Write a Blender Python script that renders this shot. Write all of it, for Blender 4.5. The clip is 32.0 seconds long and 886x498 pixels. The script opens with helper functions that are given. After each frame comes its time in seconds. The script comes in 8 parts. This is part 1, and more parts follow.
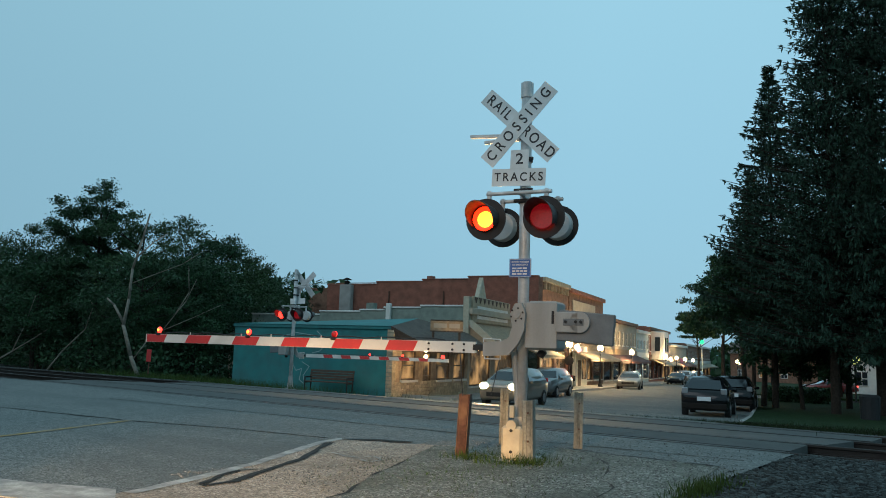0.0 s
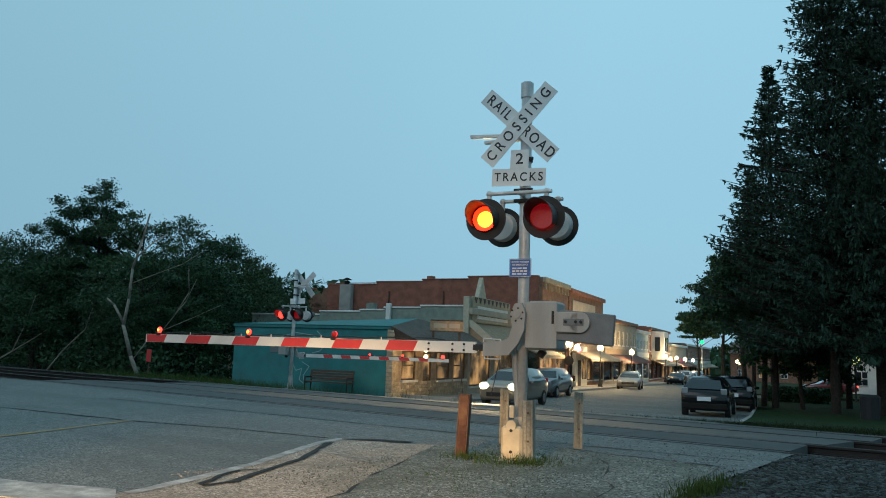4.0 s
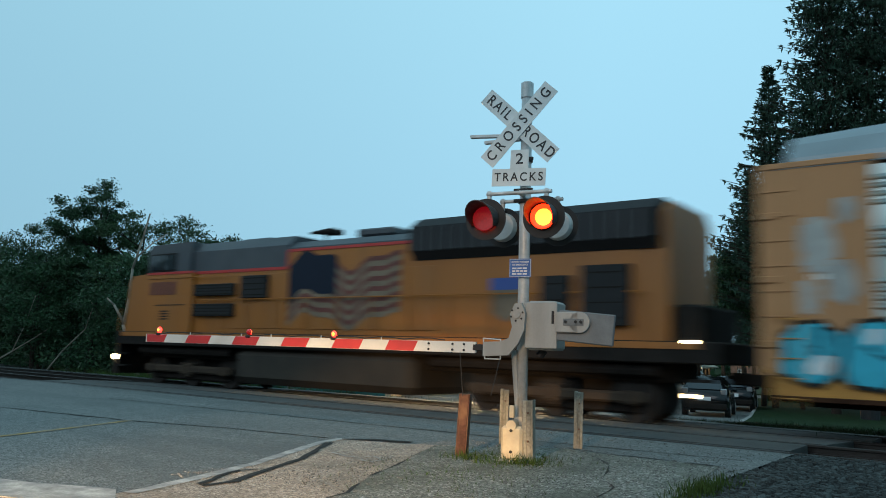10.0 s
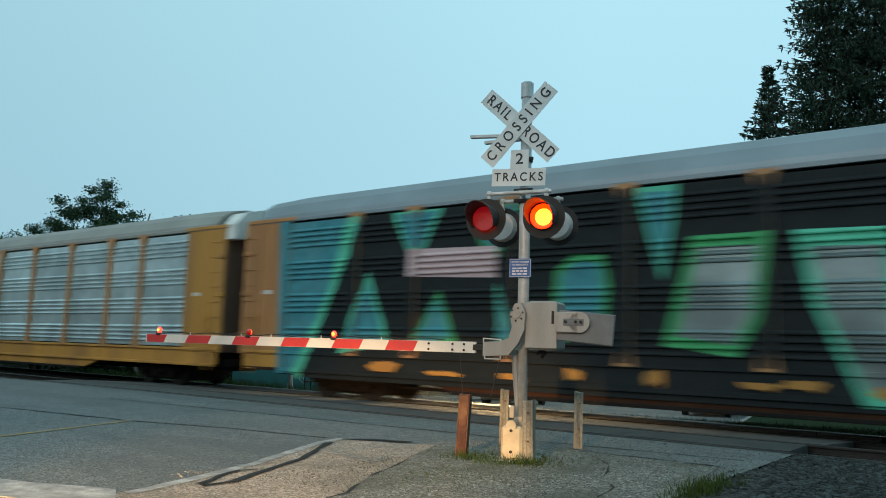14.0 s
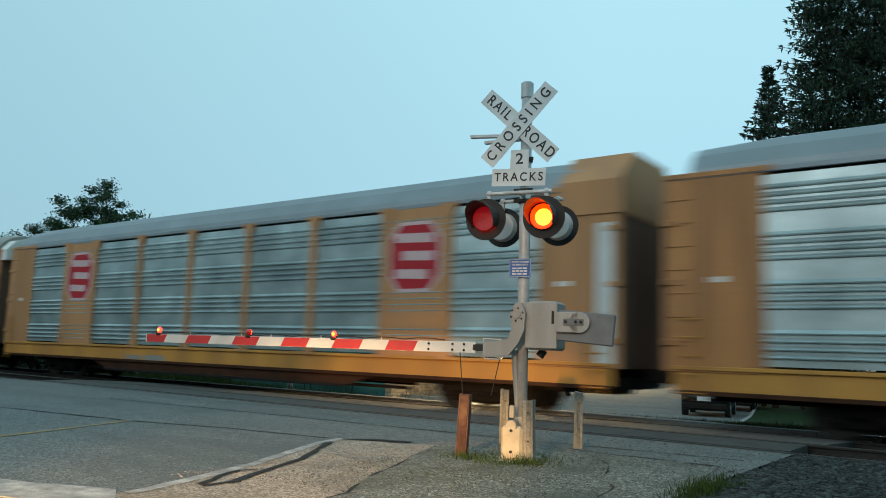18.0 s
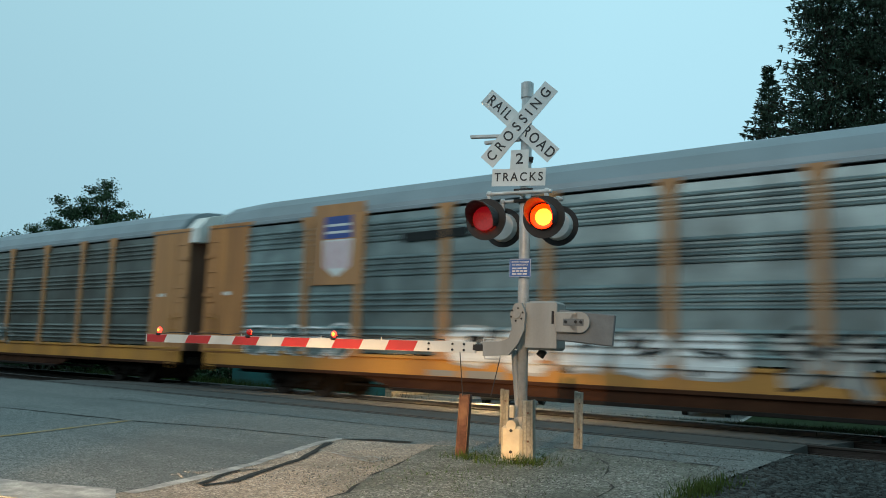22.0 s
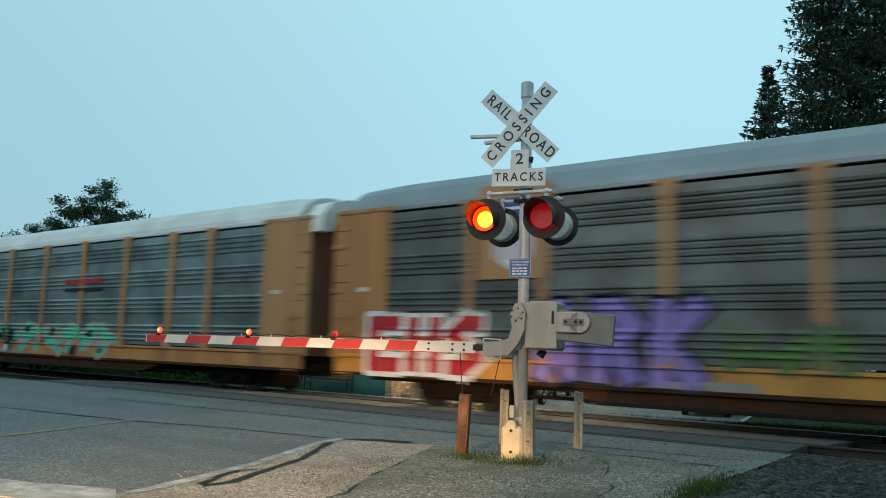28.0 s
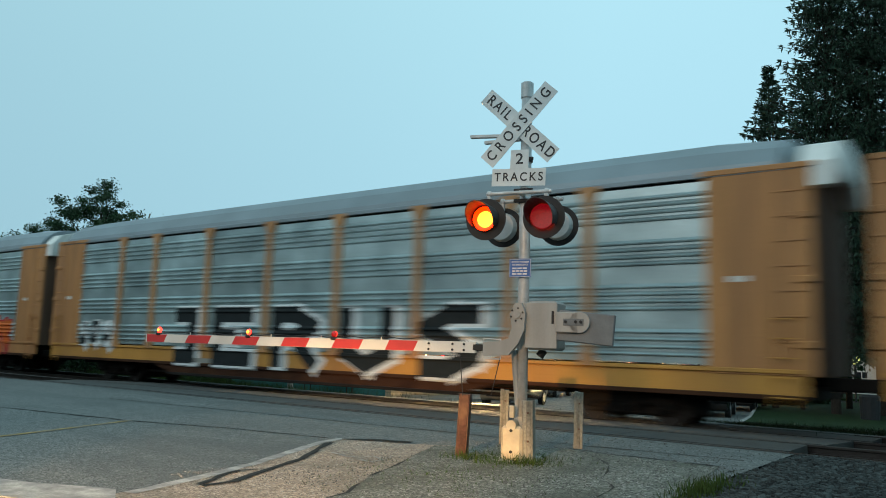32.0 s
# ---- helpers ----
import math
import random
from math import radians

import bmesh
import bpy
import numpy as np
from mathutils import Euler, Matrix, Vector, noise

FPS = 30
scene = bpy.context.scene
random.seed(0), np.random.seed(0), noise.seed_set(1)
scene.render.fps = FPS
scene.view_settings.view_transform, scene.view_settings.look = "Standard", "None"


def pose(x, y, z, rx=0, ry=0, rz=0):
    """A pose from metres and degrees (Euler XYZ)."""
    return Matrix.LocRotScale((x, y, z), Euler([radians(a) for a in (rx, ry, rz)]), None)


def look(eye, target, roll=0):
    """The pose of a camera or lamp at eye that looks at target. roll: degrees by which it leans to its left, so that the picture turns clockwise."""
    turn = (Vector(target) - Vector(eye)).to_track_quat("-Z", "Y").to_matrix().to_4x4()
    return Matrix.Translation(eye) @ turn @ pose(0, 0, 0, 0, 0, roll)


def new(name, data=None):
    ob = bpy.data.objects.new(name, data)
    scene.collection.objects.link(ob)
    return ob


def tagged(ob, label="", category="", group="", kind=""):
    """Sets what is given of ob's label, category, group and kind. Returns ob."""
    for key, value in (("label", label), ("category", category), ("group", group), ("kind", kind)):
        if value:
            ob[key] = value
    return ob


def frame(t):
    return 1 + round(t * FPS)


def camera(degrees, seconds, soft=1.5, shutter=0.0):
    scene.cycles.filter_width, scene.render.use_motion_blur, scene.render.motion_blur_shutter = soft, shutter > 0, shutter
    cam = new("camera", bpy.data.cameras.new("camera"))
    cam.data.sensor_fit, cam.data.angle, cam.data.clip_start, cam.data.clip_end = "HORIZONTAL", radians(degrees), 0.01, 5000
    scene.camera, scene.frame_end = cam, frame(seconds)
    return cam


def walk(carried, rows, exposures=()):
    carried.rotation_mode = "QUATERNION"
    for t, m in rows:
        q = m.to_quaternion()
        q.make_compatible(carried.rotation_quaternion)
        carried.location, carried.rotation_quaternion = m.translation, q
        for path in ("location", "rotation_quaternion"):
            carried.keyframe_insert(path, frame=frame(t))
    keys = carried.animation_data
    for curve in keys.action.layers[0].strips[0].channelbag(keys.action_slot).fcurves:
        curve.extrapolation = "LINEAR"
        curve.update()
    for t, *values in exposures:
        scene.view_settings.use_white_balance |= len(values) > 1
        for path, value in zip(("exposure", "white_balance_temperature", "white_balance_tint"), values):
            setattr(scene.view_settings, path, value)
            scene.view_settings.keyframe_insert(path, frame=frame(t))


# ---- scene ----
# The world's x axis runs along the rails, y leads across the tracks into town.
EYE = Vector((0.0, 0.0, 1.23))
YAW, TILT = radians(53.36), radians(7.51)
AIM = EYE + Vector((-math.cos(YAW) * math.cos(TILT), math.sin(YAW) * math.cos(TILT), math.sin(TILT)))
cam = camera(59.03, 32.0, soft=0.95, shutter=0.65)
STAND = look(EYE, AIM, 1.87)
walk(cam, [(0.0, STAND), (32.0, STAND)], exposures=[(0.0, 0.1, 6350, 9), (9.3, 0.1, 6350, 9), (10.2, 0.42, 6350, 9), (11.4, 0.44, 6550, 10), (12.4, 0.46, 6950, 10), (32.0, 0.46, 6950, 10)])

# ---- sky and light: dusk, no direct sun left ----
world = bpy.data.worlds.new("dusk_sky")
scene.world = world
world.use_nodes = True
wn = world.node_tree.nodes
wl = world.node_tree.links
sky = wn.new("ShaderNodeTexSky")
sky.sky_type = "NISHITA"
sky.sun_disc = False
sky.sun_elevation = radians(3.0)
sky.sun_rotation = radians(200.0)
sky.air_density, sky.dust_density, sky.ozone_density = 1.0, 1.2, 2.2
soft_sky = wn.new("ShaderNodeMix")
soft_sky.data_type = "RGBA"
soft_sky.inputs["Factor"].default_value = 0.8
wl.new(sky.outputs["Color"], soft_sky.inputs["A"])
# the dusk dome: a little deeper towards the horizon
dome = wn.new("ShaderNodeTexCoord")
split = wn.new("ShaderNodeSeparateXYZ")
wl.new(dome.outputs["Generated"], split.inputs["Vector"])
grade = wn.new("ShaderNodeValToRGB")
grade.color_ramp.elements[0].position, grade.color_ramp.elements[0].color = 0.0, (2.6, 4.8, 6.2, 1)
grade.color_ramp.elements[1].position, grade.color_ramp.elements[1].color = 0.55, (3.25, 5.95, 7.15, 1)
wl.new(split.outputs["Z"], grade.inputs["Fac"])
wl.new(grade.outputs["Color"], soft_sky.inputs["B"])
# the dome's colour is scaled down towards the left of the view
side = wn.new("ShaderNodeVectorMath")
side.operation = "DOT_PRODUCT"
side.inputs[1].default_value = (0.79, 0.61, 0.0)
wl.new(dome.outputs["Generated"], side.inputs[0])
lift = wn.new("ShaderNodeMapRange")
lift.inputs["From Min"].default_value, lift.inputs["From Max"].default_value = -0.5, 0.2
lift.inputs["To Min"].default_value, lift.inputs["To Max"].default_value = 0.84, 1.03
wl.new(side.outputs["Value"], lift.inputs["Value"])
toned = wn.new("ShaderNodeVectorMath")
toned.operation = "SCALE"
wl.new(soft_sky.outputs["Result"], toned.inputs[0])
wl.new(lift.outputs["Result"], toned.inputs["Scale"])
wl.new(toned.outputs["Vector"], wn["Background"].inputs["Color"])
wn["Background"].inputs["Strength"].default_value = 0.12

sun = new("sun", bpy.data.lights.new("sun", "SUN"))
sun.data.energy, sun.data.angle, sun.data.color = 0.5, radians(40), (0.95, 0.96, 1.0)
sun.matrix_world = look((0, 0, 30), (3, 12, 22))
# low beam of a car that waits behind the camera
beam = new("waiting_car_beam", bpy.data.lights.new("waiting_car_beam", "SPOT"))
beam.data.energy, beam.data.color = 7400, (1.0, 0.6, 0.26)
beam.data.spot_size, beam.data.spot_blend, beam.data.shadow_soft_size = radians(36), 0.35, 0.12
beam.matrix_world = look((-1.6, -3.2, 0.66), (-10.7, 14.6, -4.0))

# low beams of the car that waits across the tracks
for side in (-0.62, 0.62):
    head = new("headlamp_beam", bpy.data.lights.new("headlamp_beam", "SPOT"))
    head.data.energy, head.data.color = 4500, (1.0, 0.68, 0.34)
    head.data.spot_size, head.data.spot_blend, head.data.shadow_soft_size = radians(58), 0.7, 0.06
    head.matrix_world = look((-17.55 + side, 27.9 + side * 0.2, -0.12), (-8.6 + side, 3.0, 0.5))

# unseen fill spot added behind the camera to warm the ground
ground_fill = new("added_ground_fill", bpy.data.lights.new("added_ground_fill", "SPOT"))
ground_fill.data.energy, ground_fill.data.color = 4200, (1.0, 0.62, 0.34)
ground_fill.data.spot_size, ground_fill.data.spot_blend, ground_fill.data.shadow_soft_size = radians(38), 1.0, 0.3
ground_fill.matrix_world = look((-0.5, -6.0, 7.0), (-6.3, 6.2, 0.0))

# ---- materials ----


def mat(name, base, rough=0.6, metal=0.0, vary=0.25, scale=6.0, bump=0.15, fine=60.0, dirt=None, dirt_amount=0.35,
        dirt_scale=1.2, island=0.0, piece=0.0, glow=None, strength=0.0, coat=0.0, streak=False):
    """A surface with two scales of variation: broad stains and fine grain."""
    m = bpy.data.materials.new(name)
    m.use_nodes = True
    nt = m.node_tree
    b = nt.nodes["Principled BSDF"]
    b.inputs["Roughness"].default_value, b.inputs["Metallic"].default_value = rough, metal
    b.inputs["Coat Weight"].default_value = coat
    tc = nt.nodes.new("ShaderNodeTexCoord")
    info = nt.nodes.new("ShaderNodeObjectInfo")
    shift = nt.nodes.new("ShaderNodeVectorMath")
    shift.operation = "MULTIPLY_ADD"
    nt.links.new(info.outputs["Random"], shift.inputs[0])
    shift.inputs[1].default_value = (17, 31, 9)
    nt.links.new(tc.outputs["Object"], shift.inputs[2])
    if streak:
        st = nt.nodes.new("ShaderNodeVectorMath")
        st.operation = "MULTIPLY"
        nt.links.new(shift.outputs[0], st.inputs[0])
        st.inputs[1].default_value = (1, 1, 0.12)
        broad_co = st.outputs[0]
    else:
        broad_co = shift.outputs[0]

    def tex(co, s, detail):
        n = nt.nodes.new("ShaderNodeTexNoise")
        n.inputs["Scale"].default_value, n.inputs["Detail"].default_value = s, detail
        nt.links.new(co, n.inputs["Vector"])
        return n.outputs["Fac"]

    broad, grain = tex(broad_co, dirt_scale, 5), tex(shift.outputs[0], fine, 3)
    mid = tex(broad_co, scale, 4)

    def mixed(kind, fac, a, c):
        n = nt.nodes.new("ShaderNodeMix")
        n.data_type, n.blend_type = "RGBA", kind
        for sock, v in (("Factor", fac), ("A", a), ("B", c)):
            if hasattr(v, "is_linked"):
                nt.links.new(v, n.inputs[sock])
            elif sock == "Factor":
                n.inputs[sock].default_value = v
            else:
                n.inputs[sock].default_value = (*v, 1)
        return n.outputs["Result"]

    def ramp(v, lo, hi):
        n = nt.nodes.new("ShaderNodeMapRange")
        nt.links.new(v, n.inputs["Value"])
        n.inputs["From Min"].default_value, n.inputs["From Max"].default_value = lo, hi
        return n.outputs["Result"]

    dark = tuple(c * (1 - vary) for c in base)
    light = tuple(min(1, c * (1 + vary)) for c in base)
    col = mixed("MIX", ramp(mid, 0.3, 0.7), dark, light)
    col = mixed("MULTIPLY", min(1.0, vary * 1.5), col, mixed("MIX", ramp(grain, 0.3, 0.7), (0.42, 0.42, 0.42), (1, 1, 1)))
    if dirt:
        n = nt.nodes.new("ShaderNodeMath")
        n.operation = "MULTIPLY"
        nt.links.new(ramp(broad, 0.42, 0.68), n.inputs[0])
        n.inputs[1].default_value = dirt_amount
        col = mixed("MIX", n.outputs[0], col, dirt)
    if island:
        geo = nt.nodes.new("ShaderNodeNewGeometry")
        n = nt.nodes.new("ShaderNodeMapRange")
        nt.links.new(geo.outputs["Random Per Island"], n.inputs["Value"])
        n.inputs["To Min"].default_value, n.inputs["To Max"].default_value = 1 - island, 1.0
        col = mixed("MULTIPLY", 1.0, col, n.outputs["Result"])
    if piece:
        n = nt.nodes.new("ShaderNodeMapRange")
        nt.links.new(info.outputs["Random"], n.inputs["Value"])
        n.inputs["To Min"].default_value, n.inputs["To Max"].default_value = 1 - piece, 1.0
        col = mixed("MULTIPLY", 1.0, col, n.outputs["Result"])
    nt.links.new(col, b.inputs["Base Color"])
    if bump:
        n = nt.nodes.new("ShaderNodeBump")
        n.inputs["Strength"].default_value, n.inputs["Distance"].default_value = bump, 0.02
        nt.links.new(grain, n.inputs["Height"])
        nt.links.new(n.outputs["Normal"], b.inputs["Normal"])
    if glow:
        b.inputs["Emission Color"].default_value = (*glow, 1)
        b.inputs["Emission Strength"].default_value = strength
    return m


def glass_mat(name, tint, rough=0.05):
    m = bpy.data.materials.new(name)
    m.use_nodes = True
    b = m.node_tree.nodes["Principled BSDF"]
    b.inputs["Base Color"].default_value = (*tint, 1)
    b.inputs["Roughness"].default_value = rough
    b.inputs["Specular IOR Level"].default_value = 0.5
    return m


def aggregate_mat(name, base, pale, dark, cell=75.0, contrast=0.5, stains=0.3, patch=0.5, bright=0.9, bump=0.5, streaks=(1.0, 1.0, 1.0)):
    """Rolled asphalt or gravel: random small stones in a binder, with broad stains over them."""
    m = bpy.data.materials.new(name)
    m.use_nodes = True
    nt = m.node_tree
    b = nt.nodes["Principled BSDF"]
    b.inputs["Roughness"].default_value = 0.9
    b.inputs["Specular IOR Level"].default_value = 0.3
    co = nt.nodes.new("ShaderNodeTexCoord").outputs["Object"]

    def node(kind, **values):
        n = nt.nodes.new(kind)
        for sock, v in values.items():
            sock = sock.replace("_", " ")
            if hasattr(v, "is_linked"):
                nt.links.new(v, n.inputs[sock])
            else:
                n.inputs[sock].default_value = v
        return n

    def ranged(v, lo, hi, a, c):
        n = node("ShaderNodeMapRange", Value=v)
        for sock, x in (("From Min", lo), ("From Max", hi), ("To Min", a), ("To Max", c)):
            n.inputs[sock].default_value = x
        return n.outputs["Result"]

    def mixed(kind, fac, a, c):
        n = nt.nodes.new("ShaderNodeMix")
        n.data_type, n.blend_type = "RGBA", kind
        for sock, v in (("Factor", fac), ("A", a), ("B", c)):
            if hasattr(v, "is_linked"):
                nt.links.new(v, n.inputs[sock])
            else:
                n.inputs[sock].default_value = v if sock == "Factor" else (*v, 1)
        return n.outputs["Result"]
    cells = node("ShaderNodeTexVoronoi", Vector=co, Scale=cell)
    stone = nt.nodes.new("ShaderNodeSeparateColor")
    nt.links.new(cells.outputs["Color"], stone.inputs["Color"])
    wide = nt.nodes.new("ShaderNodeVectorMath")
    wide.operation = "MULTIPLY"
    nt.links.new(co, wide.inputs[0])
    wide.inputs[1].default_value = streaks
    broad = node("ShaderNodeTexNoise", Vector=wide.outputs[0], Scale=patch, Detail=6.0, Roughness=0.6).outputs["Fac"]
    fine = node("ShaderNodeTexNoise", Vector=co, Scale=9.0, Detail=4.0).outputs["Fac"]
    tone = ranged(stone.outputs["Red"], 0.0, 1.0, 1 - contrast, 1 + contrast)
    col = mixed("MULTIPLY", 1.0, base, tone)
    col = mixed("MIX", ranged(stone.outputs["Green"], bright, bright + 0.02, 0.0, 0.8), col, pale)
    col = mixed("MULTIPLY", 0.5, col, ranged(fine, 0.3, 0.7, 0.6, 1.4))
    col = mixed("MIX", ranged(broad, 0.45, 0.62, 0.0, stains), col, dark)
    nt.links.new(col, b.inputs["Base Color"])
    relief = node("ShaderNodeBump", Height=cells.outputs["Distance"])
    relief.inputs["Strength"].default_value, relief.inputs["Distance"].default_value = bump, 0.004
    nt.links.new(relief.outputs["Normal"], b.inputs["Normal"])
    return m


ASPHALT = aggregate_mat("worn_asphalt", (0.12, 0.128, 0.123), (0.3, 0.3, 0.28), (0.065, 0.074, 0.075), 70.0, 0.65, 0.55, 0.35, 0.93, 0.5, (0.6, 1.6, 1.0))
OLD_ASPHALT = aggregate_mat("old_cracked_asphalt", (0.25, 0.205, 0.165), (0.52, 0.47, 0.4), (0.13, 0.11, 0.085), 60.0, 0.6, 0.5, 1.1, 0.9, 0.8)
LOOSE_GRAVEL = aggregate_mat("rolled_dark_gravel", (0.125, 0.128, 0.11), (0.4, 0.39, 0.36), (0.055, 0.06, 0.042), 50.0, 0.7, 0.6, 1.3, 0.92, 0.9)
TAR = mat("tar_seal", (0.03, 0.03, 0.028), 0.75, vary=0.4, scale=12, fine=50)
WHITE_LINE = mat("worn_white_paint", (0.36, 0.36, 0.34), 0.8, vary=0.35, scale=6, fine=40, dirt=(0.14, 0.14, 0.14), dirt_scale=4, dirt_amount=0.8)
YELLOW_LINE = mat("worn_yellow_paint", (0.28, 0.19, 0.06), 0.8, vary=0.3, scale=5, dirt=(0.13, 0.13, 0.13), dirt_scale=3, dirt_amount=0.9)
PANEL_CONC = mat("crossing_panel", (0.06, 0.063, 0.06), 0.85, piece=0.2, vary=0.25, scale=2, fine=40, dirt=(0.07, 0.07, 0.07), dirt_scale=0.8)
SOIL = mat("gravelly_soil", (0.022, 0.022, 0.018), 0.95, vary=0.4, scale=3, fine=30, bump=0.8)
BALLAST = mat("ballast_stone", (0.05, 0.06, 0.058), 0.9, vary=0.3, scale=14, island=0.88)
DARK_BALLAST = mat("dark_ballast_stone", (0.014, 0.014, 0.013), 0.9, vary=0.3, scale=14, island=0.6)
# verge: darker copy of the grass, the trees' shade put into its colour
VERGE = mat("shaded_verge_grass", (0.026, 0.04, 0.016), 0.85, vary=0.3, scale=5, island=0.5, bump=0)
GRASS = mat("grass_blades", (0.055, 0.095, 0.022), 0.8, vary=0.3, scale=5, island=0.5, bump=0)
LAWN = mat("lawn", (0.014, 0.033, 0.01), 0.95, vary=0.4, scale=2.5, fine=25, bump=0.8)
RAIL = mat("rail_steel", (0.05, 0.042, 0.038), 0.45, 0.7, vary=0.2)
TIE = mat("creosote_tie", (0.03, 0.023, 0.018), 0.9, vary=0.3, streak=False, fine=30)
PAVING = mat("pavement_concrete", (0.3, 0.29, 0.27), 0.9, vary=0.15, scale=2, dirt=(0.16, 0.15, 0.14), dirt_scale=0.6)
ALU = mat("weathered_aluminium", (0.5, 0.51, 0.51), 0.5, 0.3, vary=0.15, scale=9, dirt=(0.25, 0.24, 0.22), dirt_scale=3)
GREY_CASE = mat("grey_painted_case", (0.29, 0.295, 0.285), 0.55, 0.1, vary=0.1, scale=7, bump=0.02, dirt=(0.14, 0.13, 0.115), dirt_scale=3, streak=True)
PALE_CASE = mat("pale_lamp_housing", (0.5, 0.5, 0.49), 0.6, vary=0.1, scale=9, dirt=(0.3, 0.29, 0.27), dirt_scale=5)
PLATE_GREY = mat("blue_grey_steel", (0.13, 0.145, 0.155), 0.6, 0.2, vary=0.12, scale=6, bump=0.03)
BLACK = mat("black_paint", (0.01, 0.01, 0.011), 0.7, vary=0.3, scale=8)
HOOD_BLACK = mat("worn_black_hood", (0.045, 0.043, 0.043), 0.6, vary=0.3, scale=8)
SIGN_WHITE = mat("sign_white", (0.66, 0.67, 0.66), 0.5, vary=0.06, scale=5, bump=0.02, dirt=(0.42, 0.42, 0.4), dirt_scale=3, dirt_amount=0.4)
SIGN_BLACK = mat("sign_black", (0.02, 0.02, 0.022), 0.6, vary=0.1)
SIGN_BLUE = mat("sign_blue", (0.025, 0.1, 0.33), 0.5, vary=0.1)
ARM_WHITE = mat("arm_white", (0.6, 0.6, 0.57), 0.55, vary=0.06, scale=5, dirt=(0.33, 0.33, 0.31), dirt_scale=2.5, dirt_amount=0.5)
ARM_RED = mat("arm_red", (0.45, 0.03, 0.03), 0.5, vary=0.12, scale=5)
RUST = mat("rusty_steel", (0.075, 0.031, 0.022), 0.9, 0.1, vary=0.4, scale=9, fine=35, bump=0.5, dirt=(0.2, 0.12, 0.07), dirt_scale=4, dirt_amount=0.5)
GREY_POST = mat("grey_wood_post", (0.25, 0.24, 0.2), 0.9, vary=0.45, scale=8, fine=35, bump=0.6, dirt=(0.1, 0.085, 0.06), dirt_scale=3, streak=True)
CREAM = mat("cream_box", (0.4, 0.36, 0.27), 0.6, vary=0.12, scale=6, dirt=(0.3, 0.22, 0.13), dirt_scale=5)
LENS_LIT = mat("lit_lens", (0.6, 0.03, 0.02), 0.3, vary=0.05, glow=(1.0, 0.012, 0.0015), strength=6.5)
LENS_CORE = mat("lit_lens_core", (0.8, 0.3, 0.05), 0.3, vary=0.02, glow=(1.0, 0.3, 0.018), strength=4.5)
LENS_DIM = mat("dim_lens", (0.14, 0.004, 0.006), 0.35, vary=0.5, scale=40, glow=(1.0, 0.012, 0.03), strength=0.13)
SMALL_LIT = mat("lit_marker_lens", (0.6, 0.03, 0.02), 0.3, vary=0.05, glow=(1.0, 0.022, 0.014), strength=6.0)
SMALL_DIM = mat("dim_marker_lens", (0.25, 0.01, 0.01), 0.25, vary=0.1, glow=(1.0, 0.01, 0.01), strength=0.12)
HEADLIGHT = mat("headlight_glow", (0.9, 0.8, 0.6), 0.2, vary=0.02, glow=(1.0, 0.72, 0.32), strength=60)
LAMP_GLOBE = mat("lamp_globe", (0.9, 0.85, 0.7), 0.3, vary=0.02, glow=(1.0, 0.72, 0.36), strength=14)
WARM_PANE = mat("lit_shop_pane", (0.1, 0.08, 0.06), 0.2, vary=0.4, scale=1.5, glow=(1.0, 0.55, 0.2), strength=0.2)
# lamps and shelves behind the glass: uneven glow
pane_nodes = WARM_PANE.node_tree.nodes
pane_noise, pane_range = pane_nodes.new("ShaderNodeTexNoise"), pane_nodes.new("ShaderNodeMapRange")
pane_noise.inputs["Scale"].default_value = 0.9
pane_range.inputs["From Min"].default_value, pane_range.inputs["From Max"].default_value = 0.45, 0.75
pane_range.inputs["To Min"].default_value, pane_range.inputs["To Max"].default_value = 0.02, 0.5
WARM_PANE.node_tree.links.new(pane_nodes["Texture Coordinate"].outputs["Object"], pane_noise.inputs["Vector"])
WARM_PANE.node_tree.links.new(pane_noise.outputs["Fac"], pane_range.inputs["Value"])
WARM_PANE.node_tree.links.new(pane_range.outputs["Result"], pane_nodes["Principled BSDF"].inputs["Emission Strength"])
GREEN_LAMP = mat("green_signal", (0.05, 0.5, 0.3), 0.3, vary=0.02, glow=(0.0, 0.7, 0.13), strength=2.2)
RED_LAMP = mat("red_signal", (0.5, 0.05, 0.03), 0.3, vary=0.02, glow=(1.0, 0.1, 0.05), strength=7)
PANE = glass_mat("dark_window", (0.02, 0.025, 0.03))
TEAL = mat("teal_painted_block", (0.015, 0.155, 0.155), 0.75, vary=0.15, scale=2.0, fine=30, dirt=(0.05, 0.1, 0.1), dirt_scale=1.2, dirt_amount=0.4)
TEAL_LIGHT = mat("faded_teal_board", (0.19, 0.225, 0.19), 0.8, vary=0.2, scale=3)
CHALK = mat("chalky_mural_paint", (0.24, 0.36, 0.36), 0.9, vary=0.3, scale=9)
BRICK = mat("red_brick", (0.27, 0.1, 0.065), 0.9, vary=0.3, scale=2.2, fine=18, bump=0.5, dirt=(0.12, 0.06, 0.045), dirt_scale=0.4)
BRICK_BROWN = mat("brown_brick", (0.19, 0.1, 0.065), 0.9, vary=0.3, scale=2.5, fine=18, bump=0.4)
TAN_BRICK = mat("tan_brick", (0.34, 0.25, 0.17), 0.9, vary=0.3, scale=3, fine=20, bump=0.5, dirt=(0.2, 0.13, 0.09), dirt_scale=0.8)
STONE = mat("tan_stone", (0.48, 0.38, 0.26), 0.9, piece=0.35, vary=0.3, scale=5)
TRIM = mat("white_trim", (0.62, 0.61, 0.57), 0.7, vary=0.1, scale=4, dirt=(0.4, 0.38, 0.34), dirt_scale=2)
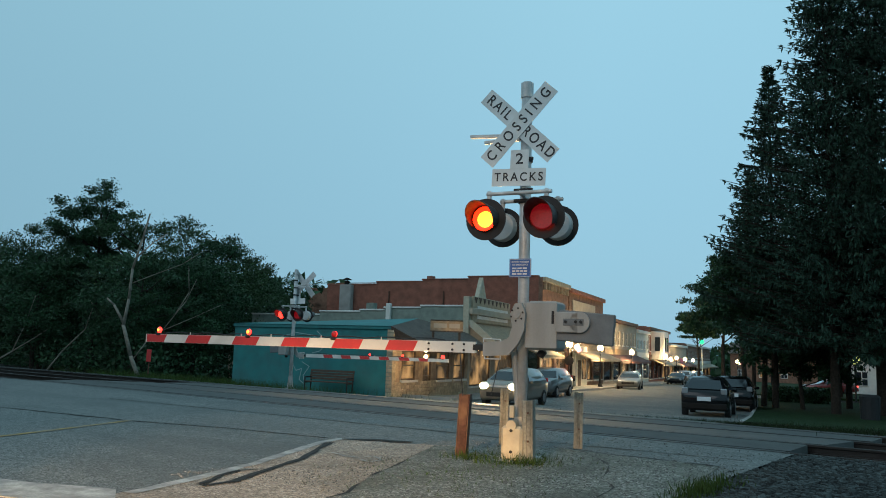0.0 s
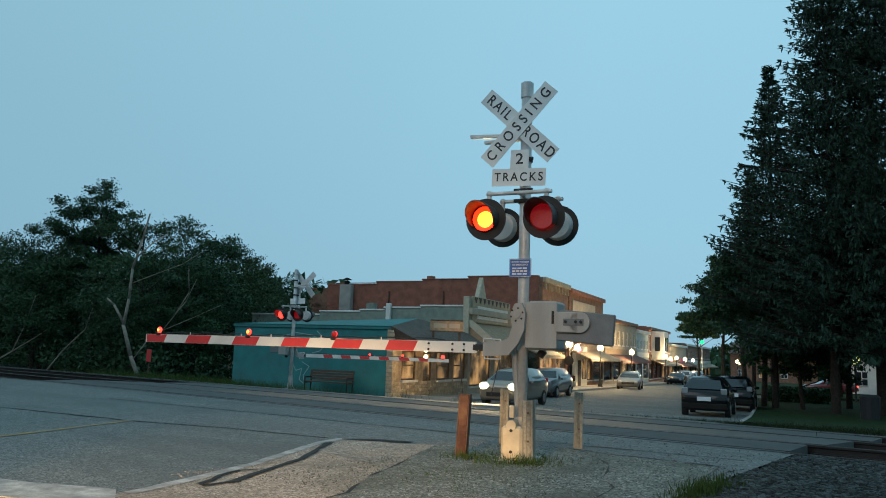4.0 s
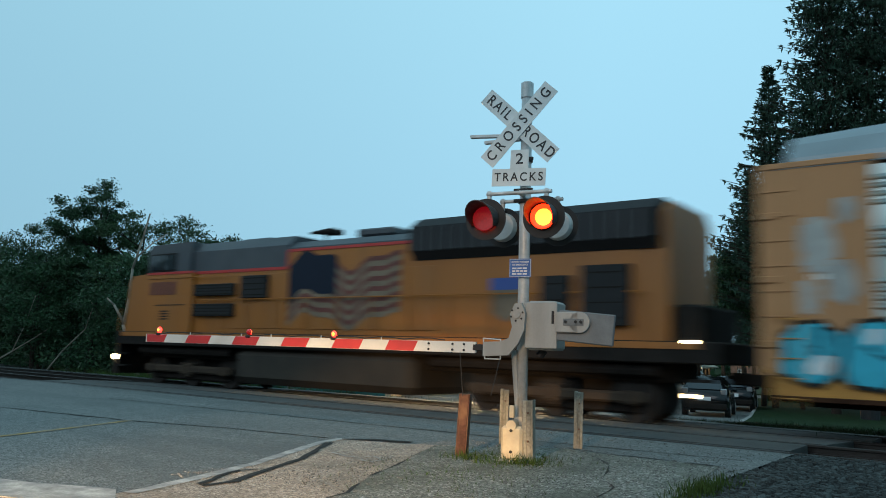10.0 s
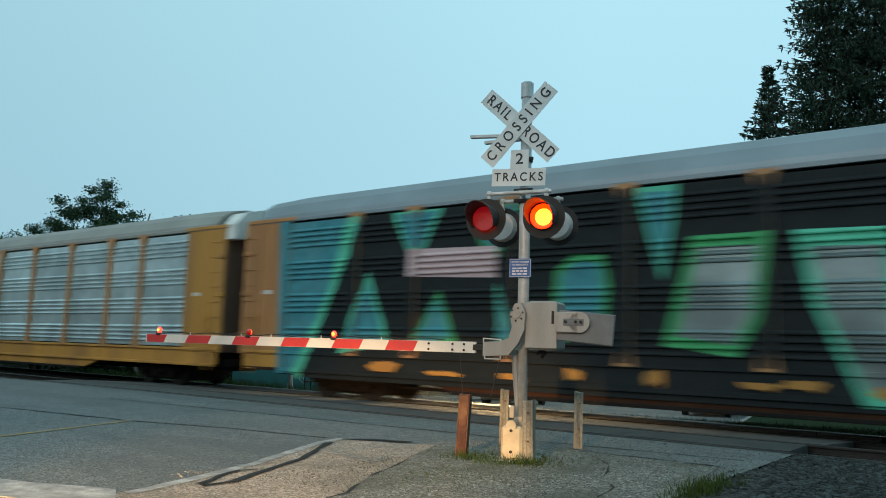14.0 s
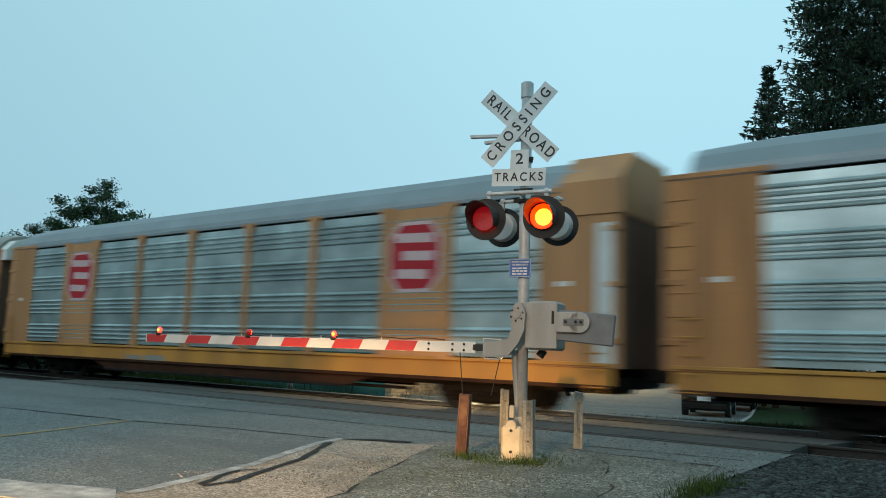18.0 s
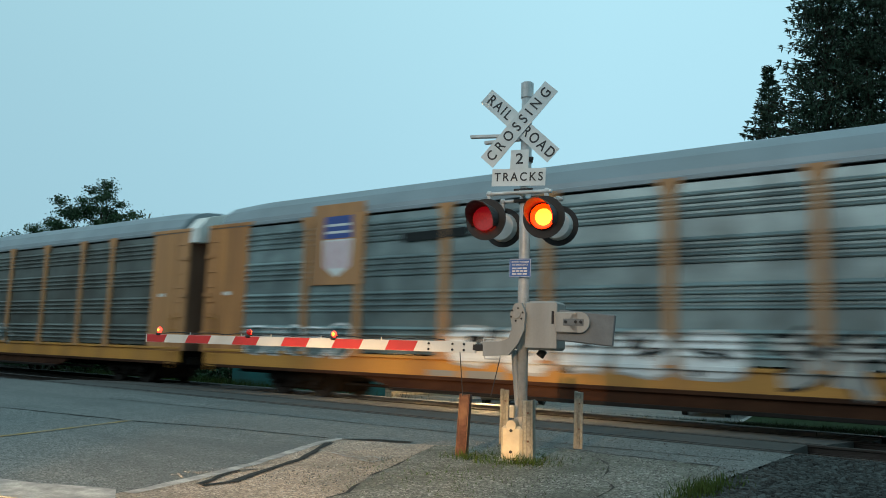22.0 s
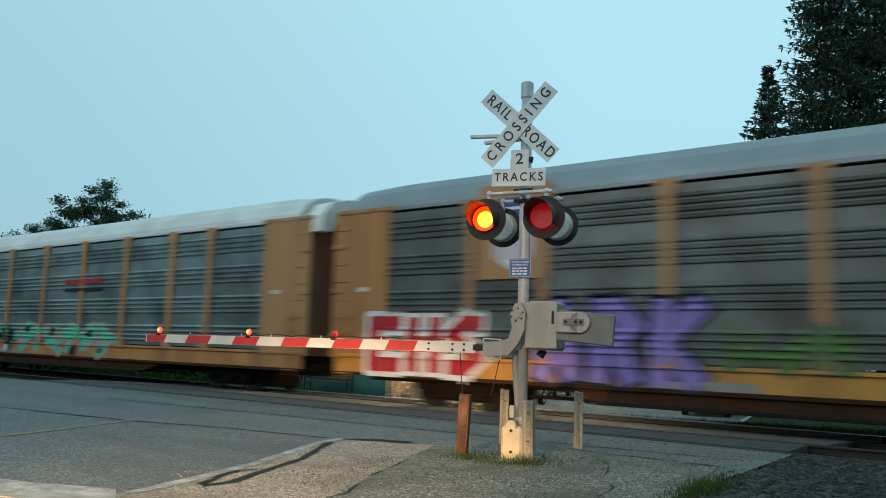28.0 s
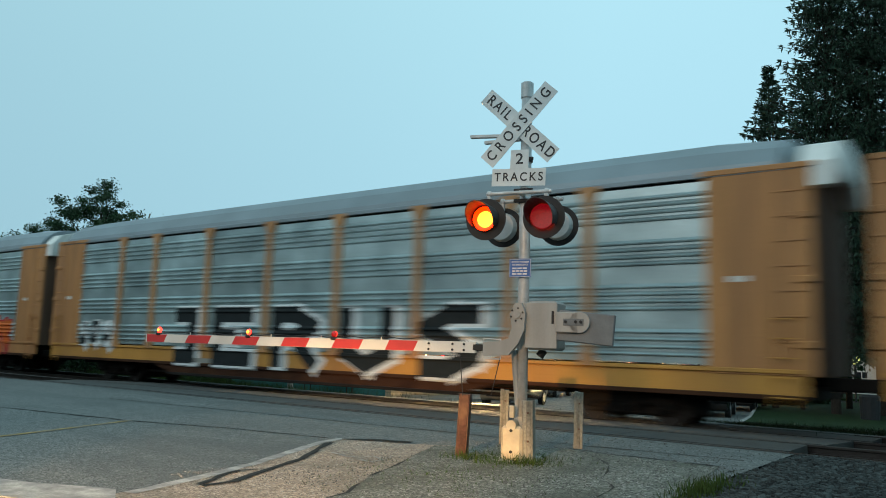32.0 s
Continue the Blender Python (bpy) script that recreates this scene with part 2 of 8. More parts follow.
STUCCO = mat("beige_stucco", (0.38, 0.33, 0.26), 0.9, vary=0.12, scale=2, dirt=(0.26, 0.22, 0.17), dirt_scale=0.8)
BLUE_SIDING = mat("pale_blue_siding", (0.33, 0.41, 0.43), 0.8, vary=0.1, scale=2)
ROOF_BROWN = mat("brown_shingle", (0.1, 0.075, 0.06), 0.9, vary=0.3, scale=6, fine=25, bump=0.5)
WOOD_SIGN = mat("weathered_sign_wood", (0.3, 0.21, 0.13), 0.8, vary=0.25, scale=6)
WOOD_DARK = mat("dark_stained_wood", (0.07, 0.045, 0.03), 0.7, vary=0.3, scale=7)
AWNING = mat("maroon_awning", (0.1, 0.04, 0.035), 0.8, vary=0.2, scale=4)
AWNING_TAN = mat("tan_awning", (0.33, 0.27, 0.19), 0.8, vary=0.2, scale=4)
BARK = mat("bark", (0.04, 0.032, 0.025), 0.95, vary=0.35, scale=9, fine=30, bump=0.8)
PALE_BARK = mat("bleached_dead_wood", (0.2, 0.175, 0.14), 0.9, vary=0.25, scale=8)
LEAF = mat("broad_leaves", (0.026, 0.078, 0.028), 0.65, vary=0.3, scale=2, island=0.55, bump=0)
LEAF_PALE = mat("pale_leaves", (0.038, 0.085, 0.028), 0.65, vary=0.3, scale=2, island=0.5, bump=0)
NEEDLE = mat("spruce_needles", (0.026, 0.068, 0.04), 0.7, vary=0.3, scale=2, island=0.55, bump=0)
CAR_BLACK = mat("black_car_paint", (0.006, 0.006, 0.007), 0.2, vary=0.05, coat=0.2, bump=0)
CAR_BLACK.node_tree.nodes["Principled BSDF"].inputs["Specular IOR Level"].default_value = 0.25
CAR_SILVER = mat("silver_car_paint", (0.2, 0.2, 0.2), 0.3, 0.6, vary=0.05, coat=0.6, bump=0)
CAR_RED = mat("red_car_paint", (0.13, 0.012, 0.012), 0.3, vary=0.05, coat=0.6, bump=0)
CAR_TAN = mat("beige_car_paint", (0.17, 0.155, 0.13), 0.3, 0.3, vary=0.05, coat=0.6, bump=0)
RUBBER = mat("tyre_rubber", (0.02, 0.02, 0.02), 0.9, vary=0.2)
RIM = mat("alloy_rim", (0.35, 0.35, 0.36), 0.35, 0.8, vary=0.1)
PLATE = mat("number_plate", (0.6, 0.62, 0.62), 0.5, vary=0.05)
TAIL_DARK = mat("tail_lamp", (0.3, 0.02, 0.02), 0.25, vary=0.05)
TAIL_LIT = mat("lit_tail_lamp", (0.4, 0.02, 0.02), 0.25, vary=0.05, glow=(1.0, 0.06, 0.04), strength=5)
# rolling stock
GALV = mat("galvanised_sheet", (0.74, 0.84, 0.84), 0.32, 0.6, vary=0.16, scale=1.6, fine=20, bump=0.05, dirt=(0.3, 0.38, 0.39), dirt_scale=0.55, dirt_amount=0.6, piece=0.2)
GALV_MID = mat("weathered_galvanised_sheet", (0.54, 0.65, 0.65), 0.34, 0.65, vary=0.18, scale=1.6, fine=20, bump=0.05, dirt=(0.22, 0.28, 0.29), dirt_scale=0.9, dirt_amount=0.55, piece=0.25)
DARK_RUST = mat("dark_rusty_steel", (0.05, 0.022, 0.013), 0.9, 0.1, vary=0.35, scale=6, fine=30, bump=0.4, dirt=(0.09, 0.04, 0.02), dirt_scale=2, dirt_amount=0.5)
GALV_DARK = mat("dull_galvanised_sheet", (0.32, 0.4, 0.4), 0.32, 0.65, vary=0.16, scale=1.2, fine=20, bump=0.05, dirt=(0.12, 0.14, 0.14), dirt_scale=0.8, dirt_amount=0.8, piece=0.25)
GALV_BROWN = mat("grimy_sheet", (0.16, 0.175, 0.16), 0.4, 0.45, vary=0.18, scale=1.2, fine=20, bump=0.05, dirt=(0.075, 0.065, 0.054), dirt_scale=0.8, dirt_amount=0.8, piece=0.25)
RACK_TAN = mat("tan_rack_paint", (0.28, 0.245, 0.19), 0.65, vary=0.1, scale=1.5, dirt=(0.22, 0.19, 0.155), dirt_scale=0.8, dirt_amount=0.5, streak=True)
YELLOW = mat("freight_yellow", (0.56, 0.25, 0.04), 0.6, vary=0.18, scale=2, fine=25, dirt=(0.15, 0.065, 0.03), dirt_scale=1.0, dirt_amount=0.55, streak=True)
ORANGE_BROWN = mat("faded_freight_orange", (0.5, 0.21, 0.065), 0.65, vary=0.2, scale=3, fine=25, dirt=(0.2, 0.08, 0.035), dirt_scale=1.6, dirt_amount=0.6, streak=True)
SOFT_ORANGE = mat("pale_post_orange", (0.47, 0.22, 0.085), 0.65, vary=0.14, scale=2, dirt=(0.24, 0.12, 0.07), dirt_scale=1.2, streak=True)
FREIGHT_RED = mat("freight_red", (0.4, 0.06, 0.016), 0.6, vary=0.16, scale=2, dirt=(0.2, 0.05, 0.03), dirt_scale=1.0, streak=True)
# end doors: grime, and the shade of the gap put into a darker colour
GRIMY_SHADED_DOOR = mat("grimy_shaded_door", (0.19, 0.095, 0.058), 0.85, vary=0.3, scale=2, dirt=(0.08, 0.05, 0.036), dirt_scale=1.0, dirt_amount=0.6, streak=True)
ROOF_GREY = mat("roof_sheet", (0.22, 0.26, 0.28), 0.5, 0.3, vary=0.12, scale=0.8, dirt=(0.18, 0.2, 0.2), dirt_scale=0.5)
ROOF_TAN = mat("grimy_roof_sheet", (0.28, 0.27, 0.24), 0.6, 0.2, vary=0.12, scale=0.8, dirt=(0.22, 0.2, 0.17), dirt_scale=0.5)
ROOF_PALE = mat("pale_roof_sheet", (0.6, 0.62, 0.6), 0.6, 0.1, vary=0.1, scale=0.8, dirt=(0.4, 0.4, 0.37), dirt_scale=0.5)
HOOD_WHITE = mat("white_end_hood", (0.72, 0.71, 0.67), 0.6, vary=0.08, scale=3, dirt=(0.45, 0.42, 0.37), dirt_scale=2)
UNDER = mat("grimy_underframe", (0.02, 0.017, 0.015), 0.85, 0.1, vary=0.3, scale=4)
WHEEL = mat("wheel_steel", (0.028, 0.024, 0.021), 0.6, 0.5, vary=0.2)
LOCO_YELLOW = mat("engine_yellow", (0.33, 0.108, 0.011), 0.5, vary=0.1, scale=1.5, dirt=(0.2, 0.085, 0.025), dirt_scale=0.8, dirt_amount=0.5, streak=True)
TRUCK_BROWN = mat("dusty_truck_casting", (0.04, 0.027, 0.017), 0.9, 0.1, vary=0.35, scale=4, dirt=(0.075, 0.05, 0.03), dirt_scale=2)
FLAG_RED = mat("faded_flag_red", (0.13, 0.03, 0.02), 0.6, vary=0.25, scale=2)
FLAG_PALE = mat("faded_flag_white", (0.19, 0.135, 0.085), 0.6, vary=0.25, scale=2)
LOCO_GREY = mat("engine_grey", (0.045, 0.051, 0.06), 0.55, vary=0.12, scale=1.5, dirt=(0.08, 0.08, 0.08), dirt_scale=0.8)
LOCO_RED = mat("engine_red_stripe", (0.42, 0.025, 0.02), 0.5, vary=0.08)
GRILLE = mat("dark_grille", (0.009, 0.009, 0.01), 0.85, vary=0.3, scale=9)
FUEL_TANK = mat("grimy_tank", (0.022, 0.017, 0.011), 0.8, vary=0.25, scale=2, dirt=(0.035, 0.027, 0.019), dirt_scale=1)
P_WHITE = mat("white_spray_paint", (0.66, 0.67, 0.66), 0.7, vary=0.1, scale=4)
P_FADED = mat("faded_white_spray", (0.4, 0.385, 0.36), 0.75, vary=0.2, scale=3)
GRIT_PALE = mat("pale_grit", (0.3, 0.29, 0.27), 0.95, vary=0.2, scale=5, island=0.6)
GRIT = mat("loose_grit", (0.12, 0.118, 0.112), 0.95, vary=0.2, scale=5, island=0.6)
P_BLACK = mat("black_spray_paint", (0.02, 0.024, 0.025), 0.7, vary=0.2, scale=4)
P_CYAN = mat("cyan_spray_paint", (0.06, 0.42, 0.55), 0.7, vary=0.12, scale=4)
P_GREEN = mat("green_spray_paint", (0.06, 0.33, 0.13), 0.7, vary=0.15, scale=4)
P_MINT = mat("mint_spray_paint", (0.1, 0.5, 0.33), 0.7, vary=0.12, scale=4)
P_PINK = mat("pink_spray_paint", (0.62, 0.22, 0.3), 0.7, vary=0.12, scale=4)
P_PURPLE = mat("purple_spray_paint", (0.26, 0.19, 0.47), 0.7, vary=0.12, scale=4)
P_RED = mat("red_spray_paint", (0.42, 0.03, 0.04), 0.7, vary=0.12, scale=4)
P_ORANGE = mat("orange_spray_paint", (0.6, 0.13, 0.03), 0.7, vary=0.12, scale=4)
P_YELLOW = mat("yellow_spray_paint", (0.6, 0.42, 0.05), 0.7, vary=0.12, scale=4)
P_OLIVE = mat("dull_green_spray", (0.1, 0.18, 0.06), 0.7, vary=0.2, scale=3)
P_NAVY = mat("dark_blue_paint", (0.012, 0.017, 0.03), 0.6, vary=0.1, scale=4)
P_TEAL = mat("thin_teal_spray", (0.06, 0.26, 0.3), 0.7, vary=0.2, scale=3, dirt=(0.12, 0.22, 0.22), dirt_scale=2)
P_HAZE = mat("thin_green_spray", (0.24, 0.34, 0.31), 0.7, vary=0.3, scale=3, dirt=(0.16, 0.22, 0.21), dirt_scale=2)
P_PALE = mat("pale_pink_spray", (0.6, 0.42, 0.42), 0.7, vary=0.12, scale=4)
P_BLUE = mat("blue_decal", (0.03, 0.07, 0.26), 0.6, vary=0.1, scale=4)

# leaves have little gloss, spray paint and grime next to none
for leafy in (LEAF, LEAF_PALE, NEEDLE):
    leafy.node_tree.nodes["Principled BSDF"].inputs["Specular IOR Level"].default_value = 0.3
for dull in (TAR, GRASS, VERGE, LAWN, BARK, UNDER, DARK_RUST, SOIL, TIE, P_WHITE, P_FADED, P_BLACK, P_CYAN, P_GREEN, P_MINT, P_PINK, P_PURPLE, P_RED, P_ORANGE, P_YELLOW, P_OLIVE, P_NAVY, P_TEAL, P_HAZE, P_PALE):
    dull.node_tree.nodes["Principled BSDF"].inputs["Specular IOR Level"].default_value = 0.12

# ---- mesh helpers ----


def add_box(bm, lo, hi, bevel=0.0, turn=None):
    """A box between two corners, with softened edges."""
    c = [(a + b) / 2 for a, b in zip(lo, hi)]
    s = [abs(b - a) for a, b in zip(lo, hi)]
    m = Matrix.Translation(c)
    if turn is not None:
        m = m @ turn
    got = bmesh.ops.create_cube(bm, size=1, matrix=m @ Matrix.Diagonal((*s, 1)))
    if bevel:
        edges = {e for v in got["verts"] for e in v.link_edges}
        bmesh.ops.bevel(bm, geom=list(edges), offset=min(bevel, min(s) * 0.45), segments=1, affect="EDGES", profile=0.5)
    return bm


def add_tube(bm, a, b, r0, r1=None, seg=10, caps=True):
    """A round bar from a to b."""
    a, b = Vector(a), Vector(b)
    d = b - a
    m = Matrix.Translation((a + b) / 2) @ d.to_track_quat("Z", "Y").to_matrix().to_4x4()
    bmesh.ops.create_cone(bm, cap_ends=caps, segments=seg, radius1=r0, radius2=r0 if r1 is None else r1, depth=d.length, matrix=m)
    return bm


def add_ball(bm, c, r, seg=12, squash=(1, 1, 1)):
    bmesh.ops.create_uvsphere(bm, u_segments=seg, v_segments=max(6, seg // 2), radius=r, matrix=Matrix.Translation(c) @ Matrix.Diagonal((*squash, 1)))
    return bm


def add_prism(bm, pts, axis, lo, hi):
    """An outline of 2D points drawn out along an axis from lo to hi."""
    def at(p, w):
        q = list(p)
        q.insert(axis, w)
        return q
    a = [bm.verts.new(at(p, lo)) for p in pts]
    b = [bm.verts.new(at(p, hi)) for p in pts]
    bm.faces.new(a)
    bm.faces.new(b[::-1])
    for i in range(len(pts)):
        j = (i + 1) % len(pts)
        bm.faces.new((a[j], a[i], b[i], b[j]))
    bmesh.ops.recalc_face_normals(bm, faces=bm.faces)
    return bm


def mesh_of(name, bm, material, smooth=False):
    me = bpy.data.meshes.new(name)
    bm.to_mesh(me)
    bm.free()
    me.materials.append(material)
    if smooth:
        me.shade_smooth()
    return me


def part(name, bm, material, parent, label="", smooth=False):
    """One mesh object under a thing or under a part."""
    me = bm if isinstance(bm, bpy.types.Mesh) else mesh_of(name, bm, material, smooth)
    ob = new(name, me)
    ob.parent = parent
    return tagged(ob, label)


def B():
    return bmesh.new()


def box(lo, hi, bevel=0.0):
    return add_box(B(), lo, hi, bevel)


def tube(a, b, r0, r1=None, seg=10):
    return add_tube(B(), a, b, r0, r1, seg)


def thing(name, m, label, category, group="", kind=""):
    ob = new(name)
    ob.matrix_basis = m
    return tagged(ob, label, category, group, kind)


def single(name, bm, material, label, category="", kind="", m=None, smooth=False, group=""):
    ob = new(name, mesh_of(name, bm, material, smooth))
    if m is not None:
        ob.matrix_basis = m
    return tagged(ob, label, category, group, kind)


def lettering(text, size, material, parent, at, turn=(90, 0, 0), name="lettering", label="", depth=0.002, wide=1.0, spread=1.0):
    """Flat letters from the built-in font, as a mesh under parent."""
    cu = bpy.data.curves.new(name, "FONT")
    cu.body, cu.size, cu.align_x, cu.align_y, cu.extrude = text, size, "CENTER", "CENTER", depth
    cu.offset = size * 0.012
    cu.space_character = spread
    tmp = new(name, cu)
    me = bpy.data.meshes.new_from_object(tmp.evaluated_get(bpy.context.evaluated_depsgraph_get()))
    bpy.data.objects.remove(tmp)
    me.materials.clear()
    me.materials.append(material)
    ob = new(name, me)
    ob.parent = parent
    ob.matrix_basis = pose(*at, *turn) @ Matrix.Diagonal((wide, 1, 1, 1))
    return tagged(ob, label)


# The street leads off at 12.6 degrees to the crossing's normal: u along it, v to its right.
TURN = 12.6
UX, UY = -0.218, 0.976


def ground_z(y):
    """The land falls away behind the tracks."""
    ys = (-3000, 13.45, 16.1, 17.7, 19.5, 24, 30, 36, 48, 200, 400, 3000)
    zs = (0, 0, -0.12, -0.14, -0.24, -0.6, -0.97, -1.06, -1.1, -2.9, -4.2, -6)
    return float(np.interp(y, ys, zs))


def street(u, v, up=0.0, turn=0.0):
    x, y = u * UX + v * UY, u * UY - v * UX
    return pose(x, y, ground_z(y) + up, 0, 0, TURN + turn)

# ---- ground ----


def sheet(name, xs, ys, material, label, lift=0.0, zf=ground_z, kind="structure", category=""):
    bm = B()
    rows = [[bm.verts.new((x, y, zf(y) + lift)) for x in xs] for y in ys]
    for r0, r1 in zip(rows, rows[1:]):
        for i in range(len(xs) - 1):
            bm.faces.new((r0[i], r0[i + 1], r1[i + 1], r1[i]))
    return single(name, bm, material, label, category, kind)


YS = (-3000, -300, -40, 0, 6, 10, 10.8, 11.2, 13.4, 14.8, 16.1, 17.7, 18.4, 18.8, 19, 20, 21, 22, 23, 24, 26, 28, 30, 33, 36, 42, 48, 60, 80, 120, 200, 400, 3000)


def bed_z(y):
    return ground_z(y) - 0.06 - (0.19 if 11.1 < y < 18.5 else 0.0)


sheet("ground", (-3000, -300, -80, -50, -30, -20, -10, -3, -1, 3, 10, 40, 300, 3000), YS, SOIL, "bare gravelly soil with thin grass beside the tracks", 0, bed_z)
# near street, up to the first rail
sheet("road", (-60, -24, -14, -6, -2.62), (-30, 0, 6, 9, 11.72), ASPHALT, "worn grey asphalt street before the crossing")
# shoulder round the crossing signal
bm = B()
SHOULDER = [(-7.6, 8.02), (-6.2, 4.6), (-5.9, 3.2), (-5.2, 1.5), (-2.62, 1.5), (-2.62, 7.2), (-2.95, 9.5), (-4.3, 9.45), (-5.05, 9.58), (-5.7, 8.95), (-6.7, 8.33)]
add_prism(bm, SHOULDER, 2, 0.0, 0.006)
single("road_shoulder", bm, OLD_ASPHALT, "cracked old asphalt shoulder round the signal mast", "road shoulder", "structure")
# the older, greyer half beyond the long crack
bm = B()
add_prism(bm, [(-4.62, 4.2), (-4.74, 5.12), (-5.15, 5.82), (-5.52, 6.68), (-6.0, 7.75), (-6.32, 8.46), (-5.7, 8.97), (-5.05, 9.6), (-4.3, 9.47), (-2.95, 9.52), (-2.6, 7.2), (-2.6, 4.2)], 2, 0.0, 0.0095)
single("road_shoulder", bm, LOOSE_GRAVEL, "grey gravelly shoulder with weeds round the signal mast", "road shoulder", "structure")


def ribbon(name, pts, width, material, label, z, wob=0.0, parent=None):
    """A flat painted or sealed band along a line on the road."""
    rnd = random.Random(len(pts) * 7 + int(abs(pts[0][0]) * 10))
    fine = []
    for (x0, y0), (x1, y1) in zip(pts, pts[1:]):
        n = max(2, int(math.hypot(x1 - x0, y1 - y0) / 0.25))
        fine += [(x0 + (x1 - x0) * i / n, y0 + (y1 - y0) * i / n) for i in range(n)]
    fine.append(pts[-1])
    bm = B()
    prev = None
    for i, (x, y) in enumerate(fine):
        a, b = fine[max(0, i - 1)], fine[min(len(fine) - 1, i + 1)]
        d = Vector((b[0] - a[0], b[1] - a[1], 0)).normalized()
        nn = Vector((-d.y, d.x, 0))
        w = width * (0.5 + rnd.uniform(-wob, wob))
        c = Vector((x + rnd.uniform(-wob, wob) * width, y + rnd.uniform(-wob, wob) * width, z + ground_z(y)))
        cur = (bm.verts.new(c + nn * w), bm.verts.new(c - nn * w))
        if prev:
            bm.faces.new((prev[0], prev[1], cur[1], cur[0]))
        prev = cur
    return single(name, bm, material, label, "road marking", "structure")


ribbon("edge_line", [(-7.62, 8.08), (-7.5, 7.55), (-6.57, 5.64), (-6.17, 4.58), (-5.95, 3.8)], 0.13, WHITE_LINE, "worn white edge line", 0.011, 0.08)
ribbon("centre_line", [(-9.6, 2.6), (-10.41, 4.81), (-10.81, 5.82), (-11.41, 7.22)], 0.11, YELLOW_LINE, "faded yellow centre line", 0.006, 0.06)
ribbon("tar_seal", [(-7.36, 7.6), (-7.3, 7.45), (-6.51, 6.25), (-6.16, 5.46), (-5.81, 4.76), (-5.83, 4.42)], 0.075, TAR, "black tar crack seal on the asphalt", 0.015, 0.2)
ribbon("tar_seal", [(-6.16, 5.46), (-6.29, 5.22), (-6.15, 4.9), (-5.88, 4.46)], 0.055, TAR, "black tar crack seal on the asphalt", 0.0175, 0.25)
ribbon("chalk_mark", [(-6.65, 6.89), (-6.32, 6.76), (-6.15, 6.82), (-6.11, 7.01), (-5.87, 6.87), (-5.84, 6.63), (-6.02, 6.69)], 0.035, WHITE_LINE, "faint white sprayed mark on the asphalt", 0.0145, 0.2)
ribbon("road_seam", [(-16, 6.6), (-11.16, 7.26), (-9.68, 7.72), (-8.61, 7.87), (-7.82, 7.98)], 0.06, TAR, "dark joint across the asphalt", 0.005, 0.3)
ribbon("road_seam", [(-7.61, 8.03), (-7.13, 8.33), (-6.77, 8.49)], 0.11, TAR, "dark joint across the asphalt", 0.0125, 0.4)
ribbon("road_seam", [(-4.65, 4.6), (-4.74, 5.12), (-5.15, 5.82), (-5.52, 6.68), (-6.0, 7.75), (-6.32, 8.46)], 0.016, TAR, "open crack in the old asphalt", 0.0135, 0.8)
ribbon("road_seam", [(-2.84, 9.53), (-4.32, 9.51), (-5.02, 9.63)], 0.05, TAR, "open crack in the old asphalt", 0.0135, 0.6)
ribbon("road_seam", [(-4.64, 9.45), (-3.89, 8.58), (-3.51, 7.54), (-3.21, 7.15), (-3.09, 6.57)], 0.013, TAR, "open crack in the old asphalt", 0.0135, 0.9)
ribbon("road_seam", [(-16, 9.6), (-11, 9.9), (-6, 10.1), (-2.9, 10.4)], 0.04, TAR, "dark joint across the asphalt", 0.005, 0.3)
bm = B()
add_prism(bm, [(-7.6, 3.32), (-6.93, 3.5), (-6.5, 3.7), (-6.17, 3.83), (-5.8, 3.6), (-6.1, 3.2), (-7.6, 2.6)], 2, 0.0, 0.009)
single("stop_bar", bm, WHITE_LINE, "worn broad white stop bar on the asphalt", "road marking", "structure")

# ---- crossing ----
RAILS = (11.9, 13.4, 16.15, 17.65)
RUBBER_STRIP = mat("flangeway_rubber", (0.022, 0.021, 0.02), 0.75, vary=0.3, scale=6)
for y in RAILS:
    zr = 0.0 if y < 14 else -0.13
    bm = add_box(B(), (-420, y - 0.036, -0.045), (260, y + 0.036, 0.0), 0.008)
    add_box(bm, (-420, y - 0.008, -0.13), (260, y + 0.008, -0.045))
    add_box(bm, (-420, y - 0.07, -0.15), (260, y + 0.07, -0.13))
    single("rail", bm, RAIL, "brown worn steel rail with a polished head", "rail", "structure", m=pose(0, 0, zr), group="rails")
    for s in (-1, 1):
        bm = box((-24, y + s * 0.105 - 0.067, zr - 0.14), (-2.8, y + s * 0.105 + 0.067, zr - 0.006), 0.008)
        single("flangeway_strip", bm, RUBBER_STRIP, "black rubber strip beside the rail", "rubber strip", "structure")
bm = B()
for c in (12.65, 16.9):
    for i in range(260):
        x = -120 + i * 0.55
        if x > 22:
            break
        if -24 < x < -2.6:
            continue
        zt = 0.0 if c < 14 else -0.13
        add_box(bm, (x - 0.11, c - 1.28, -0.31 + zt), (x + 0.11, c + 1.28, -0.15 + zt))
single("railroad_ties", bm, TIE, "dark creosoted wooden ties under the rails", "ties", "stuff")
# concrete panels between and beside the rails; their ends are staggered
for y0, y1, x1 in ((12.08, 13.22, -2.75), (13.58, 15.97, -2.55), (16.33, 17.47, -2.3), (17.83, 18.9, -2.1)):
    base = new("crossing_panels")
    tagged(base, "grey concrete panels laid flush with the rails", "crossing panels", kind="structure")
    n = 8
    me = None
    w = (x1 + 24.0) / n
    for i in range(n):
        if me is None:
            me = mesh_of("panel", add_prism(B(), [(y0, -0.3), (y1, -0.3), (y1, ground_z(y1)), (y0, ground_z(y0))], 0, 0.006, w - 0.006), PANEL_CONC)
        ob = part("panel", me, PANEL_CONC, base)
        ob.location.x = -24.0 + i * w
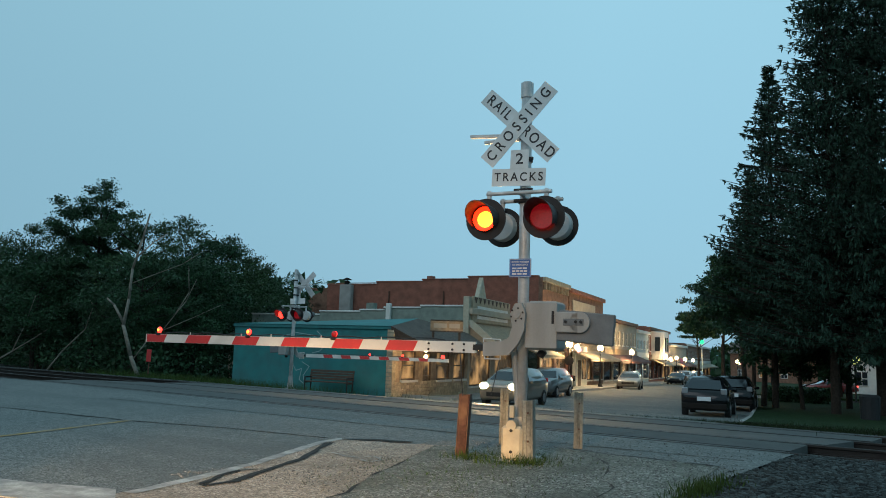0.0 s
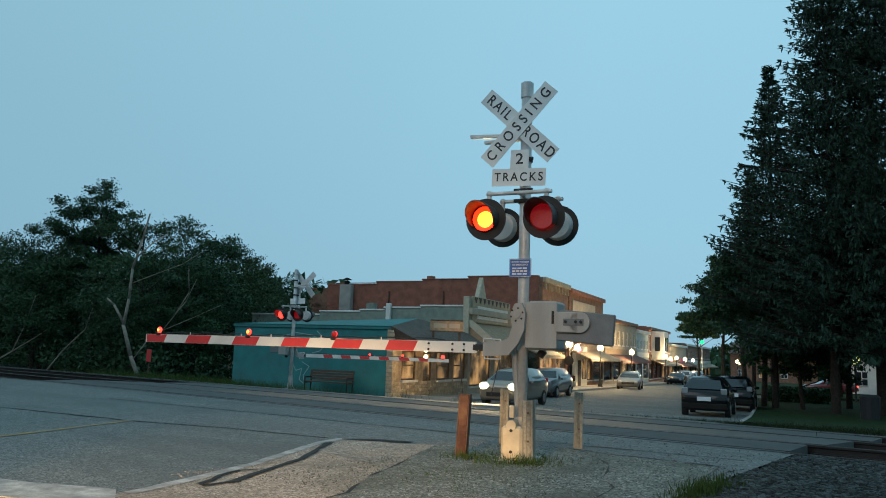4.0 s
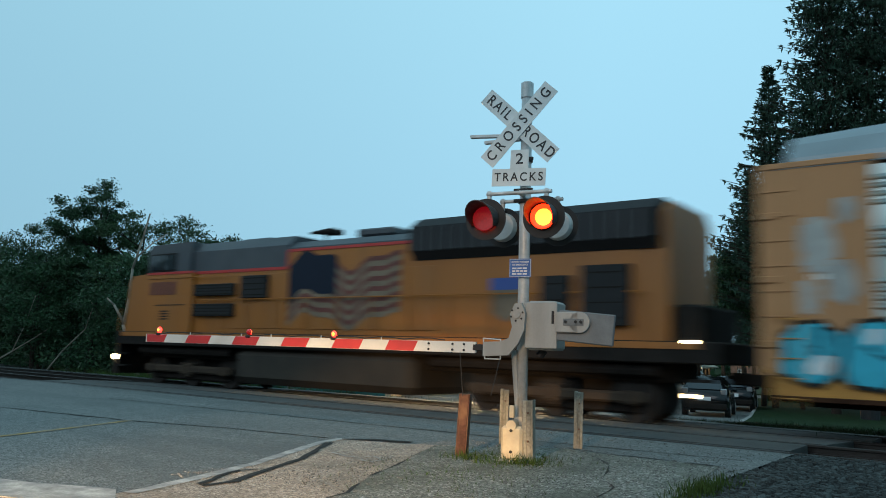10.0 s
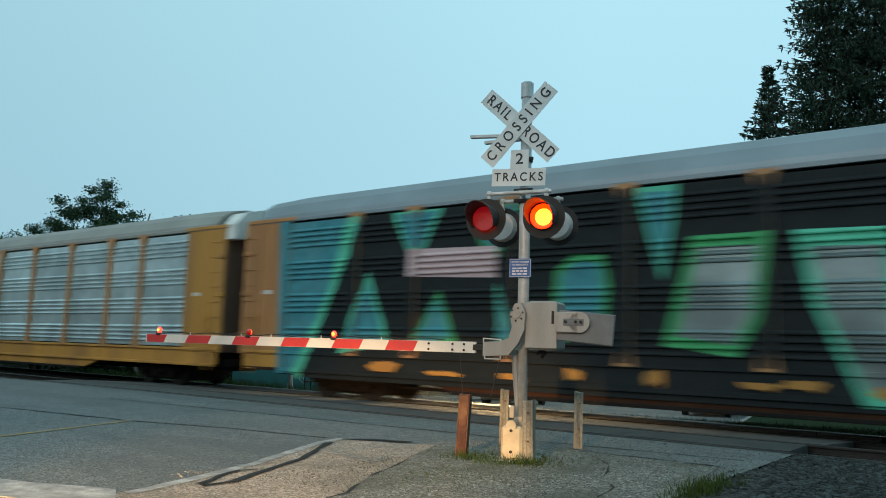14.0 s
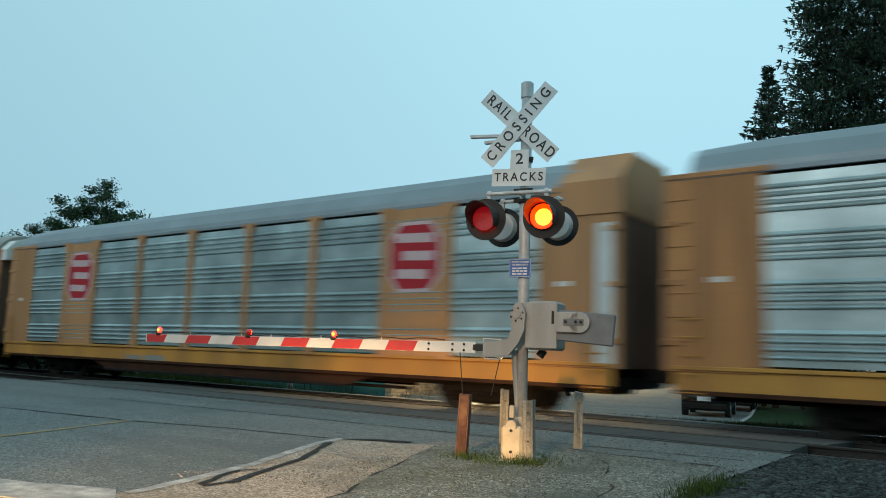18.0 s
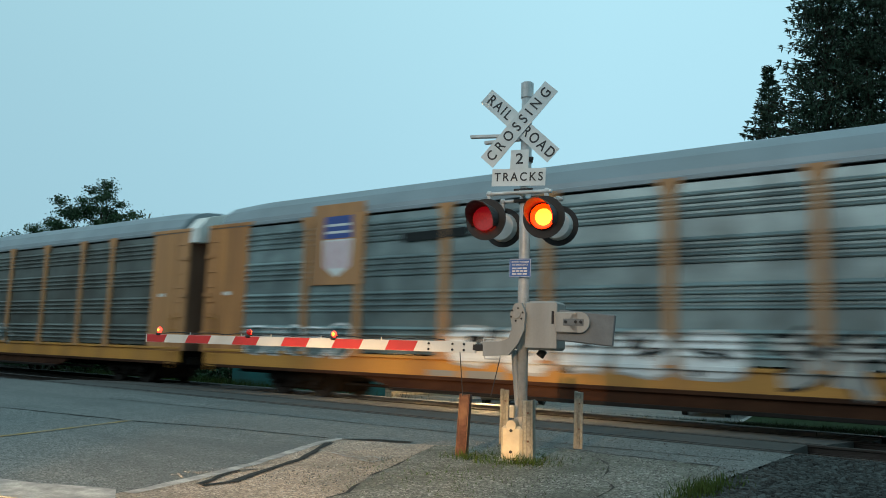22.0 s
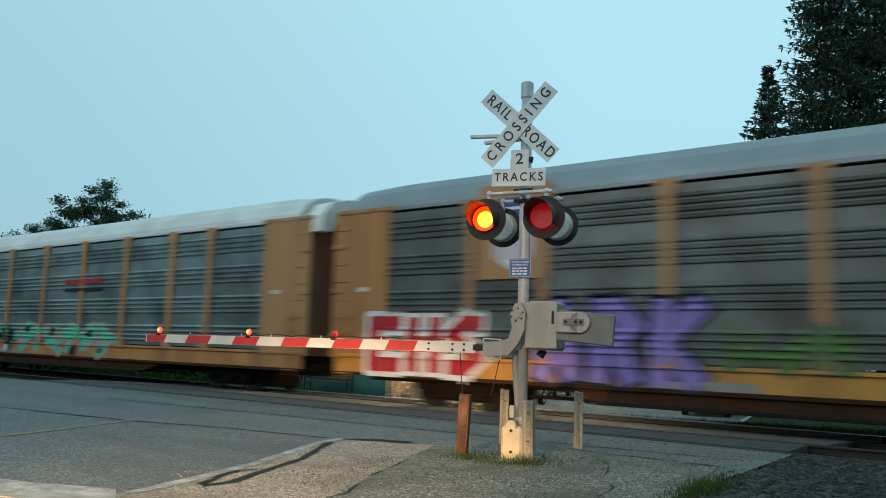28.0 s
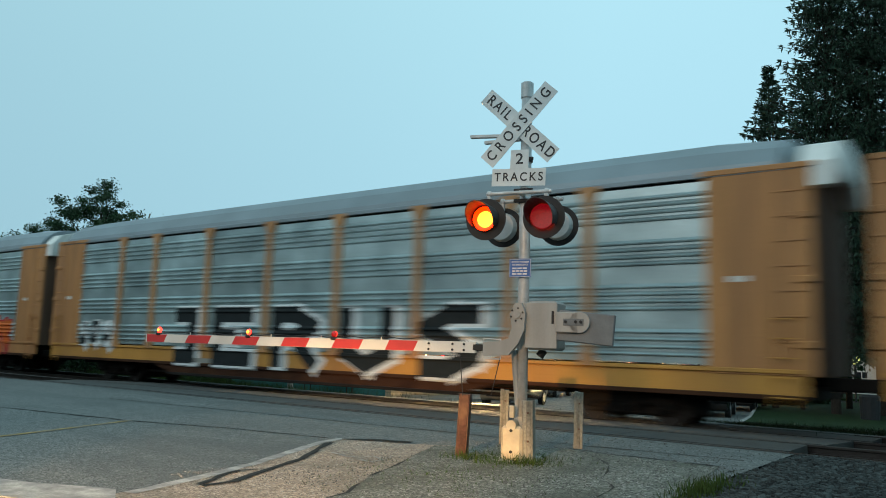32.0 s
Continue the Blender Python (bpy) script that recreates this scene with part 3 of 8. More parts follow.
# town side of the crossing and the street
sheet("road", (-46, -30, -20, -10, -5.9), (18.9, 19.5, 20, 21, 22, 23, 24, 26, 28, 30), ASPHALT, "worn grey asphalt behind the crossing", 0.0)


def strip(name, u0, u1, v0, v1, material, label, lift, kind="structure", category="", thick=0.0):
    bm = B()
    n = max(2, int((u1 - u0) / 3))
    prev = None
    for i in range(n + 1):
        u = u0 + (u1 - u0) * i / n
        cur = []
        for v in (v0, v1):
            x, y = u * UX + v * UY, u * UY - v * UX
            z = ground_z(y) + lift
            cur.append((bm.verts.new((x, y, z)), bm.verts.new((x, y, z - 0.25))))
        if prev:
            bm.faces.new((prev[0][0], prev[1][0], cur[1][0], cur[0][0]))
            bm.faces.new((prev[0][1], prev[0][0], cur[0][0], cur[0][1]))
            bm.faces.new((prev[1][0], prev[1][1], cur[1][1], cur[1][0]))
        else:
            bm.faces.new((cur[0][0], cur[0][1], cur[1][1], cur[1][0]))
        prev = cur
    bmesh.ops.recalc_face_normals(bm, faces=bm.faces)
    return single(name, bm, material, label, category, kind)


strip("road", 29.2, 330, -13.2, 3.0, ASPHALT, "asphalt main street running into town", 0.006)
strip("pavement", 31, 330, -15.9, -13.2, PAVING, "concrete pavement with a raised kerb before the shops", 0.14)
# the park side draws in towards the street
bm = B()
PARK = [(24.5, -1.3), (34, -1.5), (42, -1.6), (52, -2.6), (56, -2.8)]
for (ua, va), (ub, vb) in zip(PARK, PARK[1:]):
    ring = []
    for u_, v_ in ((ua, va), (ub, vb), (ub, 45), (ua, 45)):
        m_ = street(u_, v_, 0.1)
        ring.append(m_.translation.copy())
    top = [bm.verts.new(p) for p in ring]
    low = [bm.verts.new(p - Vector((0, 0, 0.3))) for p in ring]
    bm.faces.new(top)
    bm.faces.new((low[0], low[1], top[1], top[0]))
bmesh.ops.recalc_face_normals(bm, faces=bm.faces)
single("lawn", bm, LAWN, "dark lawn of the small park under the trees", "lawn", "structure")
for i_, ((ua, va), (ub, vb)) in enumerate(zip(PARK, PARK[1:])):
    a_, b_ = street(ua, va - 0.07, 0.0).translation, street(ub, vb - 0.07, 0.0).translation
    d_ = b_ - a_
    bm = box((0, -0.07, -0.2), (d_.length, 0.07, 0.12), 0.02)
    ob = single("kerb", bm, PAVING, "pale concrete kerb beside the park", "kerb", "structure")
    ob.matrix_basis = Matrix.Translation(a_) @ d_.to_track_quat("X", "Z").to_matrix().to_4x4()
strip("lawn", 66, 330, -6.5, 60, LAWN, "dark grass and yards beyond the side street", 0.09)
strip("lawn", 90, 330, -8.2, -6.5, PAVING, "concrete pavement across the street", 0.1)

# ---- crossing signals ----


def flasher(parent, x, y, z, back=False, scale=1.0, movers=None, which=0, core=LENS_CORE, lit=LENS_LIT):
    """A red flashing lamp: background disc, hood, and a lens unit that turns its lit or dim face out."""
    s = scale
    f = 1 if back else -1
    lamp = part("lamp", add_tube(B(), (x, y + f * 0.02, z), (x, y - f * 0.1, z), 0.19 * s, 0.172 * s, 24), PALE_CASE, parent, "grey lamp housing")
    bm = add_tube(B(), (x, y + f * 0.028, z), (x, y + f * 0.012, z), 0.255 * s, seg=28)
    part("background_disc", bm, BLACK, lamp, "round black background disc")
    bm = B()
    prev = None
    for i in range(17):
        a = radians(-35 + 250 * i / 16)
        reach = 0.36 * max(0.25, math.sin(radians(20 + 140 * i / 16)))
        ring = []
        for r in (0.165 * s, 0.172 * s):
            for d in (0.028, 0.028 + reach * s):
                ring.append(bm.verts.new((x + r * math.cos(a), y + f * d, z + r * math.sin(a))))
        if prev:
            bm.faces.new((prev[0], prev[1], ring[1], ring[0]))
            bm.faces.new((prev[2], ring[2], ring[3], prev[3]))
            bm.faces.new((prev[1], prev[3], ring[3], ring[1]))
        prev = ring
    part("hood", bm, HOOD_BLACK, lamp, "black sheet hood over the lens")
    if movers is not None:
        turner = part("lens_unit", add_tube(B(), (0, -0.012, 0), (0, 0.012, 0), 0.152 * s, seg=24), BLACK, lamp, "turning lens unit")
        turner.location = (x, y + f * 0.06, z)
        part_lit = add_tube(B(), (0, f * 0.012, 0), (0, f * 0.02, 0), 0.15 * s, 0.14 * s, 24)
        o = new("lit_lens", mesh_of("lit_lens", part_lit, lit))
        o.parent = turner
        bm = add_tube(B(), (0, f * 0.02, 0), (0, f * 0.023, 0), 0.1 * s, seg=20)
        bmesh.ops.translate(bm, verts=bm.verts, vec=(0.015 * s, 0, -0.01 * s))
        o = new("lit_lens", mesh_of("lit_lens", bm, core))
        o.parent = turner
        o = new("dim_lens", mesh_of("dim_lens", add_tube(B(), (0, -f * 0.02, 0), (0, -f * 0.012, 0), 0.14 * s, 0.15 * s, 24), LENS_DIM))
        o.parent = turner
        movers.append((turner, which))
    else:
        part("lens", add_tube(B(), (x, y + f * 0.03, z), (x, y + f * 0.05, z), 0.15 * s, 0.14 * s, 20), LENS_DIM, lamp)
    return lamp


def gate_light(parent, x, y, z, movers=None, which=0, r=0.042):
    """A small round red lamp on the gate arm."""
    case = part("gate_lamp", box((x - 0.04, y - 0.035, z - 0.05), (x + 0.04, y + 0.035, z - 0.01), 0.01), BLACK, parent, "small lamp on the gate arm")
    if movers is None:
        part("lit_lens", add_ball(B(), (x, y, z + 0.03), r, 12, (1, 0.7, 1)), SMALL_LIT, case, "lit red marker lens")
        part("lit_lens", add_ball(B(), (x, y - r * 0.4, z + 0.03), r * 0.5, 10), LENS_CORE, case, "bright core of the lens")
        return
    turner = part("lens_unit", add_tube(B(), (0, 0, -0.02), (0, 0, 0.02), r * 0.3, seg=8), BLACK, case)
    turner.location = (x, y, z + 0.03)
    for mtl, s, nm in ((SMALL_LIT, -1, "lit_lens"), (SMALL_DIM, 1, "dim_lens")):
        bm = add_ball(B(), (0, 0, 0), r, 14, (1, 0.8, 1))
        bmesh.ops.bisect_plane(bm, geom=bm.verts[:] + bm.edges[:] + bm.faces[:], plane_co=(0, s * 0.001, 0), plane_no=(0, -s, 0), clear_outer=True)
        o = new(nm, mesh_of(nm, bm, mtl, True))
        o.parent = turner
    o = new("lit_lens", mesh_of("lit_lens", add_ball(B(), (0, -r * 0.5, 0), r * 0.55, 10), LENS_CORE, True))
    o.parent = turner
    movers.append((turner, which))


def gate_arm(parent, length, y, z, base_x, h0=0.135, h1=0.115, movers=None):
    """Striped boom out to the street side, with red blocks and three lamps."""
    def height(d):
        return h0 + (h1 - h0) * d / length
    arm = part("gate_arm", B(), ARM_WHITE, parent, "white gate arm with slanted red stripes")
    bm = bmesh.new()
    add_prism(bm, [(base_x, z - h0 / 2), (base_x, z + h0 / 2), (base_x - length, z + h1 / 2), (base_x - length, z - h1 / 2)], 1, y - 0.02, y + 0.02)
    bm.to_mesh(arm.data)
    bm.free()
    for i, (e1, e0) in enumerate(((5.73, 5.41), (5.01, 4.6), (4.18, 3.77), (3.36, 2.96), (2.56, 2.15), (1.77, 1.37))):
        d1, d0 = e1 + base_x - 0.02, e0 + base_x - 0.02
        lean = 0.06
        bm = B()
        add_prism(bm, [(base_x - d0, z - height(d0) / 2 + 0.003), (base_x - d0 + lean, z + height(d0) / 2 - 0.003),
                       (base_x - d1 + (lean if i else 0), z + height(d1) / 2 - 0.003), (base_x - d1, z - height(d1) / 2 + 0.003)], 1, y - 0.0235, y + 0.0235)
        part("red_stripe", bm, ARM_RED, arm, "red reflective stripe")
    for d in (0.15, 0.3, 0.62):
        for dz in (-0.035, 0.035):
            part("bolt", add_tube(B(), (base_x - d, y - 0.034, z + dz), (base_x - d, y - 0.02, z + dz), 0.014, seg=8), BLACK, arm)
    # lamp cable along the top of the boom
    bm = B()
    last = None
    for i in range(25):
        d = 0.42 + (length - 0.42 - 0.3) * i / 24
        p = Vector((base_x - d, y + 0.008, z + height(d) / 2 + 0.012 + 0.022 * abs(math.sin(i * 1.05))))
        if last is not None:
            add_tube(bm, last, p, 0.007, seg=5)
        last = p
    part("cable", bm, BLACK, arm, "thin black lamp cable")
    for d in (1.3, 2.2, 3.0, 3.5, 4.4):
        part("clip", tube((base_x - d, y, z + height(d) / 2), (base_x - d, y, z + height(d) / 2 + 0.035), 0.008, seg=6), ALU, arm)
    return arm


def sign_plate(name, parent, x, z, w, h, y, material, label, turn=0.0, corner=0.012):
    bm = box((-w / 2, -0.004, -h / 2), (w / 2, 0.004, h / 2))
    ob = part(name, bm, material, parent, label)
    ob.matrix_basis = pose(x, y, z, 0, turn, 0)
    return ob


def crossing_signal(m, label, arm_len, near, movers=None, back_movers=None):
    sig = thing("crossing_signal", m, label, "crossing signal", "crossing signals")
    part("mast", tube((0, 0, 0.0), (0, 0, 4.52), 0.068, seg=20), ALU, sig, "aluminium mast", True)
    part("mast_cap", add_tube(tube((0, 0, 4.42), (0, 0, 4.61), 0.078, seg=20), (0, 0, 4.6), (0, 0, 4.63), 0.078, 0.05, 20), ALU, sig)
    bm = box((-0.2, -0.2, 0.0), (0.2, 0.2, 0.04), 0.01)
    add_tube(bm, (0, 0, 0.04), (0, 0, 0.5), 0.13, 0.08, 16)
    part("mast_base", bm, GREY_CASE, sig)
    # crossbuck
    for nm, ang, y, txt in (("crossbuck_blade", 43.5, -0.1, (("RAIL", -0.36), ("ROAD", 0.345))), ("crossbuck_blade", -47.5, -0.115, (("CROSSING", 0.0),))):
        blade = sign_plate(nm, sig, -0.065 if near else -0.34, 4.05, 1.22, 0.22, y, SIGN_WHITE if near else ALU, "white crossbuck blade with black letters", ang)
        for word, off in txt:
            if near:
                lettering(word, 0.185, SIGN_BLACK, blade, (off, -0.006, 0.0), name="letters", wide=0.85, spread=1.32 if len(word) == 4 else 1.66)
            else:
                part("letters", box((off - 0.2, -0.007, -0.05), (off + 0.2, -0.005, 0.05)), SIGN_BLACK, blade)
    for dz in (-0.14, 0.14):
        part("clamp", add_tube(B(), (0, 0, 4.05 + dz - 0.025), (0, 0, 4.05 + dz + 0.025), 0.085, seg=14), BLACK, sig)
    # the crossbuck of the other approach, turned away
    for ang, dz in ((8, 0.0), (-3, -0.07)):
        part("bracket_bar", add_box(B(), (-0.8 if dz == 0 else -0.6, 0.1, 3.98 + dz), (-0.05, 0.16, 4.0 + dz + 0.02), 0.004, Matrix.Rotation(radians(ang * 0.4), 4, "Y")), ALU, sig, "flat bar bracket")
    p = sign_plate("tracks_plate", sig, -0.06, 3.39, 0.69, 0.218, -0.1, SIGN_WHITE, "white plate with black lettering", 2.2)
    if near:
        lettering("TRACKS", 0.15, SIGN_BLACK, p, (0, -0.006, 0.0), name="letters", wide=0.92, spread=1.34)
    q = sign_plate("number_plate", sig, -0.05, 3.615, 0.235, 0.24, -0.1, SIGN_WHITE, "white plate with the number of tracks", 1.5)
    if near:
        lettering("2", 0.19, SIGN_BLACK, q, (0, -0.006, 0.0), name="letters", wide=1.1)
    for z in (3.23, 3.62, 3.1):
        part("clamp", add_box(tube((0, 0, z - 0.025), (0, 0, z + 0.025), 0.085, seg=14), (-0.12, -0.1, z - 0.02), (0.12, -0.07, z + 0.02), 0.005), BLACK, sig)
    # lamp crossarms
    for y in (-0.22, 0.28):
        bm = tube((-0.4, y, 3.17), (0.4, y, 3.17), 0.025, seg=10)
        for x in (-0.39, 0.335):
            add_tube(bm, (x, y, 3.17), (x, y, 2.85), 0.03, seg=8)
            add_ball(bm, (x, y, 3.17), 0.042, 8)
        add_tube(bm, (0, y, 3.17), (0, 0, 3.17), 0.03, seg=8)
        part("crossarm", bm, ALU, sig, "lamp crossarm")
    for i, x in enumerate((-0.39, 0.335)):
        flasher(sig, x, -0.3, 2.84, False, 1.0, movers, i)
        flasher(sig, x, 0.3, 2.84, True, 1.0, back_movers, 1 - i, SMALL_LIT, SMALL_LIT)
    if near:
        b = sign_plate("notice", sig, -0.02, 2.27, 0.275, 0.225, -0.085, SIGN_BLUE, "small blue notice with white writing")
        for w, h, dz in ((0.262, 0.004, 0.105), (0.262, 0.004, -0.105)):
            part("border", box((-w / 2, -0.006, dz - h / 2), (w / 2, -0.0045, dz + h / 2)), P_WHITE, b)
        for dx in (-0.13, 0.13):
            part("border", box((dx - 0.002, -0.006, -0.103), (dx + 0.002, -0.0045, 0.103)), P_WHITE, b)
        for i, words in enumerate(("REPORT PROBLEM", "OR EMERGENCY")):
            lettering(words, 0.03, P_WHITE, b, (0, -0.006, 0.072 - i * 0.034), name="letters", wide=0.9)
        for i in range(3):
            for k in range(3 + i % 2):
                w = 0.2 / (3 + i % 2)
                part("text_bar", box((-0.1 + k * w, -0.0065, -0.014 - i * 0.034), (-0.1 + (k + 0.8) * w, -0.0045, 0.005 - i * 0.034)), P_WHITE, b)
    # gate mechanism
    mech = part("mechanism_case", box((0.09, -0.14, 1.29), (0.45, 0.3, 1.87), 0.03), GREY_CASE, sig, "grey gate mechanism case")
    part("case_lid", box((0.075, -0.155, 1.31), (0.465, -0.135, 1.85), 0.008), GREY_CASE, mech)
    part("hasp", box((0.4, -0.165, 1.6), (0.43, -0.155, 1.75), 0.004), BLACK, mech)
    part("cable_gland", tube((0.25, 0.05, 1.29), (0.2, 0.05, 1.22), 0.05, seg=10), BLACK, mech)
    # pivot arm sweeping forward to the boom
    bm = B()
    outline = [(0.05, 1.84), (0.1, 1.72), (0.09, 1.52), (0.02, 1.36), (-0.1, 1.22), (-0.42, 1.2), (-0.42, 1.37), (-0.2, 1.38), (-0.1, 1.42), (-0.06, 1.55), (-0.09, 1.7), (-0.03, 1.83)]
    add_prism(bm, outline, 1, -0.235, -0.17)
    piv = part("pivot_arm", bm, GREY_CASE, sig, "cast grey pivot arm")
    part("pivot_hub", tube((0.0, -0.25, 1.7), (0.0, -0.1, 1.7), 0.045, seg=14), GREY_CASE, piv)
    for k in range(6):
        a = radians(60 * k + 20)
        part("bolt", tube((0.075 * math.cos(a), -0.245, 1.7 + 0.075 * math.sin(a)), (0.075 * math.cos(a), -0.23, 1.7 + 0.075 * math.sin(a)), 0.012, seg=6), BLACK, piv)
    part("handle", add_tube(add_tube(tube((-0.4, -0.22, 1.21), (-0.4, -0.22, 1.17), 0.008, seg=6), (-0.4, -0.22, 1.17), (-0.2, -0.22, 1.17), 0.008, seg=6), (-0.2, -0.22, 1.17), (-0.2, -0.22, 1.21), 0.008, seg=6), ALU, piv)
    part("handle", add_tube(add_tube(tube((-0.42, -0.22, 1.37), (-0.42, -0.22, 1.41), 0.008, seg=6), (-0.42, -0.22, 1.41), (-0.2, -0.22, 1.4), 0.008, seg=6), (-0.2, -0.22, 1.4), (-0.2, -0.22, 1.37), 0.008, seg=6), ALU, piv)
    part("arm_joint", box((-0.56, -0.225, 1.26), (-0.42, -0.18, 1.34), 0.01), BLACK, piv)
    # counterweight
    cw = part("counterweight_arm", add_tube(add_box(B(), (0.46, -0.2, 1.5), (0.74, -0.162, 1.74), 0.01), (0.74, -0.2, 1.62), (0.74, -0.164, 1.62), 0.12, seg=18), GREY_CASE, sig, "grey slotted counterweight arm")
    part("counterweight", add_box(B(), (0.47, -0.16, 1.38), (1.13, -0.1, 1.74), 0.012, Matrix.Rotation(radians(5), 4, "Y")), PLATE_GREY, cw, "flat steel counterweight")
    part("slot", add_box(B(), (0.55, -0.206, 1.58), (0.79, -0.2, 1.66), 0.002), PLATE_GREY, cw)
    for x in (0.58, 0.7, 0.76):
        part("bolt", tube((x, -0.225, 1.625), (x, -0.2, 1.625), 0.018, seg=6), BLACK, cw)
    arm = gate_arm(sig, arm_len, -0.2, 1.3, -0.52, movers=movers)
    zt = 1.3 + 0.06
    gate_light(arm, -0.52 - arm_len + 0.23, -0.2, zt + 0.03, r=0.042 if near else 0.075)
    gate_light(arm, -0.52 - arm_len + 1.84, -0.2, zt + 0.03, movers, 0)
    gate_light(arm, -0.52 - arm_len + 3.21, -0.2, zt + 0.03, movers, 1)
    if near:
        bm = add_tube(B(), (-0.085, -0.05, 1.28), (-0.03, -0.03, 0.5), 0.04, 0.03, 10)
        part("cable_sleeve", bm, GREY_CASE, sig, "grey cable sleeve beside the mast")
        bm = box((-0.15, -0.3, 0.02), (0.11, -0.18, 0.41), 0.03)
        bxx = part("junction_box", bm, CREAM, sig, "cream junction box at the foot of the mast")
        add = add_tube(B(), (-0.02, -0.31, 0.42), (-0.02, -0.19, 0.42), 0.06, seg=12)
        part("lid_ear", add, CREAM, bxx)
        for z in (0.12, 0.36):
            part("latch", tube((-0.02, -0.315, z), (-0.02, -0.3, z), 0.018, seg=8), BLACK, bxx)
        part("pedestal", box((-0.2, -0.32, 0.0), (0.15, -0.15, 0.025), 0.01), PAVING, bxx)
        part("status_lamp", box((-0.06, -0.27, 0.5), (0.0, -0.21, 0.64), 0.008), CREAM, sig)
        # hanging wires
        for x0, x1, z0, z1 in ((-0.72, -0.66, 1.24, 0.72), (-0.2, -0.3, 1.2, 0.74)):
            part("wire", tube((x0, -0.22, z0), (x1, -0.24, z1), 0.006, seg=5), BLACK, sig)
    return sig


NEAR_MOVERS, FAR_MOVERS = [], []
crossing_signal(pose(-4.86, 8.2, 0.0, 0, 0, TURN), "aluminium crossing signal with crossbuck, flashers and lowered gate beside the road", 5.21, True, movers=NEAR_MOVERS)
far_pose = pose(-22.8, 21.1, ground_z(21.1), 0, 0, TURN + 180)
crossing_signal(far_pose, "crossing signal seen from behind, gate lowered across the street", 6.0, False, back_movers=FAR_MOVERS)


def bollard(x, y, h, w, material, label, turn, lean=0.0, kind="timber"):
    """A steel beam with flanges, or a weathered timber with split grain and a worn top."""
    b = thing("bollard", pose(x, y, 0, 0, lean, turn), label, "bollard", "guard posts")
    if kind == "beam":
        part("web", box((-w / 2 + 0.012, -0.008, -0.1), (w / 2 - 0.012, 0.008, h - 0.004)), material, b)
        for e in (-1, 1):
            part("flange", box((e * (w / 2 - 0.006) - 0.007, -0.06, -0.1), (e * (w / 2 - 0.006) + 0.007, 0.06, h), 0.003), material, b)
        part("front_plate", box((-w / 2 + 0.016, -0.06, -0.1), (w / 2 - 0.016, -0.045, h - 0.01), 0.003), material, b)
        return b
    rnd = random.Random(int(x * 100))
    x0, n = -w / 2, 3
    for i in range(n):
        x1 = w / 2 if i == n - 1 else x0 + w / n * rnd.uniform(0.7, 1.3)
        d = w / 2 + rnd.uniform(-0.004, 0.003)
        part("stave", box((x0 + 0.0006, -d, -0.1), (x1 - 0.0006, w / 2, h + rnd.uniform(-0.01, 0.01)), 0.004), material, b)
        x0 = x1
    for z in (h * 0.35, h * 0.8):
        part("bolt", tube((0.01, -w / 2 - 0.018, z), (0.01, -w / 2, z), 0.012, seg=6), RUST, b)
    return b


bollard(-5.52, 7.93, 0.74, 0.13, RUST, "rusty steel beam guard post beside the signal", 20, 2.5, "beam")
bollard(-4.66, 8.05, 0.71, 0.13, GREY_POST, "weathered grey timber guard post beside the signal", 15, -1.0)
bollard(-4.93, 9.83, 0.75, 0.12, GREY_POST, "weathered pale timber guard post behind the signal", 25, 0.5)
bollard(-5.86, 9.42, 0.74, 0.12, GREY_POST, "stained timber guard post behind the signal", 30, 0.5)

# ---- the train ----
SPEED = 17.7
PITCH = 27.95
TRACK_Y = 16.9
POSTS = (5.0, 7.0, 9.85, 12.7, 15.5, 18.3, 21.0, 23.0)
EDGES = (2.43,) + POSTS + (25.52,)
SIDE = 1.53
CARS = []


RIB_TOPS = [top - 0.15 * i for top in (4.6, 3.68, 2.76, 1.84) for i in range(4)]


def face_section():
    """Height and outward reach of a car's side: sill, lip, and a sheet with four groups of four pressed ribs."""
    sec = [(0.2, 0.0), (0.55, 0.0), (0.555, 0.055), (0.655, 0.055), (0.66, 0.012), (1.035, 0.012), (1.04, 0.06), (1.12, 0.06), (1.125, 0.0), (1.16, 0.0)]
    for top in sorted(RIB_TOPS):
        sec += [(top - 0.1, 0.0), (top - 0.085, 0.05), (top - 0.062, 0.056), (top, 0.0)]
    return sec + [(4.785, 0.0)]


FACE = face_section()


def corrugated(w):
    """A flat side sheet with its groups of pressed ribs."""
    bm = B()
    prev = None
    for z, out in FACE[9:]:
        cur = (bm.verts.new((0, -out, z)), bm.verts.new((w, -out, z)))
        if prev:
            bm.faces.new((prev[0], prev[1], cur[1], cur[0]))
        prev = cur
    bmesh.ops.recalc_face_normals(bm, faces=bm.faces)
    return bm


def flat_slotted(w, z0=1.0, z1=4.9):
    """A plain sheet with four bands of shallow louvre ribs."""
    prof = [(0.0, z0)]
    for zc in (1.75, 2.55, 3.3, 4.05, 4.72):
        for i in range(4):
            z = zc + i * 0.055 - 0.11
            prof += [(0.0, z), (0.03, z + 0.008), (0.03, z + 0.03), (0.0, z + 0.038)]
    prof.append((0.0, z1))
    bm = B()
    prev = None
    for y, zz_ in prof:
        cur = (bm.verts.new((0, y, zz_)), bm.verts.new((w, y, zz_)))
        if prev:
            bm.faces.new((prev[0], prev[1], cur[1], cur[0]))
        prev = cur
    return bm


MESH_STORE = {}


def stored(key, make, material, smooth=False):
    k = (key, material.name)
    if k not in MESH_STORE:
        MESH_STORE[k] = mesh_of(key[0], make(), material, smooth)
    return MESH_STORE[k]


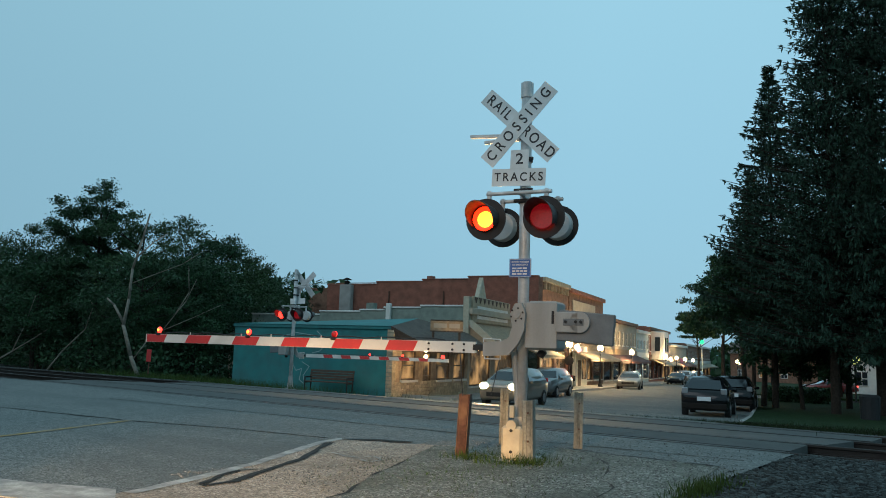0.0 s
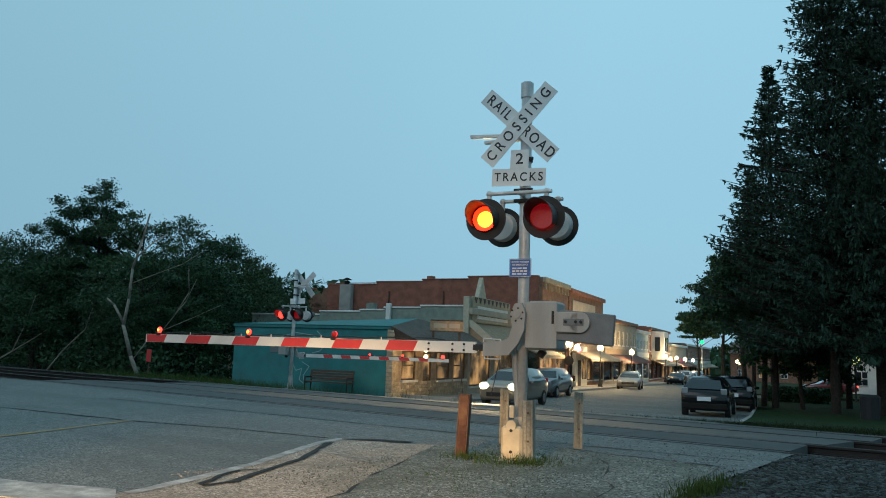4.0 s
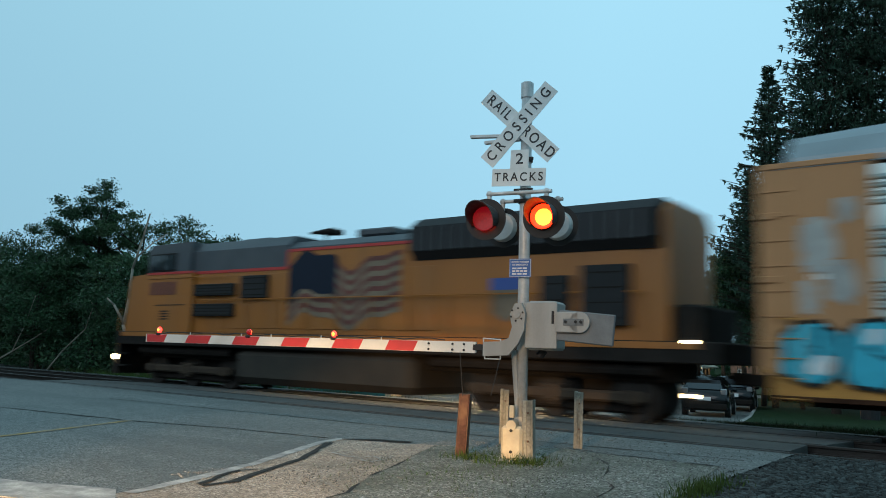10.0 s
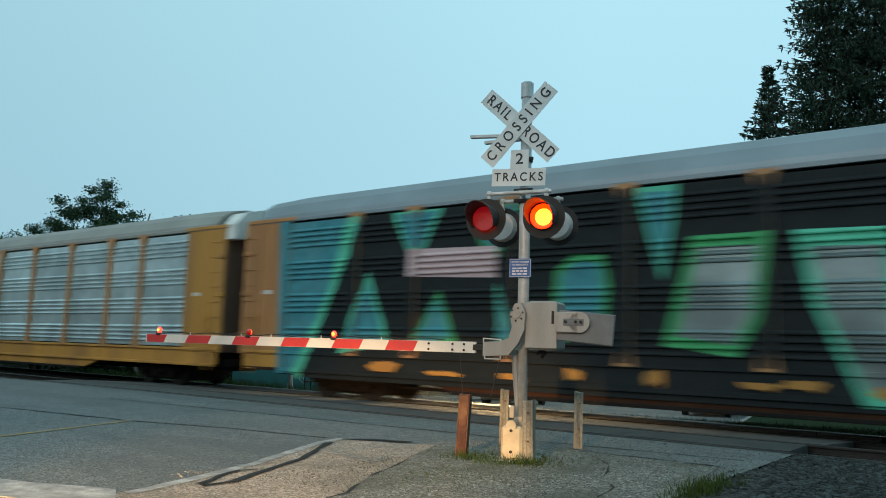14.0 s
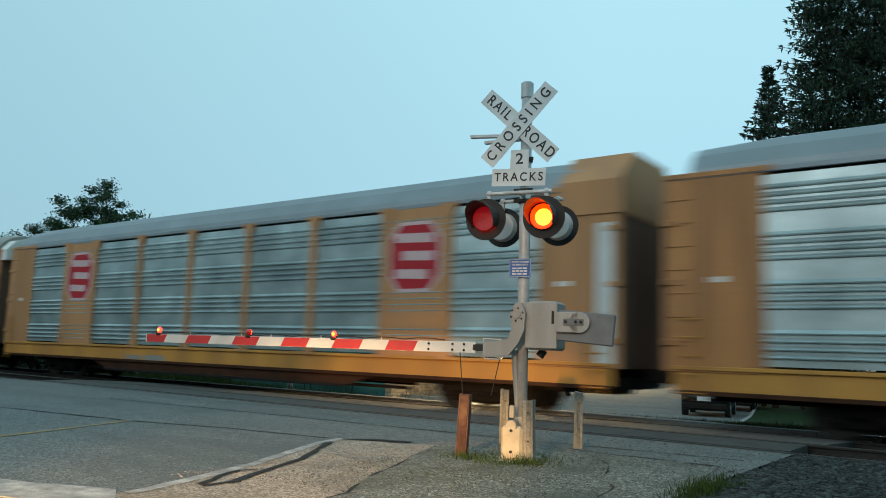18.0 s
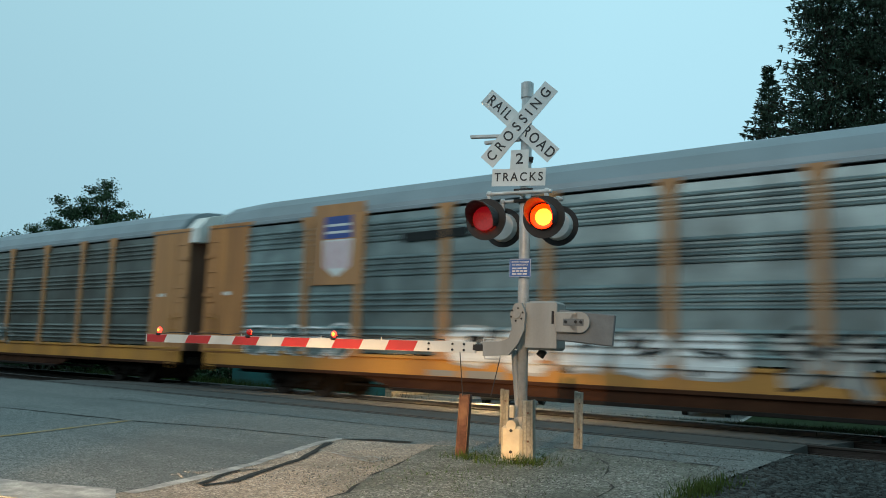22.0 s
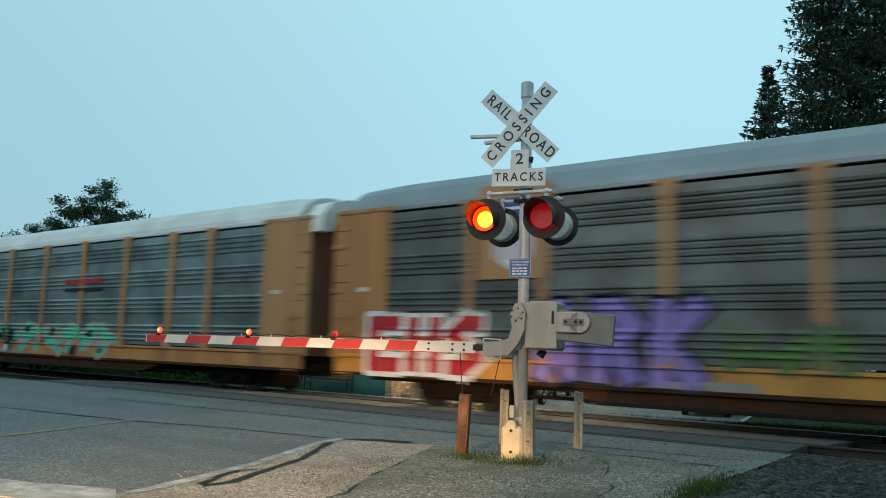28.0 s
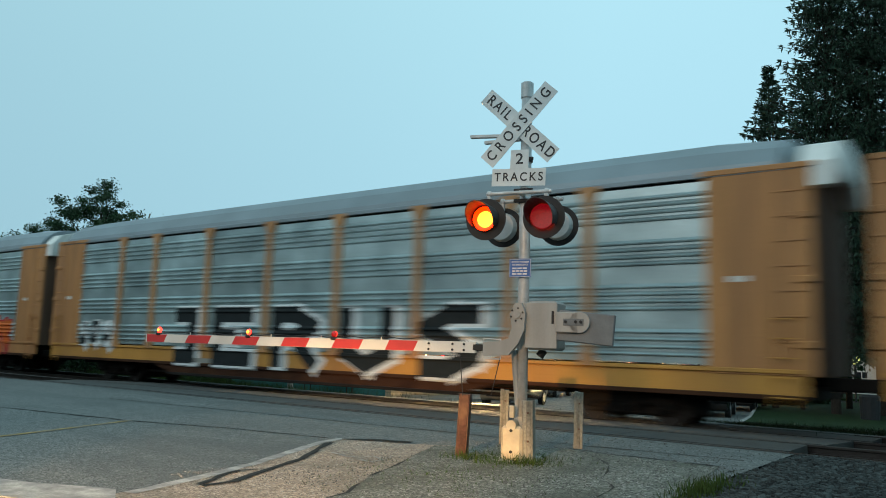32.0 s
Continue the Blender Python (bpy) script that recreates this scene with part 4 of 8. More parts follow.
def bogie(parent, x, axles=(-0.85, 0.85), wheel_r=0.45, cast=UNDER):
    """A truck with side frames and wheelsets."""
    L = axles[-1]
    bog = part("truck", stored(("truck", L), lambda: add_box(add_box(add_box(B(), (-L - 0.35, -1.12, 0.42), (L + 0.35, -0.98, 0.66), 0.05), (-L - 0.35, 0.98, 0.42), (L + 0.35, 1.12, 0.66), 0.05), (-0.3, -1.1, 0.35), (0.3, 1.1, 0.75), 0.04), cast), cast, parent, "grimy cast truck frame")
    bog.location = (x, 0, -0.13)
    part("brake_gear", stored(("brake_gear", L), lambda: add_box(box((-L - 0.5, -0.6, 0.16), (L + 0.5, 0.6, 0.98), 0.05), (-L - 0.1, -0.92, 0.2), (L + 0.1, 0.92, 0.44), 0.04), UNDER), UNDER, bog)
    for a in axles:
        def wheelset():
            bm = tube((0, -0.95, 0), (0, 0.95, 0), 0.08, seg=8)
            for s in (-1, 1):
                add_tube(bm, (0, s * 0.69, 0), (0, s * 0.82, 0), wheel_r, seg=24)
                add_tube(bm, (0, s * 0.66, 0), (0, s * 0.69, 0), wheel_r + 0.025, seg=24)
            return bm
        w = part("wheelset", stored(("wheelset", wheel_r), wheelset, WHEEL), WHEEL, bog)
        w.location = (a, 0, wheel_r)
        for s in (-1, 1):
            j = part("journal_box", stored(("journal_box", s), lambda: box((-0.14, s * 1.0 - 0.13, -0.16), (0.14, s * 1.0 + 0.13, 0.14), 0.04), cast), cast, bog)
            j.location = (a, s * 0.04, wheel_r + 0.02)
    for s in (-1, 1):
        sp = part("spring_nest", stored(("spring_nest", 0), lambda: add_tube(add_tube(B(), (-0.13, 0, 0.3), (-0.13, 0, 0.55), 0.07, seg=8), (0.13, 0, 0.3), (0.13, 0, 0.55), 0.07, seg=8), cast), cast, bog)
        sp.location.y = s * 1.06
    return bog


def decal(parent, name, polys, y, material, label):
    """Flat painted shapes on the car's near side, 2 mm thick."""
    bm = B()
    for pts in polys:
        a = [bm.verts.new((px, y, pz)) for px, pz in pts]
        bm.faces.new(a)
    return part(name, bm, material, parent, label)


def stroke(x0, z0, x1, z1, w):
    d = math.hypot(x1 - x0, z1 - z0) or 1
    nx, nz = -(z1 - z0) / d * w / 2, (x1 - x0) / d * w / 2
    return [(x0 + nx, z0 + nz), (x1 + nx, z1 + nz), (x1 - nx, z1 - nz), (x0 - nx, z0 - nz)]


def blob(cx, cz, rx, rz, rnd, n=14, rough=0.16):
    return [(cx + rx * (1 + rnd.uniform(-rough, rough)) * math.cos(6.2832 * i / n), cz + rz * (1 + rnd.uniform(-rough, rough)) * math.sin(6.2832 * i / n)) for i in range(n)]


def ribbon(pts, w0, w1):
    """A band along a bent line, w0 wide at its start and w1 at its end."""
    up, down = [], []
    n = len(pts)
    for i, (x, z) in enumerate(pts):
        a, b = pts[max(0, i - 1)], pts[min(n - 1, i + 1)]
        d = math.hypot(b[0] - a[0], b[1] - a[1]) or 1
        w = (w0 + (w1 - w0) * i / (n - 1)) / 2
        nx, nz = -(b[1] - a[1]) / d * w, (b[0] - a[0]) / d * w
        up.append((x + nx, z + nz))
        down.append((x - nx, z - nz))
    return up + down[::-1]


def arc(a, m, b, n=6):
    return [((1 - f) ** 2 * a[0] + 2 * f * (1 - f) * m[0] + f * f * b[0], (1 - f) ** 2 * a[1] + 2 * f * (1 - f) * m[1] + f * f * b[1]) for f in (i / n for i in range(n + 1))]


def pillow(cx, cz, rx, rz, rnd, rough=0.08, n=22, lean=0.0):
    """A swollen, uneven rounded block."""
    out = []
    for i in range(n):
        c, s = math.cos(6.2832 * i / n), math.sin(6.2832 * i / n)
        k = 1 + rnd.uniform(-rough, rough)
        x = math.copysign(abs(c) ** 0.6, c) * rx * k
        z = math.copysign(abs(s) ** 0.6, s) * rz * k
        out.append((cx + x + lean * z, cz + z))
    return out


def cut(poly, lo, hi):
    """The piece of a polygon between two heights."""
    for lim, sign in ((lo, 1), (hi, -1)):
        out = []
        for i, p in enumerate(poly):
            q = poly[i - 1]
            ip, iq = (p[1] - lim) * sign >= 0, (q[1] - lim) * sign >= 0
            if ip != iq:
                f = (lim - q[1]) / (p[1] - q[1])
                out.append((q[0] + (p[0] - q[0]) * f, lim))
            if ip:
                out.append(p)
        poly = out
    return poly


SMOOTH_SIDE = [(0.4, 5.0)]


def cut_along(poly, lo, hi):
    """The piece of a polygon between two stations along the car."""
    return [(b, a) for a, b in cut([(z, x) for x, z in poly], lo, hi)]


def paint(parent, name, polys, material, label="", layer=0, rows=None, under=None):
    """Sprayed paint that follows the ribs of the sheets, the posts, the lip and the sill."""
    bm = B()
    for i, poly in enumerate(polys):
        lay = layer * 0.003 + i * 0.00012

        def lay_piece(piece, reach):
            if len(piece) > 2:
                bm.faces.new([bm.verts.new((px, -SIDE - 0.004 - lay - reach(pz), pz)) for px, pz in piece])
        if rows:
            for lo, hi in rows:
                lay_piece(cut(poly, lo, hi), lambda z: 0.058)
            continue
        for x0, x1 in ((0.0, EDGES[0]), (EDGES[-1], PITCH)):
            lay_piece(cut_along(poly, x0, x1), lambda z: 0.058)
        middle = cut_along(poly, EDGES[0], EDGES[-1])
        if len(middle) < 3:
            continue
        for (z0, y0), (z1, y1) in zip(FACE, FACE[1:]):
            lay_piece(cut(middle, z0, z1), lambda z: y0 + (y1 - y0) * (z - z0) / (z1 - z0))
        for x in POSTS:
            lay_piece(cut(cut_along(middle, x - 0.12, x + 0.12), 1.125, 4.785), lambda z: 0.09)
    bmesh.ops.remove_doubles(bm, verts=bm.verts, dist=0.00001)
    return part(name, bm, material, under or parent, label)


# letter strokes on a grid of three by five points, a to o from the top row down
STROKES = {"A": "mbo jl", "E": "camo gh", "H": "am co gi", "J": "bclon", "K": "am cgo", "M": "mahco", "P": "mabfhg", "R": "mabfhg ho", "S": "cbdhlnm", "T": "ac bn", "U": "ajnlc"}


def tag_letters(parent, text, x0, x1, z0, z1, fill, edge, label, weight=0.34, rim=0.16, drop=(0.0, 0.0), lean=0.0, wide=0.86):
    """Sprayed block letters along the car's side, each with its rim."""
    step = (x1 - x0) / len(text)
    w, h = step * wide - weight, z1 - z0 - weight
    for n, ch in enumerate(text):
        def at(c):
            k = ord(c) - 97
            z = weight / 2 + h * (1 - (k // 3) / 4)
            return x0 + step * n + weight / 2 + w * (k % 3) / 2 + lean * z, z0 + z
        rims, fills = [], []
        for run in STROKES[ch].split():
            for a, b in zip(run, run[1:]):
                (xa, za), (xb, zb) = at(a), at(b)
                d = math.hypot(xb - xa, zb - za)
                ex, ez = (xb - xa) / d * weight * 0.42, (zb - za) / d * weight * 0.42
                fills.append(stroke(xa - ex, za - ez, xb + ex, zb + ez, weight))
                k = 1 + rim / weight
                rims.append(stroke(xa - ex * k + drop[0], za - ez * k + drop[1], xb + ex * k + drop[0], zb + ez * k + drop[1], weight + rim))
        let = paint(parent, "graffiti_letter", rims, edge, label, 0)
        paint(parent, "graffiti_fill", fills, fill, "", 1, None, let)


def spray(parent, x0, x1, z0, z1, count, fill, edge, seed, label, accents=(), style="wild", rows=None, line=None):
    """Unreadable sprayed shapes along the car's side, each with its outline and fill."""
    rnd = random.Random(seed)
    step = (x1 - x0) / count
    h = z1 - z0
    for i in range(count):
        cx, cz = x0 + (i + 0.5) * step + rnd.uniform(-0.06, 0.06) * step, (z0 + z1) / 2 + rnd.uniform(-0.05, 0.05) * h
        rx, rz = step * rnd.uniform(0.46, 0.56) * (0.72 if style == "block" else 1), h * rnd.uniform(0.42, 0.5)
        lean = rnd.uniform(-0.1, 0.22)
        lines = []
        if style == "bubble":
            shape = pillow(cx, cz, rx, rz, rnd, 0.09, 22, lean)
            inner = [(cx + (x - cx) * 0.88, cz + (z - cz) * 0.87) for x, z in shape]
            outer, fills = [shape], [inner]
            for _ in range(rnd.choice((2, 3, 3))):
                a = (cx + rnd.uniform(-0.75, 0.75) * rx, cz + rnd.choice((-0.8, -0.1, 0.25, 0.8)) * rz)
                b = (cx + rnd.uniform(-0.3, 0.3) * rx, cz + rnd.uniform(-0.3, 0.3) * rz)
                m = (a[0] + rnd.uniform(-0.4, 0.4) * rx, (a[1] + b[1]) / 2)
                lines.append(ribbon(arc(a, m, b), rnd.uniform(0.16, 0.34) * min(1, rx), 0.03))
        elif style == "block":
            shape = [(cx - rx * 0.8, cz - rz), (cx + rx * 0.5, cz - rz), (cx + rx * 0.95, cz + rz * 0.2), (cx + rx * 0.8, cz + rz), (cx - rx * 0.7, cz + rz * 0.96)]
            outer = [[(cx + (x - cx) * 1.16 + 0.08, cz + (z - cz) * 1.12) for x, z in shape], ribbon([(cx + rx * 0.3, cz - rz * 0.6), (cx + rx * 1.2, cz - rz * 1.4)], 0.2, 0.42)]
            fills = [shape]
            k = rnd.randrange(4)
            if k == 0:
                lines = [[(cx - 0.1 * rx, cz - rz * 0.35), (cx + 0.4 * rx, cz - rz * 0.45), (cx + 0.3 * rx, cz + rz * 0.6), (cx - 0.15 * rx, cz + rz * 0.5)]]
            elif k == 1:
                lines = [stroke(cx - 0.3 * rx, cz + 0.45 * rz, cx + 0.55 * rx, cz + 0.4 * rz, 0.3), stroke(cx - 0.2 * rx, cz - 0.25 * rz, cx + 0.5 * rx, cz - 0.2 * rz, 0.18)]
            elif k == 2:
                lines = [ribbon([(cx - 0.1 * rx, cz + rz), (cx + 0.1 * rx, cz - 0.1 * rz)], 0.5, 0.2), ribbon([(cx, cz - rz), (cx + 0.15 * rx, cz - rz * 0.45)], 0.4, 0.12)]
            else:
                lines = [stroke(cx - 0.5 * rx, cz + 0.3 * rz, cx + 0.3 * rx, cz + 0.5 * rz, 0.4)]
        else:
            outer, fills = [], []
            for j in range(rnd.choice((3, 3, 4))):
                a = (cx + rnd.uniform(-1, 1) * rx, z0 + rnd.uniform(0, 0.35) * h)
                b = (cx + rnd.uniform(-1, 1) * rx, z1 - rnd.uniform(0, 0.3) * h)
                if j == 2:
                    a, b = (cx - rx, cz + rnd.uniform(-0.5, 0.6) * rz), (cx + rx, cz + rnd.uniform(-0.5, 0.6) * rz)
                m = (cx + rnd.uniform(-0.9, 0.9) * rx, cz + rnd.uniform(-0.7, 0.7) * rz)
                t = min(0.5, step * 0.26) * rnd.uniform(0.7, 1.25)
                e = rnd.uniform(0.5, 1.3)
                outer.append(ribbon(arc(a, m, b), t + 0.14, t * e + 0.14))
                fills.append(ribbon(arc(a, m, b), t, t * e))
        let = paint(parent, "graffiti_shape", outer, edge, label, 0, rows)
        paint(parent, "graffiti_fill", fills, fill, "", 1, rows, let)
        if lines:
            paint(parent, "graffiti_line", lines, line or edge, "", 2, rows, let)
        for n, mtl in enumerate(accents):
            if rnd.random() < 0.7:
                cxx, czz = cx + rnd.uniform(-0.7, 0.7) * rx, cz + rnd.uniform(-0.9, 0.9) * rz
                paint(parent, "graffiti_accent", [pillow(cxx, czz, rnd.uniform(0.15, 0.4) * rx, rnd.uniform(0.12, 0.3) * rz, rnd, 0.2, 14, 0.3)], mtl, "", 3 + n, rows, let)


def autorack(k, label, frame_m, end_m, post_m, panel_m, roof_m, style="ribbed", hood=True, crown=0.1):
    """An enclosed auto carrier; x = 0 is the coupling ahead of it, z = 0 the railhead."""
    car = thing("auto_carrier", pose(0, TRACK_Y, 0), label, "railcar", "auto carriers of the train")
    CARS.append((car, k))
    L = PITCH

    def sill(s):
        bm = B()
        add_prism(bm, [(0.65, 0.64), (0.65, 1.06), (L - 0.65, 1.06), (L - 0.65, 0.64)], 1, s * (SIDE - 0.03) - 0.04, s * (SIDE - 0.03) + 0.04)
        add_box(bm, (0.65, s * SIDE - 0.06, 1.04), (L - 0.65, s * SIDE + 0.06, 1.12), 0.01)
        return bm

    def belly(s):
        bm = add_prism(B(), [(7.0, 0.64), (L - 7.0, 0.64), (L - 8.2, 0.3), (8.2, 0.3)], 1, s * (SIDE - 0.05) - 0.03, s * (SIDE - 0.05) + 0.03)
        add_box(bm, (0.7, s * SIDE - 0.05, 0.56), (L - 0.7, s * SIDE + 0.05, 0.65), 0.01)
        return bm

    def sill_flange(s):
        return add_box(B(), (8.2, s * SIDE - 0.07, 0.24), (L - 8.2, s * SIDE + 0.03, 0.32), 0.01)
    for s in (-1, 1):
        sl = part("side_sill", stored(("side_sill", s), lambda: sill(s), frame_m), frame_m, car)
        if style != "ribbed":
            continue
        belly_m = YELLOW if k == 0 else DARK_RUST
        part("sill_belly", stored(("sill_belly", s), lambda: belly(s), belly_m), belly_m, sl, "deep middle of the sill")
        part("sill_flange", stored(("sill_flange", s), lambda: sill_flange(s), UNDER), UNDER, sl, "grimy lower flange")
    part("deck", stored(("deck", 0), lambda: box((0.7, -1.4, 0.85), (L - 0.7, 1.4, 1.05)), UNDER), UNDER, car)
    part("centre_sill", stored(("centre_sill", 0), lambda: box((1.0, -0.45, 0.42), (L - 1.0, 0.45, 0.86), 0.03), UNDER), UNDER, car)
    for x in (8.6, 12.4, 16.8):
        part("brake_cylinder", stored(("brake_cylinder", 0), lambda: tube((0, -0.75, 0.42), (1.3, -0.75, 0.42), 0.16, seg=10), UNDER), UNDER, car).location.x = x
    part("brake_pipe", stored(("brake_pipe", 0), lambda: tube((6.4, -1.1, 0.3), (L - 6.4, -1.1, 0.3), 0.04, seg=6), UNDER), UNDER, car)
    # white data stencils on the sill
    part("stencil", stored(("stencil", 0), lambda: add_box(add_box(B(), (9.4, -SIDE - 0.018, 0.66), (10.3, -SIDE - 0.014, 0.8)), (10.5, -SIDE - 0.018, 0.62), (11.6, -SIDE - 0.014, 0.82)), ROOF_TAN), ROOF_TAN, sl)
    if style == "ribbed":
        for s in (-1, 1):
            for a, b in zip(EDGES, EDGES[1:]):
                p = part("side_panel", stored(("side_panel", round(b - a, 2), s), lambda: corrugated(b - a), panel_m), panel_m, car)
                p.location = (a if s < 0 else b, s * SIDE, 0)
                if s > 0:
                    p.rotation_euler.z = math.pi
            for x in POSTS:
                p = part("post", stored(("post", 0), lambda: add_prism(add_box(B(), (-0.12, -0.05, 1.06), (0.12, 0.05, 4.9), 0.01), [(-0.12, 4.55), (0.12, 4.55), (0.26, 4.9), (-0.26, 4.9)], 1, -0.055, 0.03), post_m), post_m, car)
                p.location = (x, s * (SIDE + 0.02), 0)
                g = part("gusset", stored(("gusset", 0), lambda: add_prism(B(), [(-0.2, 1.06), (0.2, 1.06), (0.1, 1.5), (-0.1, 1.5)], 1, -0.07, 0.05), post_m), post_m, p)
    else:
        n = 16
        w = (L - 2.2) / n
        for s in (-1, 1):
            for i in range(n):
                p = part("side_panel", stored(("side_panel", "slotted"), lambda: flat_slotted(w - 0.16), panel_m), panel_m, car)
                p.location = (1.1 + i * w + (0.08 if s < 0 else w - 0.08), s * (SIDE - 0.02), 0)
                if s > 0:
                    p.rotation_euler.z = math.pi
                q = part("post", stored(("post", "slim"), lambda: box((-0.1, -0.03, 1.0), (0.1, 0.03, 4.92), 0.01), post_m), post_m, car)
                q.location = (1.1 + i * w, s * SIDE, 0)
    # ends: solid side sheet and folding doors
    for x0, x1, d in ((0.48, 2.43, 1), (L - 2.43, L - 0.48, -1)):
        def end_sheet(s):
            bm = B()
            add_box(bm, (x0, s * SIDE - 0.03, 1.0), (x1, s * SIDE + 0.03, 4.92), 0.01)
            return bm

        def end_rib(off, wide, out):
            xa = x0 + off if d > 0 else x1 - off - wide
            return add_box(B(), (xa, -SIDE - out, 1.03), (xa + wide, -SIDE + out, 4.855), 0.01)

        def rung():
            xl = x0 + 0.05 if d > 0 else x1 - 0.6
            return add_box(B(), (xl, -SIDE - 0.05, 0), (xl + 0.5, -SIDE + 0.05, 0.03), 0.005)
        for s in (1, -1):
            es = part("end_section", stored(("end_section", d, s), lambda: end_sheet(s), end_m), end_m, car)
        for off, wide, out in ((0.62, 0.1, 0.055), (0.95, 0.06, 0.045), (1.28, 0.06, 0.045), (1.62, 0.06, 0.045)):
            part("end_post", stored(("end_post", d, off), lambda: end_rib(off, wide, out), end_m), end_m, es)
        for z in (1.5, 2.7, 3.9):
            part("hinge", stored(("hinge", d), lambda: add_box(B(), (x0 - 0.02 if d > 0 else x1 - 0.3, -SIDE - 0.07, 0), (x0 + 0.3 if d > 0 else x1 + 0.02, -SIDE + 0.05, 0.14), 0.02), end_m), end_m, es).location.z = z
        for i in range(7):
            part("rung", stored(("rung", d), rung, end_m), end_m, es).location.z = 1.6 + i * 0.47
        xe = x0 if d > 0 else x1
        for s in (-1, 1):
            dr = part("end_door", stored(("end_door", d, s), lambda: box((xe - 0.03, min(s * 0.02, s * 1.5), 1.0), (xe + 0.03, max(s * 0.02, s * 1.5), 4.95), 0.01), GRIMY_SHADED_DOOR), GRIMY_SHADED_DOOR, car, "tall grimy folding end door leaf, darkened for gap shade")
        part("lock_bar", stored(("lock_bar", d), lambda: box((xe - 0.06, -0.1, 1.1), (xe + 0.06, 0.1, 4.9), 0.01), GRIMY_SHADED_DOOR), GRIMY_SHADED_DOOR, dr)
        part("stencil", stored(("stencil", d + 5), lambda: add_box(B(), (x0 + 0.9 if d > 0 else x1 - 1.5, -SIDE - 0.036, 2.75), (x0 + 1.25 if d > 0 else x1 - 1.15, -SIDE - 0.031, 2.86)), HOOD_WHITE), HOOD_WHITE, es)
        if hood and d < 0:
            def hoods():
                bm = B()
                add_prism(bm, [(-SIDE - 0.02, 4.5), (-SIDE - 0.02, 4.95), (-1.2, 5.35), (-0.5, 5.55), (0.5, 5.55), (1.2, 5.35), (SIDE + 0.02, 4.95), (SIDE + 0.02, 4.5), (1.2, 4.5), (0.9, 4.9), (-0.9, 4.9), (-1.2, 4.5)], 0, xe - 0.2, xe + 0.42)
                return bm
            part("end_hood", stored(("end_hood", d), hoods, HOOD_WHITE), HOOD_WHITE, car, "white rounded hood over the end doors")

    def roof():
        bm = B()
        prof = [(-SIDE, 4.93), (-1.5, 5.06), (-1.28, 5.36), (-0.95, 5.58), (-0.5, 5.7), (0, 5.74), (0.5, 5.7), (0.95, 5.58), (1.28, 5.36), (1.5, 5.06), (SIDE, 4.93)]
        n = 18
        prev = None
        for i in range(n + 1):
            x = 1.0 + (L - 2.0) * i / n
            f = 0.9 if i in (0, n) else 1.0
            cur = [bm.verts.new((x, y, 4.93 + (z - 4.93) * f * (1 + crown))) for y, z in prof]
            if prev:
                for j in range(len(prof) - 1):
                    bm.faces.new((prev[j], cur[j], cur[j + 1], prev[j + 1]))
            else:
                bm.faces.new(cur)
            prev = cur
        bm.faces.new(prev[::-1])
        bmesh.ops.recalc_face_normals(bm, faces=bm.faces)
        return bm
    part("roof", stored(("roof", crown), roof, roof_m), roof_m, car, "curved sheet roof")
    for s in (-1, 1):
        part("roof_rail", stored(("roof_rail", s), lambda: box((0.8, s * SIDE - 0.045, 4.84), (L - 0.8, s * SIDE + 0.045, 4.95), 0.01), roof_m), roof_m, car)
    for x in (0.62, L - 2.43):
        part("end_beam", stored(("end_beam", x), lambda: box((x - 0.1, -SIDE - 0.06, 4.86), (x + 2.0, -SIDE + 0.05, 4.97), 0.01), end_m), end_m, car)
    for x in (4.3, L - 4.3):
        bogie(car, x)
    for x0, x1 in ((0.0, 0.9), (L - 0.9, L)):
        part("coupler", stored(("coupler", x0), lambda: add_box(add_box(B(), (x0, -0.12, 0.72), (x1, 0.12, 0.98), 0.03), (x0 if x0 > 1 else x1 - 0.3, -1.2, 0.55), ((x0 + 0.3) if x0 > 1 else x1, 1.2, 0.8), 0.03), UNDER), UNDER, car)
    for x in (1.0, L - 1.0):
        def ladder():
            bm = B()
            for s in (-0.2, 0.2):
                add_tube(bm, (x + s, -SIDE - 0.09, 0.45), (x + s, -SIDE - 0.09, 2.2), 0.015, seg=5)
            for i in range(5):
                add_tube(bm, (x - 0.2, -SIDE - 0.09, 0.6 + i * 0.36), (x + 0.2, -SIDE - 0.09, 0.6 + i * 0.36), 0.012, seg=5)
            return bm
        part("ladder", stored(("ladder", x), ladder, frame_m), frame_m, car)
    return car


def shield_logo(car, x, z, s=1.0):
    """A plain striped shield on a square board."""
    part("logo_board", box((x - 0.98, -SIDE - 0.06, z - 0.95), (x + 0.98, -SIDE - 0.05, z + 1.3), 0.005), SOFT_ORANGE, car, "orange board with a striped shield")
    decal(car, "logo_shield", [[(x - 0.55, z + 0.3), (x - 0.5, z - 0.45), (x, z - 0.75), (x + 0.5, z - 0.45), (x + 0.55, z + 0.3)]], -SIDE - 0.064, P_WHITE, "white shield")
    for i in range(5):
        cx = x - 0.4 + i * 0.2
        decal(car, "logo_stripe", [stroke(cx, z + 0.25, cx, z - 0.5, 0.07)], -SIDE - 0.067, P_PINK, "red stripe")
    decal(car, "logo_top", [[(x - 0.55, z + 0.33), (x + 0.55, z + 0.33), (x + 0.5, z + 0.95), (x - 0.5, z + 0.95)]], -SIDE - 0.066, P_BLUE, "blue band")
    for dz in (0.5, 0.7):
        decal(car, "logo_bar", [stroke(x - 0.45, z + dz, x + 0.45, z + dz, 0.07)], -SIDE - 0.069, P_WHITE, "white bar")


